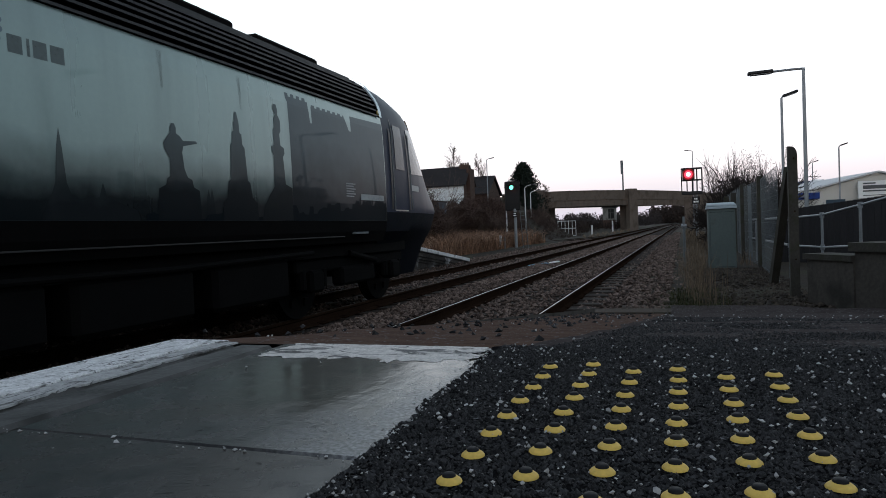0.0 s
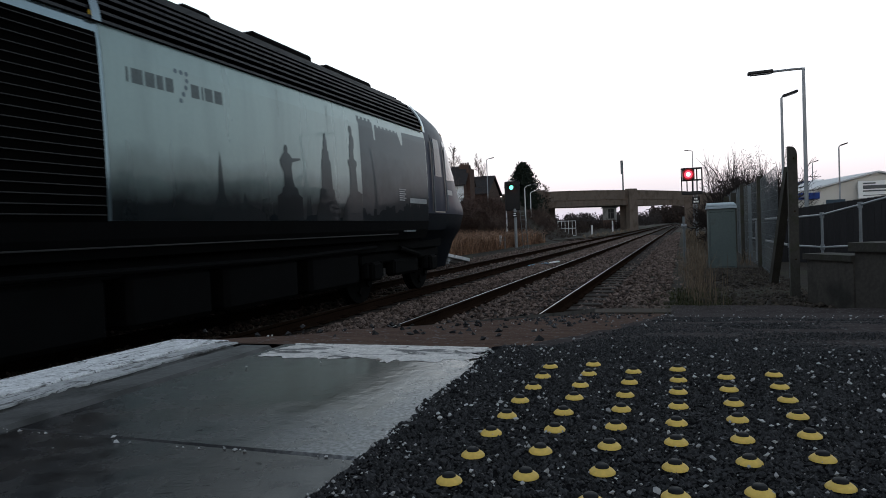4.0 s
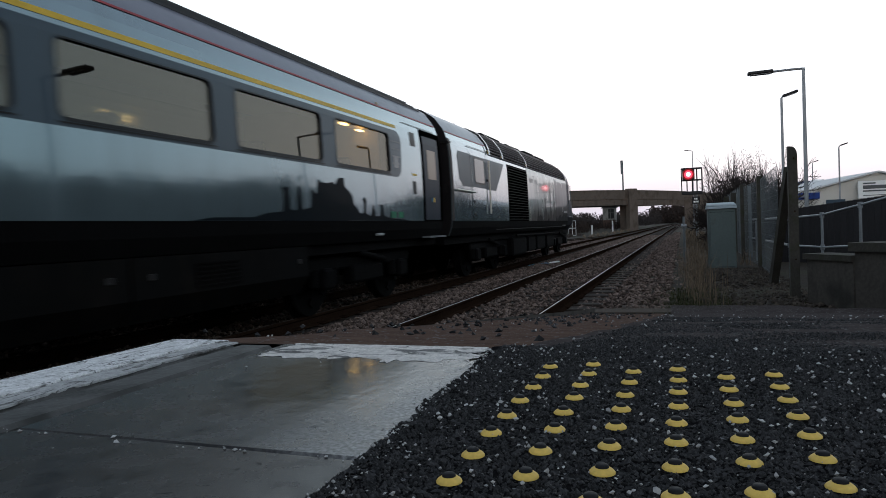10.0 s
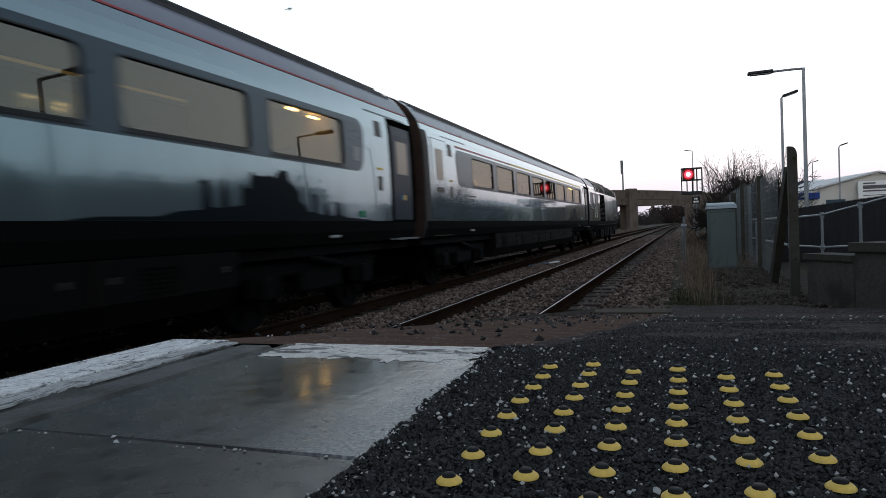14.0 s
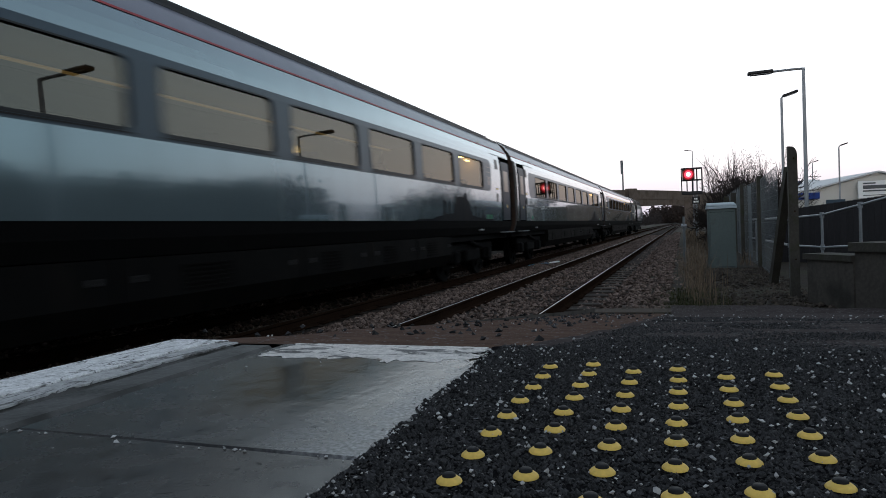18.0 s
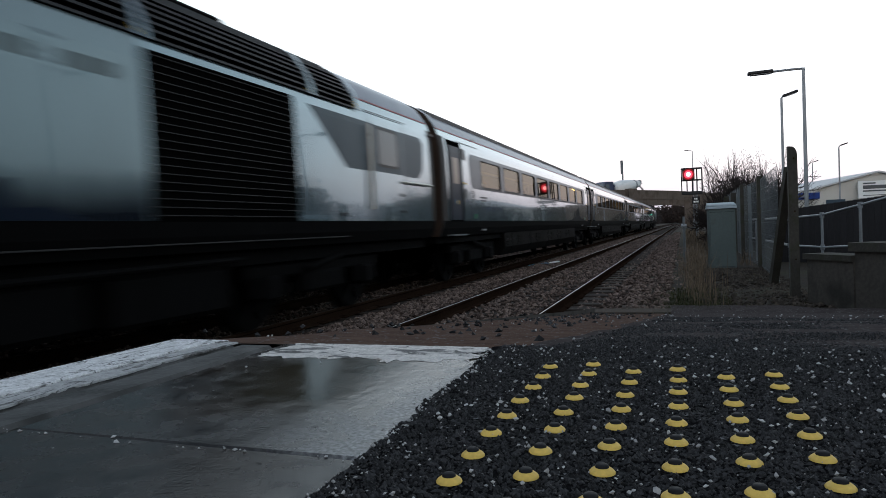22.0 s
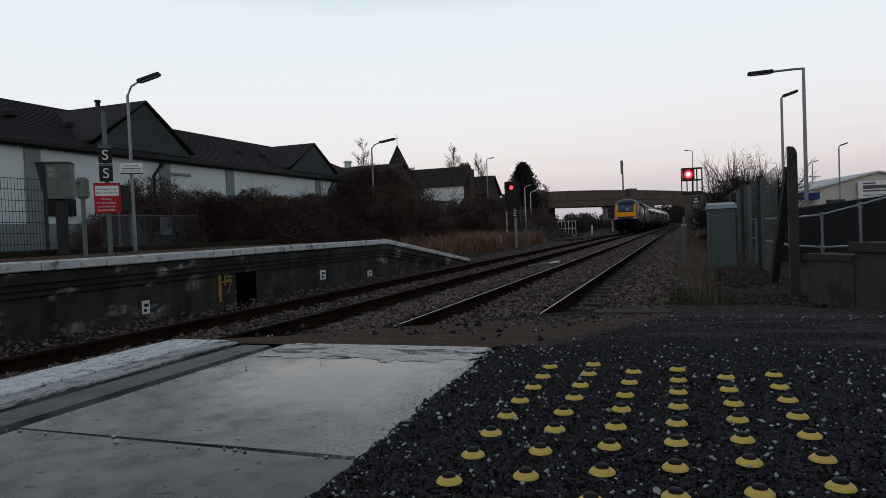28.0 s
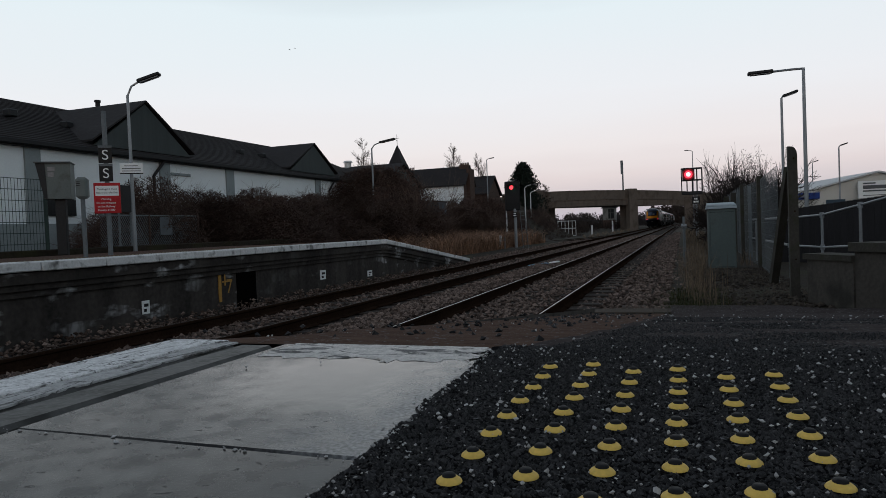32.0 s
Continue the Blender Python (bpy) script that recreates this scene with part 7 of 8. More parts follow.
for yc, ap in ((18.2, 5.75), (29.2, 5.52)):
    gsl = Shape()
    hw, lo = 2.15, EAVE + 0.25
    for sg in (1, -1):
        gsl.slab([(SX + 0.12, yc, ap + 0.06), (SX + 0.12, yc + sg * (hw + 0.15), lo - 0.05), (SX - 4.0, yc + sg * (hw + 0.15), lo - 0.05), (SX - 4.6, yc, ap + 0.06)], (0, 0, 1), 0.06)
    part("gable_roof", gsl, M_SLATESHEET, sh, "slate cross-gable roof")
    part("gable_wall", Shape().slab([(SX - 0.05, yc - hw, lo - 0.15), (SX - 0.05, yc + hw, lo - 0.15), (SX - 0.05, yc, ap)], (1, 0, 0), 0.1), M_GABLE, sh, "grey-green boarded gable")
for y in (18.9, 31.0):
    part("downpipe", Shape().path([(SX + 0.2, y, EAVE - 0.1), (SX + 0.1, y - 0.5, EAVE - 0.7), (SX + 0.1, y - 0.5, 1.0)], 0.05), M_FASCIA, sh, "black downpipe")
part("flue", Shape().tube((SX - 2.7, 18.9, 5.2), (SX - 2.7, 18.9, 6.2), 0.08, n=10).tube((SX - 2.7, 18.9, 6.2), (SX - 2.7, 18.9, 6.27), 0.11, n=10), M_FASCIA, sh, "black flue pipe")
for y, zz in ((14.83, 5.02), (16.79, 4.92), (25.94, 4.92), (27.6, 4.9)):
    part("roof_vent", Shape().box(SX - 2.0, SX - 1.7, y - 0.15, y + 0.15, zz, zz + 0.22, 0.03), M_DARKMETAL, sh, "small roof vent")
part("wall_vent", Shape().box(SX + 0.01, SX + 0.05, 19.3, 20.3, 3.44, 3.54, 0.01), M_PLINTH, sh, "long grey wall vent")
part("wall_window", Shape().box(SX + 0.005, SX + 0.06, 14.2, 15.25, 1.98, 2.45), M_SBLACK, sh, "dark window")
# slate courses showing on the roof slope
for i in range(26):
    f0 = i / 26
    x, z = SX + 0.2 - 4.9 * f0, EAVE + (RIDGE - EAVE) * f0
    part("slate_course", Shape().box(x - 0.2, x, -12.4, 36.4, z, z + 0.022), M_SLATE, sh, "overlapping slate course")


def house(name, label, x0, x1, y0, y1, z0, eave, ridge, wallm, roofm, along="y"):
    t = thing(name, label, "house")
    part("wall", Shape().box(x0, x1, y0, y1, z0, eave), wallm, t)
    if along == "y":
        xm = (x0 + x1) / 2
        pr = [(x1 + 0.3, eave), (xm, ridge), (x0 - 0.3, eave), (x0 - 0.3, eave - 0.1), (xm, ridge - 0.15), (x1 + 0.3, eave - 0.1)]
        part("roof", Shape().sweep(pr, y0 - 0.3, y1 + 0.3), roofm, t, "dark slate roof")
        for ye in (y0, y1):
            part("gable", Shape().slab([(x0, ye, eave - 0.1), (x1, ye, eave - 0.1), (xm, ye, ridge - 0.2)], (0, 1, 0), 0.05), wallm, t)
    else:
        ym = (y0 + y1) / 2
        s = Shape()
        for sg, ye in ((-1, y0 - 0.3), (1, y1 + 0.3)):
            s.slab([(x0 - 0.3, ye, eave), (x1 + 0.3, ye, eave), (x1 + 0.3, ym, ridge), (x0 - 0.3, ym, ridge)], (0, 0, 1), 0.12)
        part("roof", s, roofm, t, "dark slate roof")
        for xe in (x0, x1):
            part("gable", Shape().slab([(xe, y0, eave - 0.1), (xe, y1, eave - 0.1), (xe, ym, ridge - 0.1)], (1, 0, 0), 0.05), wallm, t)
    return t


h1 = house("long_house", "low white house with a long dark slate roof behind the bushes", -31, -20.9, 66, 69.4, 0.5, 5.6, 7.6, M_WHITEWALL, M_SLATESHEET, "x")
part("chimney", Shape().box(-21.75, -20.75, 67.4, 68.3, 0.5, 7.85, 0.03), M_BRICK, h1, "brick chimney stack")
for k in range(4):
    part("chimney_pot", Shape().tube((-21.64 + k * 0.25, 67.85, 7.85), (-21.64 + k * 0.25, 67.85, 8.10), 0.10, n=8), M_BRICK, h1)
for k in range(7):
    part("ridge_pot", Shape().tube((-28.15 + k * 0.2, 67.7, 7.5), (-28.15 + k * 0.2, 67.7, 7.98), 0.075, n=6), M_BRICK, h1)
part("chimney_breast", Shape().box(-20.82, -20.45, 66.9, 68.5, 0.5, 7.4, 0.03), M_BRICK, h1, "brown brick chimney breast")
part("end_wall", Shape().slab([(-20.89, 66, 0.5), (-20.89, 69.4, 0.5), (-20.89, 69.4, 5.55), (-20.89, 67.7, 7.4), (-20.89, 66, 5.55)], (1, 0, 0), 0.06), M_BRICK, h1, "brown brick end wall")
house("gabled_house", "dark gabled house with a pale skewed roof edge", -25.5, -21.8, 78, 84, 0.5, 5.2, 7.5, M_BRICK, M_SLATESHEET, "x")
h3 = house("dark_outbuilding", "low building with a plain dark roof beyond the shop", -27.5, -20.6, 45, 53, 0.5, 4.6, 6.4, M_GABLE, M_SLATESHEET, "x")
part("ridge_ventilator", Shape().tube((-25.2, 49, 6.3), (-25.2, 49, 6.85), 0.28, n=12).tube((-25.2, 49, 6.85), (-25.2, 49, 7.0), 0.4, 0.3, n=12), M_COPE, h3, "pale round ventilator")
hd = thing("garden_shed", "dark blue-grey shed on the bank", "shed", pose(-18.72, 50.0, 0.1))
part("wall", Shape().box(-1.08, 1.08, -1, 1, 0, 3.22), M_BAND, hd)
part("roof", Shape().box(-1.2, 1.2, -1.1, 1.1, 3.22, 3.32, 0.02), M_FASCIA, hd)
spire = thing("church_spire", "dark slate spire with a weathervane", "church", pose(-34.0, 80, 0))
part("tower", Shape().box(-1.1, 1.1, -1.1, 1.1, 0, 8.8), M_BRICK, spire)
part("spire_roof", Shape().add([(-1.35, -1.35, 8.6), (1.35, -1.35, 8.6), (1.35, 1.35, 8.6), (-1.35, 1.35, 8.6), (0, 0, 12.3)], [(0, 1, 4), (1, 2, 4), (2, 3, 4), (3, 0, 4), (0, 3, 2, 1)]), M_SLATESHEET, spire, "pointed slate roof")
part("weathervane", Shape().tube((0, 0, 12.2), (0, 0, 13.6), 0.03, n=5).tube((-0.3, 0, 13.1), (0.3, 0, 13.1), 0.025, n=5).tube((0, -0.3, 12.8), (0, 0.3, 12.8), 0.025, n=5), M_DARKMETAL, spire)

# ---- signals ----
sg1 = thing("searchlight_signal", "tall railway colour-light signal on a pale post with a ladder", "railway signal", pose(-9.08, 38.4, -0.15))
part("post", Shape().tube((0, 0, 0), (0, 0, 2.35), 0.085, n=12), M_GALV, sg1, "pale grey tubular post")
part("ladder", Shape().tube((0.35, 0.3, 0), (0.22, 0.25, 2.4), 0.02, n=5).tube((0.65, 0.3, 0), (0.5, 0.25, 2.4), 0.02, n=5), M_GALVD, sg1)
for k in range(9):
    part("rung", Shape().tube((0.35 - 0.013 * k, 0.3, 0.2 + 0.25 * k), (0.64 - 0.014 * k, 0.3, 0.2 + 0.25 * k), 0.012, n=5), M_GALVD, sg1)
part("backboard", Shape().box(-0.58, 0.32, -0.04, 0.04, 2.25, 3.95, 0.05), M_SBLACK, sg1, "black backboard")
part("lamp_case", Shape().box(-0.36, 0.08, 0.04, 0.36, 3.2, 3.85, 0.06), M_SBLACK, sg1)
hood = Shape()
for k in range(9):
    a0, a1 = radians(-10 + 200 * k / 9), radians(-10 + 200 * (k + 1) / 9)
    hood.add([(-0.13 + 0.24 * math.cos(a), y, 3.58 + 0.24 * math.sin(a)) for y in (-0.04, -0.40) for a in (a0, a1)], [(0, 1, 3, 2)])
part("hood", hood, M_SBLACK, sg1, "black lamp hood", fix=False)
DISC_AT = (-0.13, -0.17, 3.58)
COLOUR_DISC = part("colour_disc", Shape().tube((0, -0.012, 0), (0, 0.012, 0), 0.135, n=20), M_SBLACK, sg1, "swivelling colour disc with one green and one red lens")
COLOUR_DISC.matrix_basis = pose(*DISC_AT)
part("green_lens", Shape().tube((0, -0.02, 0), (0, -0.012, 0), 0.115, n=18), M_SIGGREEN, COLOUR_DISC, "glowing green lens")
part("red_lens", Shape().tube((0, 0.012, 0), (0, 0.02, 0), 0.115, n=18), M_SIGRED_SOFT, COLOUR_DISC, "glowing red lens")
pb = part("number_plate", Shape().box(-0.12, 0.12, -0.12, -0.1, 1.85, 2.15), M_SBLACK, sg1, "black plate with plain white bars")
part("plate_bars", Shape().box(-0.07, 0.07, -0.125, -0.12, 2.05, 2.1).box(-0.09, 0.09, -0.125, -0.12, 1.93, 1.98), M_SWHITE, pb)

mk = thing("marker_post", "short white-topped marker post beside the line", "post", pose(-9.5, 36.4, -0.1))
part("upright", Shape().box(-0.06, 0.06, -0.06, 0.06, 0, 0.82, 0.01), M_COPE, mk)
part("side_leg", Shape().box(0.22, 0.28, -0.03, 0.03, 0, 0.7), M_GALVD, mk)
part("crossbar", Shape().box(0.05, 0.25, -0.02, 0.02, 0.5, 0.56), M_GALVD, mk)

sg2 = thing("platform_signal", "red railway signal in a caged maintenance platform on a grey post", "railway signal", pose(0.98, 50, 0.0))
part("post", Shape().tube((0.03, 0, -0.1), (0.03, 0, 2.95), 0.09, n=12), M_GALV, sg2, "grey tubular post")
part("cage_floor", Shape().box(-0.92, 0.45, -0.4, 0.4, 2.9, 3.12, 0.02), M_DARKMETAL, sg2)
for x in (-0.9, -0.55, -0.2, 0.1, 0.43):
    for y in (-0.38, 0.38):
        part("cage_bar", Shape().box(x - 0.035, x + 0.035, y - 0.03, y + 0.03, 3.1, 4.72), M_DARKMETAL, sg2)
for z in (3.9, 4.7):
    for y in (-0.38, 0.38):
        part("cage_rail", Shape().box(-0.9, 0.45, y - 0.03, y + 0.03, z - 0.035, z + 0.035), M_DARKMETAL, sg2)
part("signal_head", Shape().box(-0.85, -0.05, -0.62, -0.42, 3.85, 4.72, 0.06), M_SBLACK, sg2, "black signal head")
# the lamp's glare is built in: an oversized red lens and a red-painted ring
part("red_lens", Shape().tube((-0.45, -0.66, 4.27), (-0.45, -0.62, 4.27), 0.27, n=22), M_SIGRED, sg2, "glowing red signal lens, widened to take in its halo")
part("lens_core", Shape().tube((-0.45, -0.67, 4.27), (-0.45, -0.655, 4.27), 0.15, n=18), M_SIGCORE, sg2, "dazzling centre of the lens")
part("lens_ring", Shape().tube((-0.45, -0.64, 4.27), (-0.45, -0.60, 4.27), 0.39, n=22), M_RED, sg2)
np2 = part("number_plate", Shape().box(-0.26, 0.26, -0.13, -0.11, 2.25, 2.75), M_SBLACK, sg2, "black plate with plain white bars")
part("plate_bars", Shape().box(-0.1, 0.1, -0.135, -0.13, 2.54, 2.66).box(-0.18, 0.18, -0.135, -0.13, 2.34, 2.46), M_SWHITE, np2)
sg3 = thing("distant_signal", "far green railway signal beyond the bridge", "railway signal", pose(1.6, 210, 0))
part("post", Shape().tube((0, 0, 0), (0, 0, 3.2), 0.1), M_GALVD, sg3)
part("head", Shape().box(-0.4, 0.4, -0.1, 0.1, 2.8, 4.4, 0.05), M_SBLACK, sg3)
part("green_lens", Shape().tube((0, -0.14, 3.5), (0, -0.1, 3.5), 0.26, n=16), M_SIGGREEN, sg3, "glowing green lens")

# ---- the road bridge, on the skew ----
BL, BR = Vector((-19.9, 106, 0)), Vector((0.2, 127.2, 0))
bd_dir = (BR - BL).normalized()
bd_nrm = Vector((-bd_dir.y, bd_dir.x, 0))
br = thing("road_bridge", "brown concrete road bridge on a skew with a central pier", "bridge")


def skew_box(s, a, b, d0, d1, z0, z1):
    """A block from a to b metres along the bridge and d0 to d1 behind its face."""
    c = [BL + bd_dir * u + bd_nrm * d for d in (d0, d1) for u in (a, b)]
    vs = [(p.x, p.y, z) for z in (z0, z1) for p in c]
    return s.add(vs, [(0, 2, 3, 1), (4, 5, 7, 6), (0, 1, 5, 4), (1, 3, 7, 5), (3, 2, 6, 7), (2, 0, 4, 6)])


LB = (BR - BL).length


def cambered(s, a, b, d0, d1, z0, z1, steps=16):
    """The same block, humped along the bridge as its road is."""
    us = [a + (b - a) * k / steps for k in range(steps + 1)]
    vs = []
    for u in us:
        for d, z in ((d0, z0), (d1, z0), (d1, z1), (d0, z1)):
            p = BL + bd_dir * u + bd_nrm * d
            vs.append((p.x, p.y, z - 0.0011 * (u - 12) ** 2))
    fs = [(4 * k + i, 4 * k + (i + 1) % 4, 4 * k + 4 + (i + 1) % 4, 4 * k + 4 + i) for k in range(steps) for i in range(4)]
    return s.add(vs, fs + [(3, 2, 1, 0), tuple(4 * steps + i for i in range(4))])


part("deck", skew_box(Shape(), -1, LB + 1, 0.25, 9, 4.15, 5.30), M_BRIDGE, br, "concrete deck")
part("edge_beam", cambered(Shape(), -1, LB + 1, 0, 0.5, 4.12, 5.12), M_BRIDGE, br, "concrete edge beam")
part("string_course", cambered(Shape(), -1, LB + 1, -0.10, 0.3, 5.122, 5.24), M_BRIDGE, br, "projecting concrete ledge")
part("parapet", cambered(Shape(), -8, LB + 12, 0.05, 0.4, 5.242, 6.57), M_BRIDGE, br, "solid parapet")
part("parapet_coping", cambered(Shape(), -8, LB + 12, 0.0, 0.45, 6.572, 6.69), M_BRIDGE, br, "concrete coping")
part("far_parapet", cambered(Shape(), -8, LB + 12, 8.6, 9, 5.3, 6.5), M_BRIDGE, br)
pu = 17.57
part("pier", skew_box(Shape(), pu - 0.87, pu + 0.87, -0.35, 0.6, -0.5, 6.88), M_BRIDGE, br, "square concrete pilaster")
part("pier_wall", Shape().box(-9.9, -7.35, 119.6, 127, -0.5, 4.3), M_BRIDGE, br, "concrete pier wall")
part("road_surface", skew_box(Shape(), -62, LB + 60, 0.5, 8.5, 5.302, 5.36), M_TARD, br, "worn road surface")
for ea, eb, cant in ((-62, -2.3, 0.0), (LB + 1.1, LB + 60, 1.055)):
    # the end towards the line lies square to the tracks
    em, rim = Shape(), ((-4.0, -0.2), (0.5, 5.298), (8.5, 5.298), (13.0, -0.2))
    em.add([tuple(BL + bd_dir * (u + (cant * max(0, dd) if u > 0 and u < LB + 2 else 0)) + bd_nrm * dd + Vector((0, 0, zz))) for u in (ea, eb) for dd, zz in rim],
           [(0, 1, 2, 3), (4, 7, 6, 5), (0, 4, 5, 1), (1, 5, 6, 2), (2, 6, 7, 3), (3, 7, 4, 0)])
    part("approach_bank", em, M_SOIL, br, "dark earth bank carrying the road")
part("abutment", Shape().box(0.6, 12, 127.6, 137, -0.5, 5.3), M_BRIDGE, br, "concrete abutment")
part("abutment", Shape().box(-34, -20.4, 106.2, 116, -0.5, 5.3), M_BRIDGE, br, "concrete abutment")
part("abutment_pilaster", skew_box(Shape(), -2.2, -0.6, -0.4, 0.1, -0.5, 6.75), M_BRIDGE, br)
part("wing_wall", Shape().box(-21.2, -19.6, 92, 105, -0.3, 2.2), M_CONC, br, "pale broken wing wall")

sb = thing("signal_box", "small pale signal cabin beyond the bridge", "building", pose(-14.8, 152, 0))
part("wall", Shape().box(-1.3, 1.3, -2, 2, 0, 4.5, 0.03), M_CONC, sb, "pale weathered wall")
part("roof", Shape().sweep([(1.7, 4.5), (0, 5.6), (-1.7, 4.5)], -2.3, 2.3), M_SLATESHEET, sb, "dark pitched roof")
wdo = part("window", Shape().box(-0.1, 1.1, -2.03, -2.0, 2.2, 4.3), M_SBLACK, sb, "dark cabin window")
part("glazing_bar", Shape().box(0.33, 0.38, -2.045, -2.03, 2.2, 4.3).box(-0.1, 1.1, -2.045, -2.03, 3.4, 3.45), M_CONC, wdo)
part("lower_boarding", Shape().box(-1.32, 1.32, -2.04, -2.0, 0, 1.9), M_BRICK, sb, "brown boarded base")


def concrete_mixer():
    """A lorry with its base under the front bumper; y runs forwards."""
    v = thing("concrete_mixer", "dark blue concrete mixer lorry with a white drum crossing the bridge", "lorry")
    part("chassis", Shape().box(-0.5, 0.5, -9.6, -0.3, 0.75, 1.05, 0.03), M_DARKMETAL, v)
    cabm = Shape().slab([(-1.2, -0.05, 0.6), (-1.2, 0.0, 1.6), (-1.2, -0.22, 2.75), (-1.2, -0.5, 2.95), (-1.2, -2.05, 2.95), (-1.2, -2.1, 0.6)], (1, 0, 0), 2.4)
    co = part("cab", cabm, M_LORRY, v, "dark blue cab")
    part("windscreen", Shape().slab([(-1.05, -0.002, 1.72), (1.05, -0.002, 1.72), (1.0, -0.19, 2.62), (-1.0, -0.19, 2.62)], (0, 1, 0.2), 0.02), M_SCREEN, co, "dark windscreen")
    for sg in (1, -1):
        part("side_window", Shape().slab([(sg * 1.2, -0.35, 1.75), (sg * 1.2, -1.25, 1.75), (sg * 1.2, -1.25, 2.5), (sg * 1.2, -0.45, 2.5)], (sg, 0, 0), 0.012), M_SCREEN, co)
        part("mirror", Shape().box(sg * 1.38 - 0.06, sg * 1.38 + 0.06, -0.25, -0.1, 1.8, 2.35, 0.02), M_SBLACK, co)
    part("water_tank", Shape().box(-1.0, 1.0, -2.75, -2.3, 1.1, 2.5, 0.08), M_LORRY, v, "dark tank behind the cab")
    dr = Shape()
    prof = [(-2.85, 1.75, 0.55), (-3.3, 1.85, 1.0), (-4.6, 2.05, 1.18), (-5.8, 2.2, 1.18), (-7.4, 2.42, 0.92), (-8.7, 2.6, 0.62), (-9.1, 2.66, 0.55)]
    for (ya, za, ra), (yb, zb, rb) in zip(prof, prof[1:]):
        dr.tube((0, ya, za), (0, yb, zb), ra, rb, n=24, caps=False)
    dr.tube((0, -2.84, 1.75), (0, -2.86, 1.75), 0.55, n=24)
    do = part("drum", dr, M_SWHITE, v, "white tilted mixing drum", smooth=True)
    part("drum_ring", Shape().tube((0, -7.75, 2.47), (0, -7.95, 2.50), 0.90, 0.87, n=24), M_GALVD, do, "steel roller ring")
    part("hopper", Shape().slab([(-0.5, -8.8, 3.15), (0.5, -8.8, 3.15), (0.25, -9.3, 2.5), (-0.25, -9.3, 2.5)], (0, -0.6, 0.3), 0.5), M_GALVD, v, "grey filling hopper")
    part("chute", Shape().slab([(-0.2, -9.2, 2.2), (0.2, -9.2, 2.2), (0.2, -10.0, 1.5), (-0.2, -10.0, 1.5)], (0, 0, 1), 0.06), M_GALVD, v, "steel discharge chute")
    for y in (-1.3, -3.0, -7.2, -8.5):
        for sg in (1, -1):
            wo = part("wheel", Shape().tube((sg * 0.85, y, 0.5), (sg * 1.18, y, 0.5), 0.5, n=20), M_VOID, v, "black tyre")
            part("rim", Shape().tube((sg * 1.17, y, 0.5), (sg * 1.19, y, 0.5), 0.26, n=14), M_GALV, wo)
    return v


M_LORRY = mat("dark_blue_lorry_paint", (0.012, 0.018, 0.07), 0.35, var=0.15, spec=0.4, coat=0.3)
MIXER = concrete_mixer()


def far_trees(seed, count, spot, fine, label, material=None):
    """Bare woods or scrub: limbs that fan out, hung with many small clumps of twigs; fine: clumps a tree."""
    r = random.Random(seed)
    s = Shape()
    for _ in range(count):
        x, y, z, h = spot(r)
        lean = r.uniform(0.75, 1.25)
        for _ in range(fine):
            a, f, q = r.uniform(0, 6.28), r.random() ** 0.75, r.random() ** 0.6
            wide = h * 0.46 * lean * math.sqrt(max(0.04, 1 - (f * 1.15 - 0.35) ** 2))
            c = Vector((x + wide * q * math.cos(a), y + wide * q * math.sin(a), z + h * f * (0.82 + 0.18 * math.sin(2.3 * a + x))))
            u = Vector((r.gauss(0, 1), r.gauss(0, 0.6), r.gauss(0.5, 0.8))).normalized() * h * r.uniform(0.05, 0.12)
            w2 = u.orthogonal().normalized() * h * 0.034
            s.add([c - u, c + w2, c + u, c - w2], [(0, 1, 2, 3)])
    return solid("far_woods", s, material or M_FARWOOD, label, "trees", "stuff", fix=False)


far_trees(81, 260, lambda r: (lambda y: (r.uniform(-90, -9), y, 0, (1.0 + 0.0188 * y) * r.uniform(0.55, 1.0)))(r.uniform(160, 330)), 110, "distant dark bare woods beyond the bridge")
far_trees(82, 160, lambda r: (r.uniform(5, 80), r.uniform(140, 330), 0, r.uniform(3, 6.5)), 70, "distant dark bare woods across the road")
far_trees(83, 90, lambda r: (r.uniform(-16, 12), r.uniform(380, 450), 0, r.uniform(8, 11.5)), 80, "distant trees closing the line", M_SCRUB)
far_trees(84, 130, lambda r: (r.uniform(-27, -11.5), r.uniform(80, 102), 0, r.uniform(0.7, 1.7)), 90, "dark scrub at the foot of the bridge", M_SCRUB)
far_trees(87, 150, lambda r: (lambda y: (r.uniform(-32, -10.4) + bend(y), y, 0, r.uniform(0.6, 2.0)))(r.uniform(118, 165)), 70, "brown winter scrub beyond the bridge", M_SCRUB)
far_trees(88, 90, lambda r: (lambda y: (r.uniform(-9.0, -8.0) + bend(y), y, -0.2, r.uniform(0.15, 0.5)))(r.uniform(60, 112)), 50, "low dry weeds beside the far track", M_STRAW)

mound = Shape()
mound.grid(lambda a, b: Vector((-15.5 + 5.6 * a, 52 + 26 * b, -0.2 + 3.9 * (1 - a) ** 1.1 * math.sin(math.pi * min(1, b * 1.1)) ** 0.6)), 14, 18)
solid("embankment", mound, M_SOIL, "dark soil mound beside the line", "embankment", "structure", smooth=True)
gt = thing("white_gate", "white barred access gate by the track", "gate", pose(-11.0, 69, -0.05))
for k in range(6):
    part("bar", Shape().box(-0.9 + 0.36 * k - 0.025, -0.9 + 0.36 * k + 0.025, -0.02, 0.02, 0, 1.65), M_COPE, gt)
for z in (0.1, 0.85, 1.6):
    part("rail", Shape().box(-0.92, 0.92, -0.02, 0.02, z - 0.03, z + 0.03), M_COPE, gt)
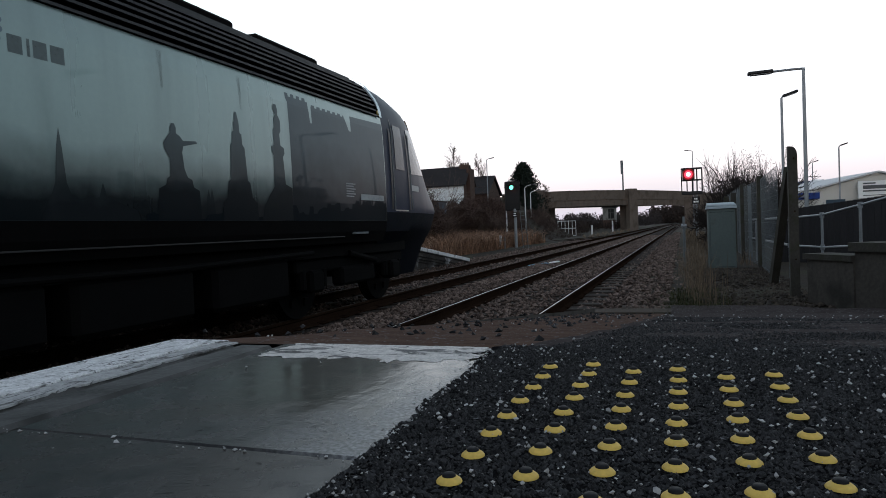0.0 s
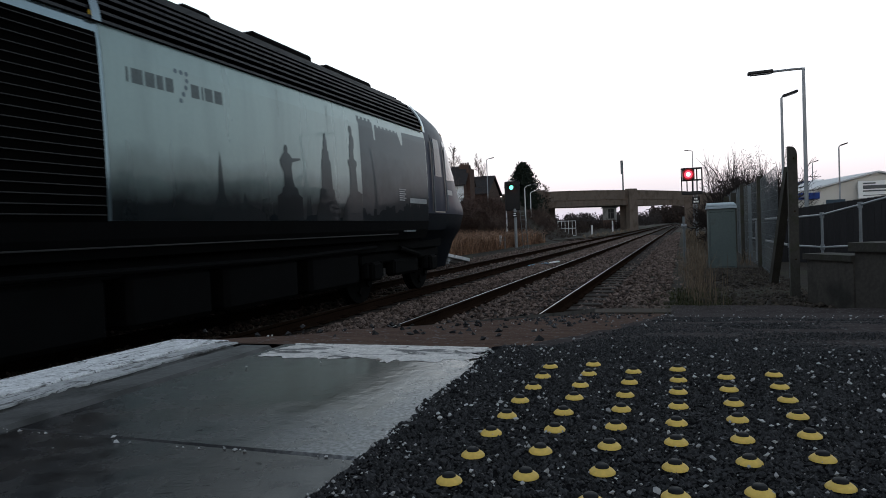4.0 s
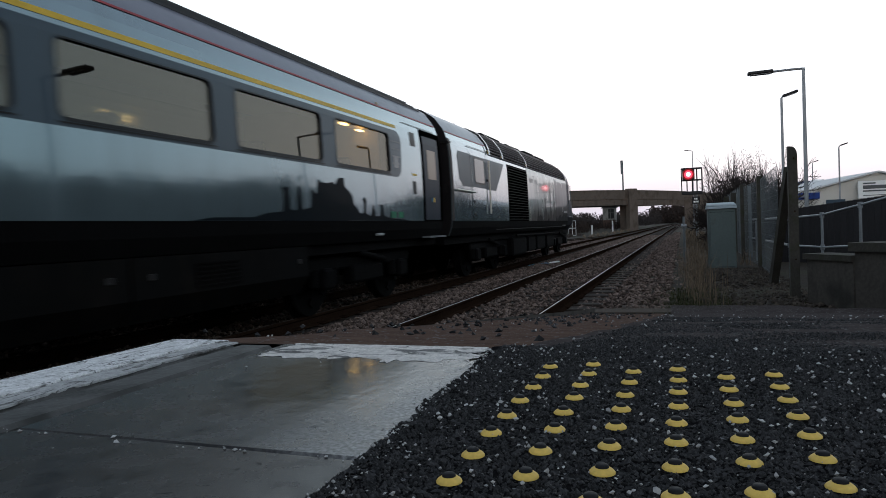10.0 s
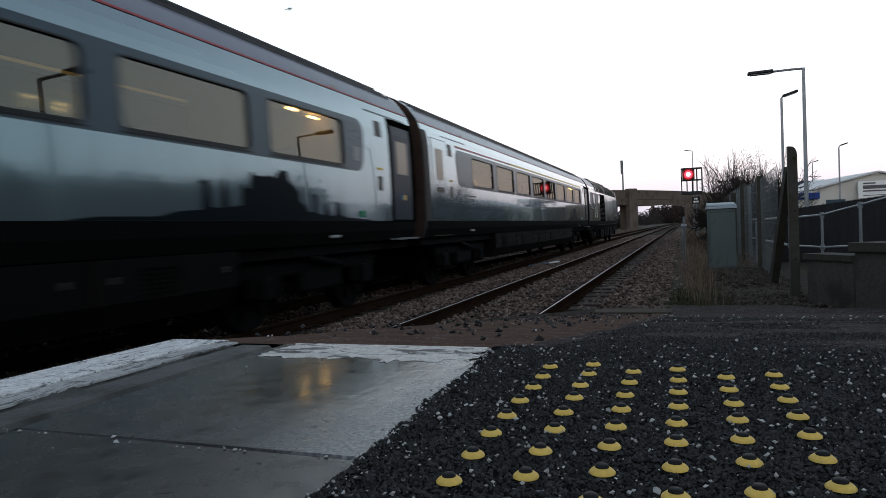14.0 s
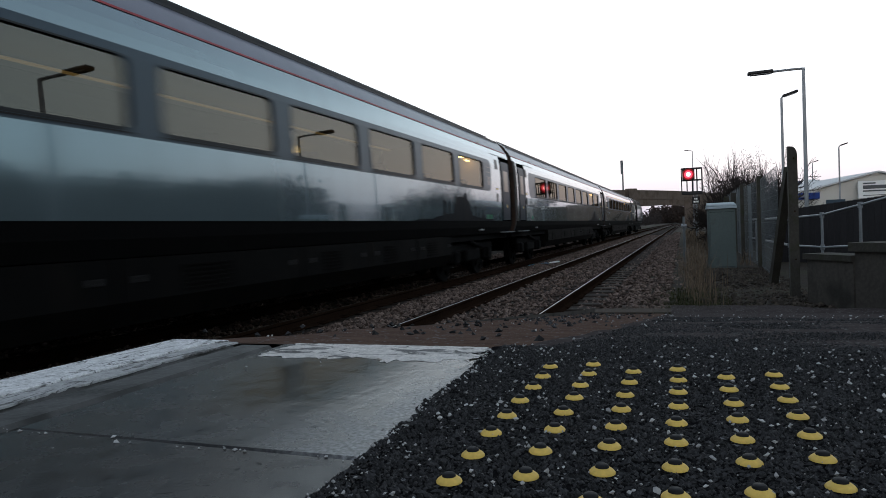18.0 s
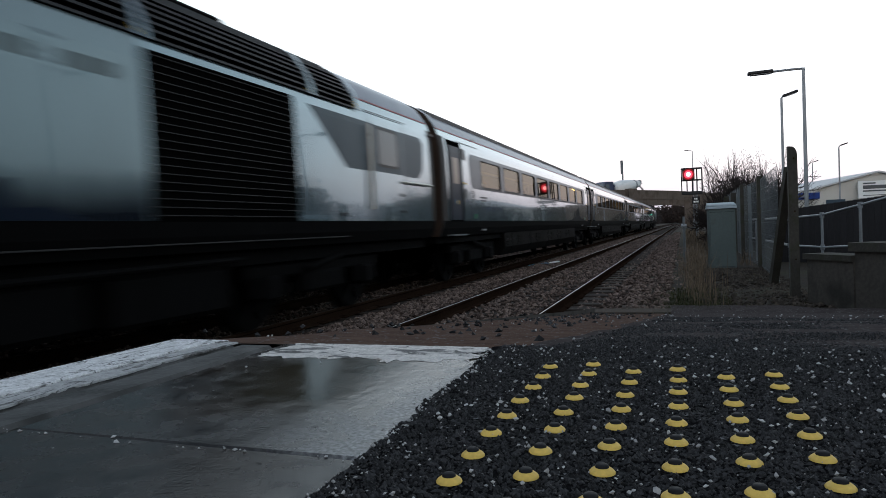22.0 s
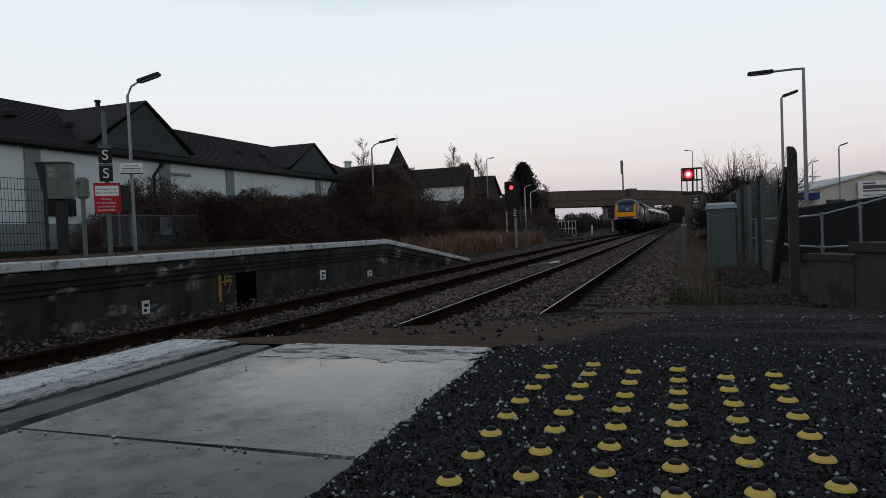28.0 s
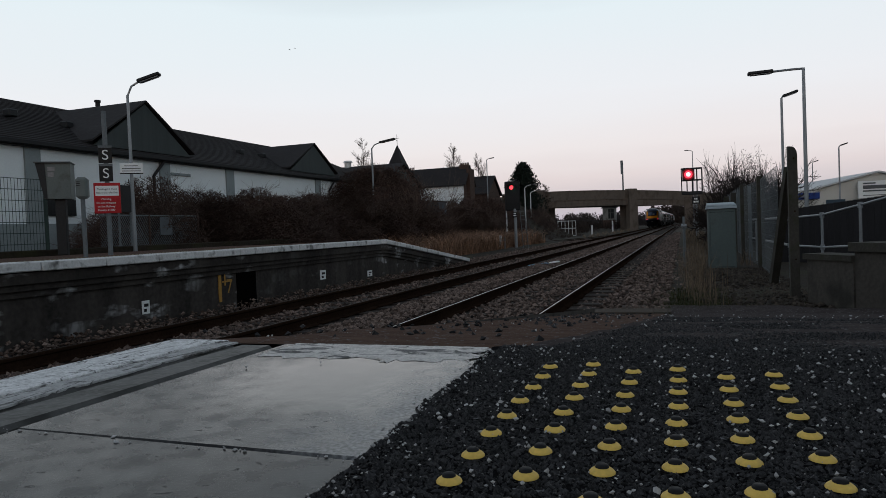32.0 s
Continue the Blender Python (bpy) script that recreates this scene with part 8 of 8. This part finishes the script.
for x, y, h in ((-12.6, 66, 1.5), (-9.6, 78, 1.1), (-9.0, 96, 1.6)):
    mp = thing("white_post", "short white post beside the line", "post", pose(x, y, -0.1))
    part("upright", Shape().box(-0.09, 0.09, -0.09, 0.09, 0, h, 0.01), M_COPE, mp)

# ---- fence, cabinet, posts and wall on the platform side ----
pf = thing("palisade_fence", "weathered galvanised palisade fence along the line", "fence")
pale = Shape().add([(-0.03, 0, 0), (0.0, -0.012, 0), (0.03, 0, 0), (-0.03, 0, 1.95), (0.0, -0.012, 1.95), (0.03, 0, 1.95), (0.0, -0.006, 2.08)], [(0, 1, 4, 3), (1, 2, 5, 4), (3, 4, 6), (4, 5, 6)]).mesh("pale", M_GALVD)
for i in range(190):
    y = 20.2 + 0.155 * i
    piece("pale", pale, pf, pose(1.62 + 0.3 * (y - 14.8) / 36, y, 0.02 + rnd.uniform(-0.02, 0.02), rnd.uniform(-0.5, 0.5), 0, 90 + rnd.uniform(-4, 4)))
for z in (0.45, 1.6):
    part("rail", Shape().tube((1.70, 20.1, z), (1.95, 49.7, z), 0.025, n=4), M_GALVD, pf)
for i in range(11):
    y = 20.2 + 2.9 * i
    part("post", Shape().box(1.68 + 0.3 * (y - 14.8) / 36, 1.76 + 0.3 * (y - 14.8) / 36, y - 0.05, y + 0.05, -0.1, 2.0), M_GALVD, pf)


def concrete_post(at, h, w2, label, round_top=False, strut=None):
    t = thing("concrete_post", label, "post", pose(*at), "old concrete fence posts")
    s = Shape()
    if round_top:
        pr = [(-w2, 0), (w2, 0), (w2, h - w2 * 2.0), (w2 * 0.9, h - w2 * 1.2), (w2 * 0.55, h - w2 * 0.45), (0, h), (-w2, h + 0.005)]
    else:
        pr = [(-w2, 0), (w2, 0), (w2, h), (-w2, h)]
    s.slab([(x, -w2, z - 0.1) for x, z in pr], (0, 1, 0), 2 * w2)
    p0 = part("shaft", s, M_POSTC, t)
    for z in (h * 0.88, h * 0.55, h * 0.25):
        part("bolt", Shape().tube((w2 * 0.2, -w2 - 0.012, z), (w2 * 0.2, -w2, z), 0.012, n=6), M_RAILSIDE, t)
    if strut:
        part("strut", Shape().tube(strut[0], strut[1], 0.075, 0.08, n=4), M_POSTC, t, "leaning concrete strut")
    return t


concrete_post((1.41, 10.08, 0.02), 2.13, 0.056, "tall weathered concrete post with rounded top and leaning strut", True, ((-0.01, 0.2, 1.75), (-0.03, 2.0, 0.05)))
concrete_post((1.62, 16.1, 0.02), 2.10, 0.07, "weathered concrete fence post")
concrete_post((1.56, 19.5, 0.02), 2.08, 0.085, "broad weathered concrete fence post")
for y in (23.2, 26.6, 30.2):
    concrete_post((1.56, y, 0.02), 2.02, 0.08, "distant weathered concrete fence post")
wf = thing("wire_fence", "thin grey wire mesh fence between concrete posts", "fence")
for (xa, ya), (xb, yb) in (((1.46, 12.0), (1.62, 16.1)), ((1.62, 16.1), (1.56, 19.5))):
    s = Shape()
    for i in range(36):
        f = i / 36
        p = (xa + (xb - xa) * f, ya + (yb - ya) * f)
        s.tube((p[0], p[1], 0.06), (p[0], p[1], 1.95), 0.0028, n=3, caps=False)
    for k in range(9):
        s.tube((xa, ya, 0.1 + 0.23 * k), (xb, yb, 0.1 + 0.23 * k), 0.003, n=3, caps=False)
    part("mesh_panel", s, M_GALVD, wf, "grey wire mesh", fix=False)
cb2 = thing("location_cabinet", "grey steel lineside cabinet with a pale sloping lid", "cabinet", pose(0.84, 16.5, 0.0, 0, 0, 2))
part("case", Shape().box(-0.28, 0.28, -0.25, 0.25, 0, 1.36, 0.012), M_CABINET, cb2, "grey steel case")
part("lid", Shape().slab([(-0.31, -0.29, 1.36), (0.31, -0.29, 1.36), (0.31, 0.29, 1.36), (-0.31, 0.29, 1.36)], (0, 0, 1), 0.04).slab([(-0.31, -0.29, 1.40), (0.31, -0.29, 1.40), (0.29, 0.1, 1.50), (-0.29, 0.1, 1.50)], (0, 0.3, -1), 0.03).box(-0.3, 0.3, -0.28, 0.29, 1.395, 1.46, 0.02), M_BOXTOP, cb2, "pale weathered lid")
part("door_seam", Shape().box(-0.25, 0.25, -0.254, -0.25, 0.06, 0.066).box(-0.25, 0.25, -0.254, -0.25, 1.28, 1.286).box(-0.25, -0.245, -0.254, -0.25, 0.06, 1.28), M_SBLACK, cb2)
sm = thing("stub_post", "thin grey stub post with a tap at its head", "post", pose(0.05, 16.8, 0.0))
part("upright", Shape().tube((0, 0, -0.1), (0, 0, 1.22), 0.03, n=8), M_GALVD, sm)
part("collar", Shape().tube((-0.06, 0, 1.0), (0.06, 0, 1.0), 0.045, n=8), M_GALV, sm)

# retaining wall and the tubular rails of the path behind it
rw = thing("retaining_wall", "dark rendered retaining wall with a stepped concrete coping", "wall", kind="structure")
WA, WB, WC = Vector((1.47, 9.5, 0)), Vector((1.83, 8.8, 0)), Vector((4.2, 4.4, 0))


def wall_run(s, a, b, t0, t1, z0, z1):
    d = (b - a).normalized()
    q = Vector((d.y, -d.x, 0)) * -1
    if q.x < 0:
        q = -q
    c = [a + q * t0, b + q * t0, b + q * t1, a + q * t1]
    return s.slab([(p.x, p.y, z0) for p in c], (0, 0, 1), z1 - z0)


part("lower_wall", wall_run(Shape(), WA, WB, 0, 0.3, -0.2, 0.58), M_DCONC, rw, "dark rendered wall")
part("upper_wall", wall_run(Shape(), WB, WC, 0.02, 0.34, -0.2, 0.70), M_DCONC, rw, "dark rendered wall")
part("lower_coping", wall_run(Shape(), WA + Vector((-0.02, 0.04, 0)), WB, -0.03, 0.34, 0.58, 0.65), M_POSTC, rw, "concrete coping")
part("upper_coping", wall_run(Shape(), WB + Vector((-0.02, 0.04, 0)), WC, -0.03, 0.38, 0.70, 0.80), M_POSTC, rw, "concrete coping")
hr = thing("path_handrail", "grey tubular handrail with clamped joints beside a path", "handrail")
RR = 0.021
posts = [(1.78, 13.2, 0.50, 1.10), (2.08, 12.0, 0.50, 1.13), (2.39, 11.0, 0.55, 1.25), (2.85, 10.0, 0.6, 1.42)]
for x, y, z0, z1 in posts:
    part("upright", Shape().tube((x, y, 0.0), (x, y, z1), RR, n=10), M_GALV, hr)
    part("clamp", Shape().tube((x, y, z1 - 0.045), (x, y, z1 + 0.04), 0.034, n=10), M_GALV, hr)
    part("clamp", Shape().tube((x, y, z0 + 0.08), (x, y, z0 + 0.16), 0.034, n=10), M_GALV, hr)
for a, b in zip(posts, posts[1:]):
    part("top_rail", Shape().tube((a[0], a[1], a[3]), (b[0], b[1], b[3]), 0.017, n=10), M_GALV, hr)
    part("mid_rail", Shape().tube((a[0], a[1], a[2] + 0.12), (b[0], b[1], b[2] + 0.12), 0.017, n=10), M_GALV, hr)
hr2 = thing("path_handrail", "grey tubular handrail running on behind the wire fence", "handrail")
for x, y in ((1.80, 19.0), (1.84, 24.5), (1.95, 30.0)):
    part("upright", Shape().tube((x, y, 0.0), (x, y, 1.05), 0.026, n=8), M_GALV, hr2)
part("top_rail", Shape().tube((1.78, 13.4, 1.10), (1.95, 30.0, 1.05), 0.024, n=8), M_GALV, hr2)
part("mid_rail", Shape().tube((1.78, 13.4, 0.62), (1.95, 30.0, 0.5), 0.024, n=8), M_GALV, hr2)
bf = thing("board_fence", "black close-boarded timber fence beside the path", "fence")
bp_me = Shape().box(-0.075, 0.075, -0.012, 0.012, 0, 1.38, 0.006).mesh("board", M_TIMBER)
fa, fb = Vector((2.35, 18.5, 0)), Vector((5.6, 15.6, 0))
for i in range(30):
    p = fa + (fb - fa) * i / 29
    piece("board", bp_me, bf, pose(p.x, p.y, -0.10 + 0.0135 * i, 0, 0, math.degrees(math.atan2(fb.y - fa.y, fb.x - fa.x)) + rnd.uniform(-1, 1)))
part("rail", Shape().tube((fa.x, fa.y + 0.04, 1.2), (fb.x, fb.y + 0.04, 1.5), 0.03, n=4), M_TIMBER, bf)

# ---- street lamps and the sheds across the road ----
lamp_post("street_lamp", "tall galvanised street lamp with a level arm", (3.12, 20, 0.1), 5.0, 0.05, (-0.75, 0.0, -0.02), 0.62, "street lamps")
lamp_post("street_lamp", "grey street lamp with a drooping dark head", (3.36, 26, 0.1), 5.2, 0.05, (0.06, 0.0, 0.06), 0.5, "street lamps")
lamp_post("street_lamp", "galvanised street lamp beside the platform path", (3.05, 10.2, 0.1), 5.0, 0.06, (-0.75, 0.0, -0.02), 0.62, "street lamps")
for x, y, h, a in ((10.9, 56, 6.0, 0.12), (13.1, 80, 6.6, 0.12), (1.59, 95, 10.2, -0.5), (-20.85, 75, 9.0, 0.4), ):
    lamp_post("street_lamp", "slender distant street lamp", (x, y, 0), h, 0.06, (a, 0, 0.12), 0.5, "street lamps")
for x, y, h in ((-13.0, 52, 4.6), (-12.35, 56, 4.42), (-13.15, 62, 4.25)):
    lamp_post("yard_lamp", "pale tubular yard lamp with a short arm", (x, y, 0), h, 0.05, (0.55, 0, 0.22), 0.42, "yard lamps", M_COPE)
fl = thing("mast", "plain grey mast above the bridge", "mast", pose(-9.6, 124, 0))
part("pole", Shape().tube((0, 0, 0), (0, 0, 11.8), 0.16, 0.12, n=8), M_GALVD, fl)
part("thick_head", Shape().tube((-0.12, 0, 9.8), (-0.12, 0, 12.2), 0.22, n=8), M_GALVD, fl)

wh = thing("pale_warehouse", "pale grey clad warehouse with a shallow gable and a white sign", "building")
part("wall", Shape().box(9.6, 18.3, 58, 74, 0, 3.1), M_SHED, wh, "pale ribbed cladding")
part("gable_wall", Shape().slab([(9.6, 57.95, 3.0), (18.4, 57.95, 3.0), (13.9, 57.95, 4.1)], (0, 1, 0), 0.1), M_SHED, wh)
part("roof", Shape().slab([(9.3, 57.7, 3.0), (13.9, 57.7, 4.12), (13.9, 74, 4.12), (9.3, 74, 3.0)], (0, 0, 1), 0.12).slab([(13.9, 57.7, 4.12), (18.6, 57.7, 3.0), (18.6, 74, 3.0), (13.9, 74, 4.12)], (0, 0, 1), 0.12), M_SHEDROOF, wh, "pale metal roof")
ws = part("sign_board", Shape().box(12.45, 17.5, 57.6, 57.75, 2.24, 3.5), M_SWHITE, wh, "large white sign board")
part("sign_bars", Shape().box(12.75, 16.8, 57.57, 57.6, 2.92, 3.18).box(12.75, 13.6, 57.57, 57.6, 3.28, 3.38).box(12.75, 15.0, 57.57, 57.6, 2.72, 2.82).box(12.75, 17.2, 57.57, 57.6, 2.42, 2.47), M_LETTER, ws, "plain grey lettering bars")
for x in (13.0, 16.8):
    part("sign_leg", Shape().box(x - 0.06, x + 0.06, 57.62, 57.7, 0, 2.1), M_SWHITE, wh)
wh.matrix_basis = pose(13.75, 57.9, 0, 0, 0, 10) @ pose(-13.9, -57.9, 0)
vs2 = thing("low_shop", "low pale building with a blue fascia sign", "building")
part("wall", Shape().box(4.2, 8.5, 50, 56, 0, 2.75), M_SHED, vs2)
part("fascia", Shape().box(4.2, 8.55, 49.85, 50, 2.2, 2.62), M_BLUE, vs2, "blue fascia")
part("fascia_bars", Shape().box(4.3, 5.6, 49.82, 49.85, 2.34, 2.48).box(6.2, 7.9, 49.82, 49.85, 2.34, 2.48), M_LENS, vs2)
part("notice", Shape().box(8.9, 10.0, 49.8, 49.9, 1.5, 2.1), M_BAND, vs2)

# a plain wall that closes the platform behind the camera
solid("back_wall", Shape().box(4.5, 9.0, -14, -13.6, 0, 4.2), M_DCONC, "plain wall behind the platform", "wall", "structure")
bc = thing("scrap_panel", "small blue and white plastic sheet lying in the ballast", "debris", pose(-4.3, 22.0, -0.12, 2, -6, 20))
part("blue_sheet", Shape().box(-0.5, 0.15, -0.25, 0.25, 0, 0.02, 0.004), M_WBLUE, bc)
part("white_strip", Shape().box(0.16, 0.5, -0.2, -0.05, 0.01, 0.05, 0.008), M_SWHITE, bc)

far_trees(85, 520, lambda r: (lambda y: (r.uniform(13, 16.5), y, 0, (4.3 + 1.5 * noise.noise(Vector((y * 0.13, 2.0, 0))) + 0.9 * noise.noise(Vector((y * 0.5, 7.0, 0)))) * r.uniform(0.85, 1.0)))(r.uniform(-45, 38)), 150, "dark belt of bare trees beyond the station yard")
far_trees(86, 330, lambda r: (lambda a, b: (-15.5 + 5.6 * a, 52 + 26 * b, -0.25 + 3.9 * (1 - a) ** 1.1 * math.sin(math.pi * min(1, b * 1.1)) ** 0.6, r.uniform(0.25, 0.6)))(r.random(), 0.03 + 0.85 * r.random()), 40, "dark low scrub covering the mound", M_SCRUB)

# a gull that crosses above the train
gull = thing("gull", "small grey gull in flight with spread wings", "bird", pose(-120, 10, 8))
gb = Shape()
for (p, r0), (q, r1) in zip((((0, 0.17, 0), 0.008), ((0, 0.12, 0), 0.03), ((0, 0.02, 0), 0.042), ((0, -0.10, 0), 0.025)), (((0, 0.12, 0), 0.03), ((0, 0.02, 0), 0.042), ((0, -0.10, 0), 0.025), ((0, -0.2, 0), 0.004))):
    gb.tube(p, q, r0, r1, n=8)
part("body", gb, M_SHED, gull, smooth=True)
part("tail", Shape().slab([(-0.015, -0.15, 0), (0.015, -0.15, 0), (0.05, -0.26, 0), (-0.05, -0.26, 0)], (0, 0, 1), 0.006), M_GALVD, gull)
GULL_WINGS = []
for sg in (1, -1):
    wg = Shape().slab([(0, 0.06, 0), (sg * 0.16, 0.09, 0.03), (sg * 0.34, 0.0, 0.0), (sg * 0.16, -0.03, 0.03), (0, -0.06, 0)], (0, 0, 1), 0.008)
    GULL_WINGS.append((part("wing", wg, M_GALVD, gull, "grey wing"), sg))

# a distant pair that follows over the shop roof at the end
FAR_GULLS = [copy_thing(gull, pose(-180, 110, 26)), copy_thing(gull, pose(-184, 110, 23))]
for far_gull in FAR_GULLS:
    tagged(far_gull, "tiny dark gull flying far off over the roofs", "bird", "pair of distant gulls")


# ---- motion: the train draws out of the platform and away under the bridge ----
def motions():
    run = [(0, 0.0), (0.5, 0.02), (1, 0.07), (1.5, 0.18), (2, 0.35), (2.5, 0.58), (3, 0.92), (3.5, 1.35), (4.5, 2.52), (5.5, 4.11), (6, 5.06), (6.5, 6.21), (7, 7.51), (7.5, 8.94), (8, 10.52),
           (8.5, 12.2), (9, 13.98), (9.5, 15.87), (10, 17.9), (10.5, 20.1), (11, 22.45), (11.5, 24.95), (12, 27.55), (12.5, 30.27), (13, 33.15), (13.5, 36.22), (14, 39.47), (14.5, 42.9), (15.5, 49.9),
           (16.5, 57.25), (17, 61.2), (17.5, 65.3), (18, 69.55), (18.5, 74.05), (19, 78.75), (19.5, 83.5), (20, 88.28), (20.5, 93.35), (21, 98.43), (21.5, 103.85), (22, 109.4), (22.5, 115.3), (23, 121.5),
           (23.5, 127.6), (24, 133.7), (24.5, 140.1), (25, 146.7), (25.5, 153.7), (26.5, 167.9), (27.5, 182.1), (28, 189.1), (29, 203.2), (30, 218.4), (31, 233.8), (32, 249.5)]
    for v, back, turned in TRAIN:
        rows = []
        for t, d in run:
            y = 13.0 + d - back
            mid = y + (9 if turned else -9)
            head = math.degrees(math.atan((bend(mid + 5) - bend(mid - 5)) / 10))
            rows.append((t, pose(FAR + bend(y), y, 0, 0, 0, (180 if turned else 0) - head)))
        walk(v, rows)
    # wheelsets roll with the run, a turn of 80 degrees at most from row to row
    ts, ds = [t for t, _ in run], [d for _, d in run]
    turns = []
    k = 0
    while k * 0.70 <= ds[-1]:
        turns.append((float(np.interp(k * 0.70, ds, ts)), k * 0.70))
        k += 1
    turns.append((32.0, ds[-1]))
    slow = [turns[0]]
    for t, d in turns[1:]:
        if t - slow[-1][0] >= 0.034 or t == 32.0:
            slow.append((t, d))
    for i, (wo, y) in enumerate(WHEELS):
        sign = -1 if i < len(WHEELS) - 4 else 1
        walk(wo, [(t, pose(0, y, 0.51) @ pose(0, 0, 0, sign * math.degrees(d / 0.51))) for t, d in slow])
    # the gull crosses between the thirteenth and the fifteenth second, beating its wings
    way = [(0, (-120, 10, 8)), (8, (-70, 14, 8)), (12.7, (-29.0, 27.9, 10.2)), (13.7, (-21.92, 31.38, 12.73)), (14.2, (-18.4, 33.1, 14.0)), (15.0, (-12.6, 36.0, 16.2)), (18, (10, 50, 30)), (32, (110, 110, 90))]
    walk(gull, [(t, pose(*p, 10, 0, -64)) for t, p in way])
    for wing, sg in GULL_WINGS:
        walk(wing, [(0, pose(0, 0, 0.02))] + [(12.0 + 0.12 * k, pose(0, 0, 0.02, 0, sg * (28 if k % 2 else -30), 0)) for k in range(34)] + [(32, pose(0, 0, 0.02))])
    # the distant pair rises from behind the shop roof and flies to the right
    pair = (((0, (-180.3, 110, 26.4)), (28, (-117.7, 110, 28.8)), (29, (-102.4, 110, 33.1)), (29.4, (-95.0, 110, 33.7)), (29.8, (-89.0, 110, 34.7)), (30.2, (-84.2, 110, 35.1)), (30.6, (-79.6, 110, 35.5)), (31, (-75.4, 110, 35.1)), (31.5, (-70.9, 110, 35.6)), (32, (-66.4, 110, 35.8))),
            ((0, (-184.7, 110, 23.5)), (28, (-121.0, 110, 26.5)), (29, (-103.3, 110, 30.7)), (29.4, (-97.4, 110, 31.4)), (29.8, (-90.2, 110, 31.8)), (30.2, (-84.8, 110, 32.3)), (30.6, (-79.6, 110, 33.2)), (31, (-75.9, 110, 34.0)), (31.5, (-71.8, 110, 35.1)), (32, (-67.6, 110, 35.7))))
    for far_gull, flight in zip(FAR_GULLS, pair):
        walk(far_gull, [(t, pose(*p, 8, 0, -80)) for t, p in flight])
    # a concrete mixer waits up the road, crosses the bridge and pulls up beyond the shop
    turn = math.degrees(math.atan2(bd_dir.x, -bd_dir.y))
    rows = []
    for t, u in ((0, 67.0), (17.4, 67.0), (18.4, 60.5), (19.4, 51.4), (20.4, 37.9), (21.0, 29.1), (21.6, 19.8), (22.0, 14.15), (22.6, 5.7), (24.0, -14.0), (25.0, -27.0), (26.0, -38.5), (27.0, -46.0), (28.2, -48.5), (32, -48.5)):
        p = BL + bd_dir * u + bd_nrm * 4.2
        rows.append((t, pose(p.x, p.y, 5.37, 0, 0, turn)))
    walk(MIXER, rows)
    # the searchlight signal swings its colour disc from green to red once the train has passed
    walk(COLOUR_DISC, [(t, pose(*DISC_AT, 0, 0, a)) for t, a in ((0, 0), (14.0, 0), (14.4, 60), (14.8, 120), (15.2, 180), (32, 180))])


motions()
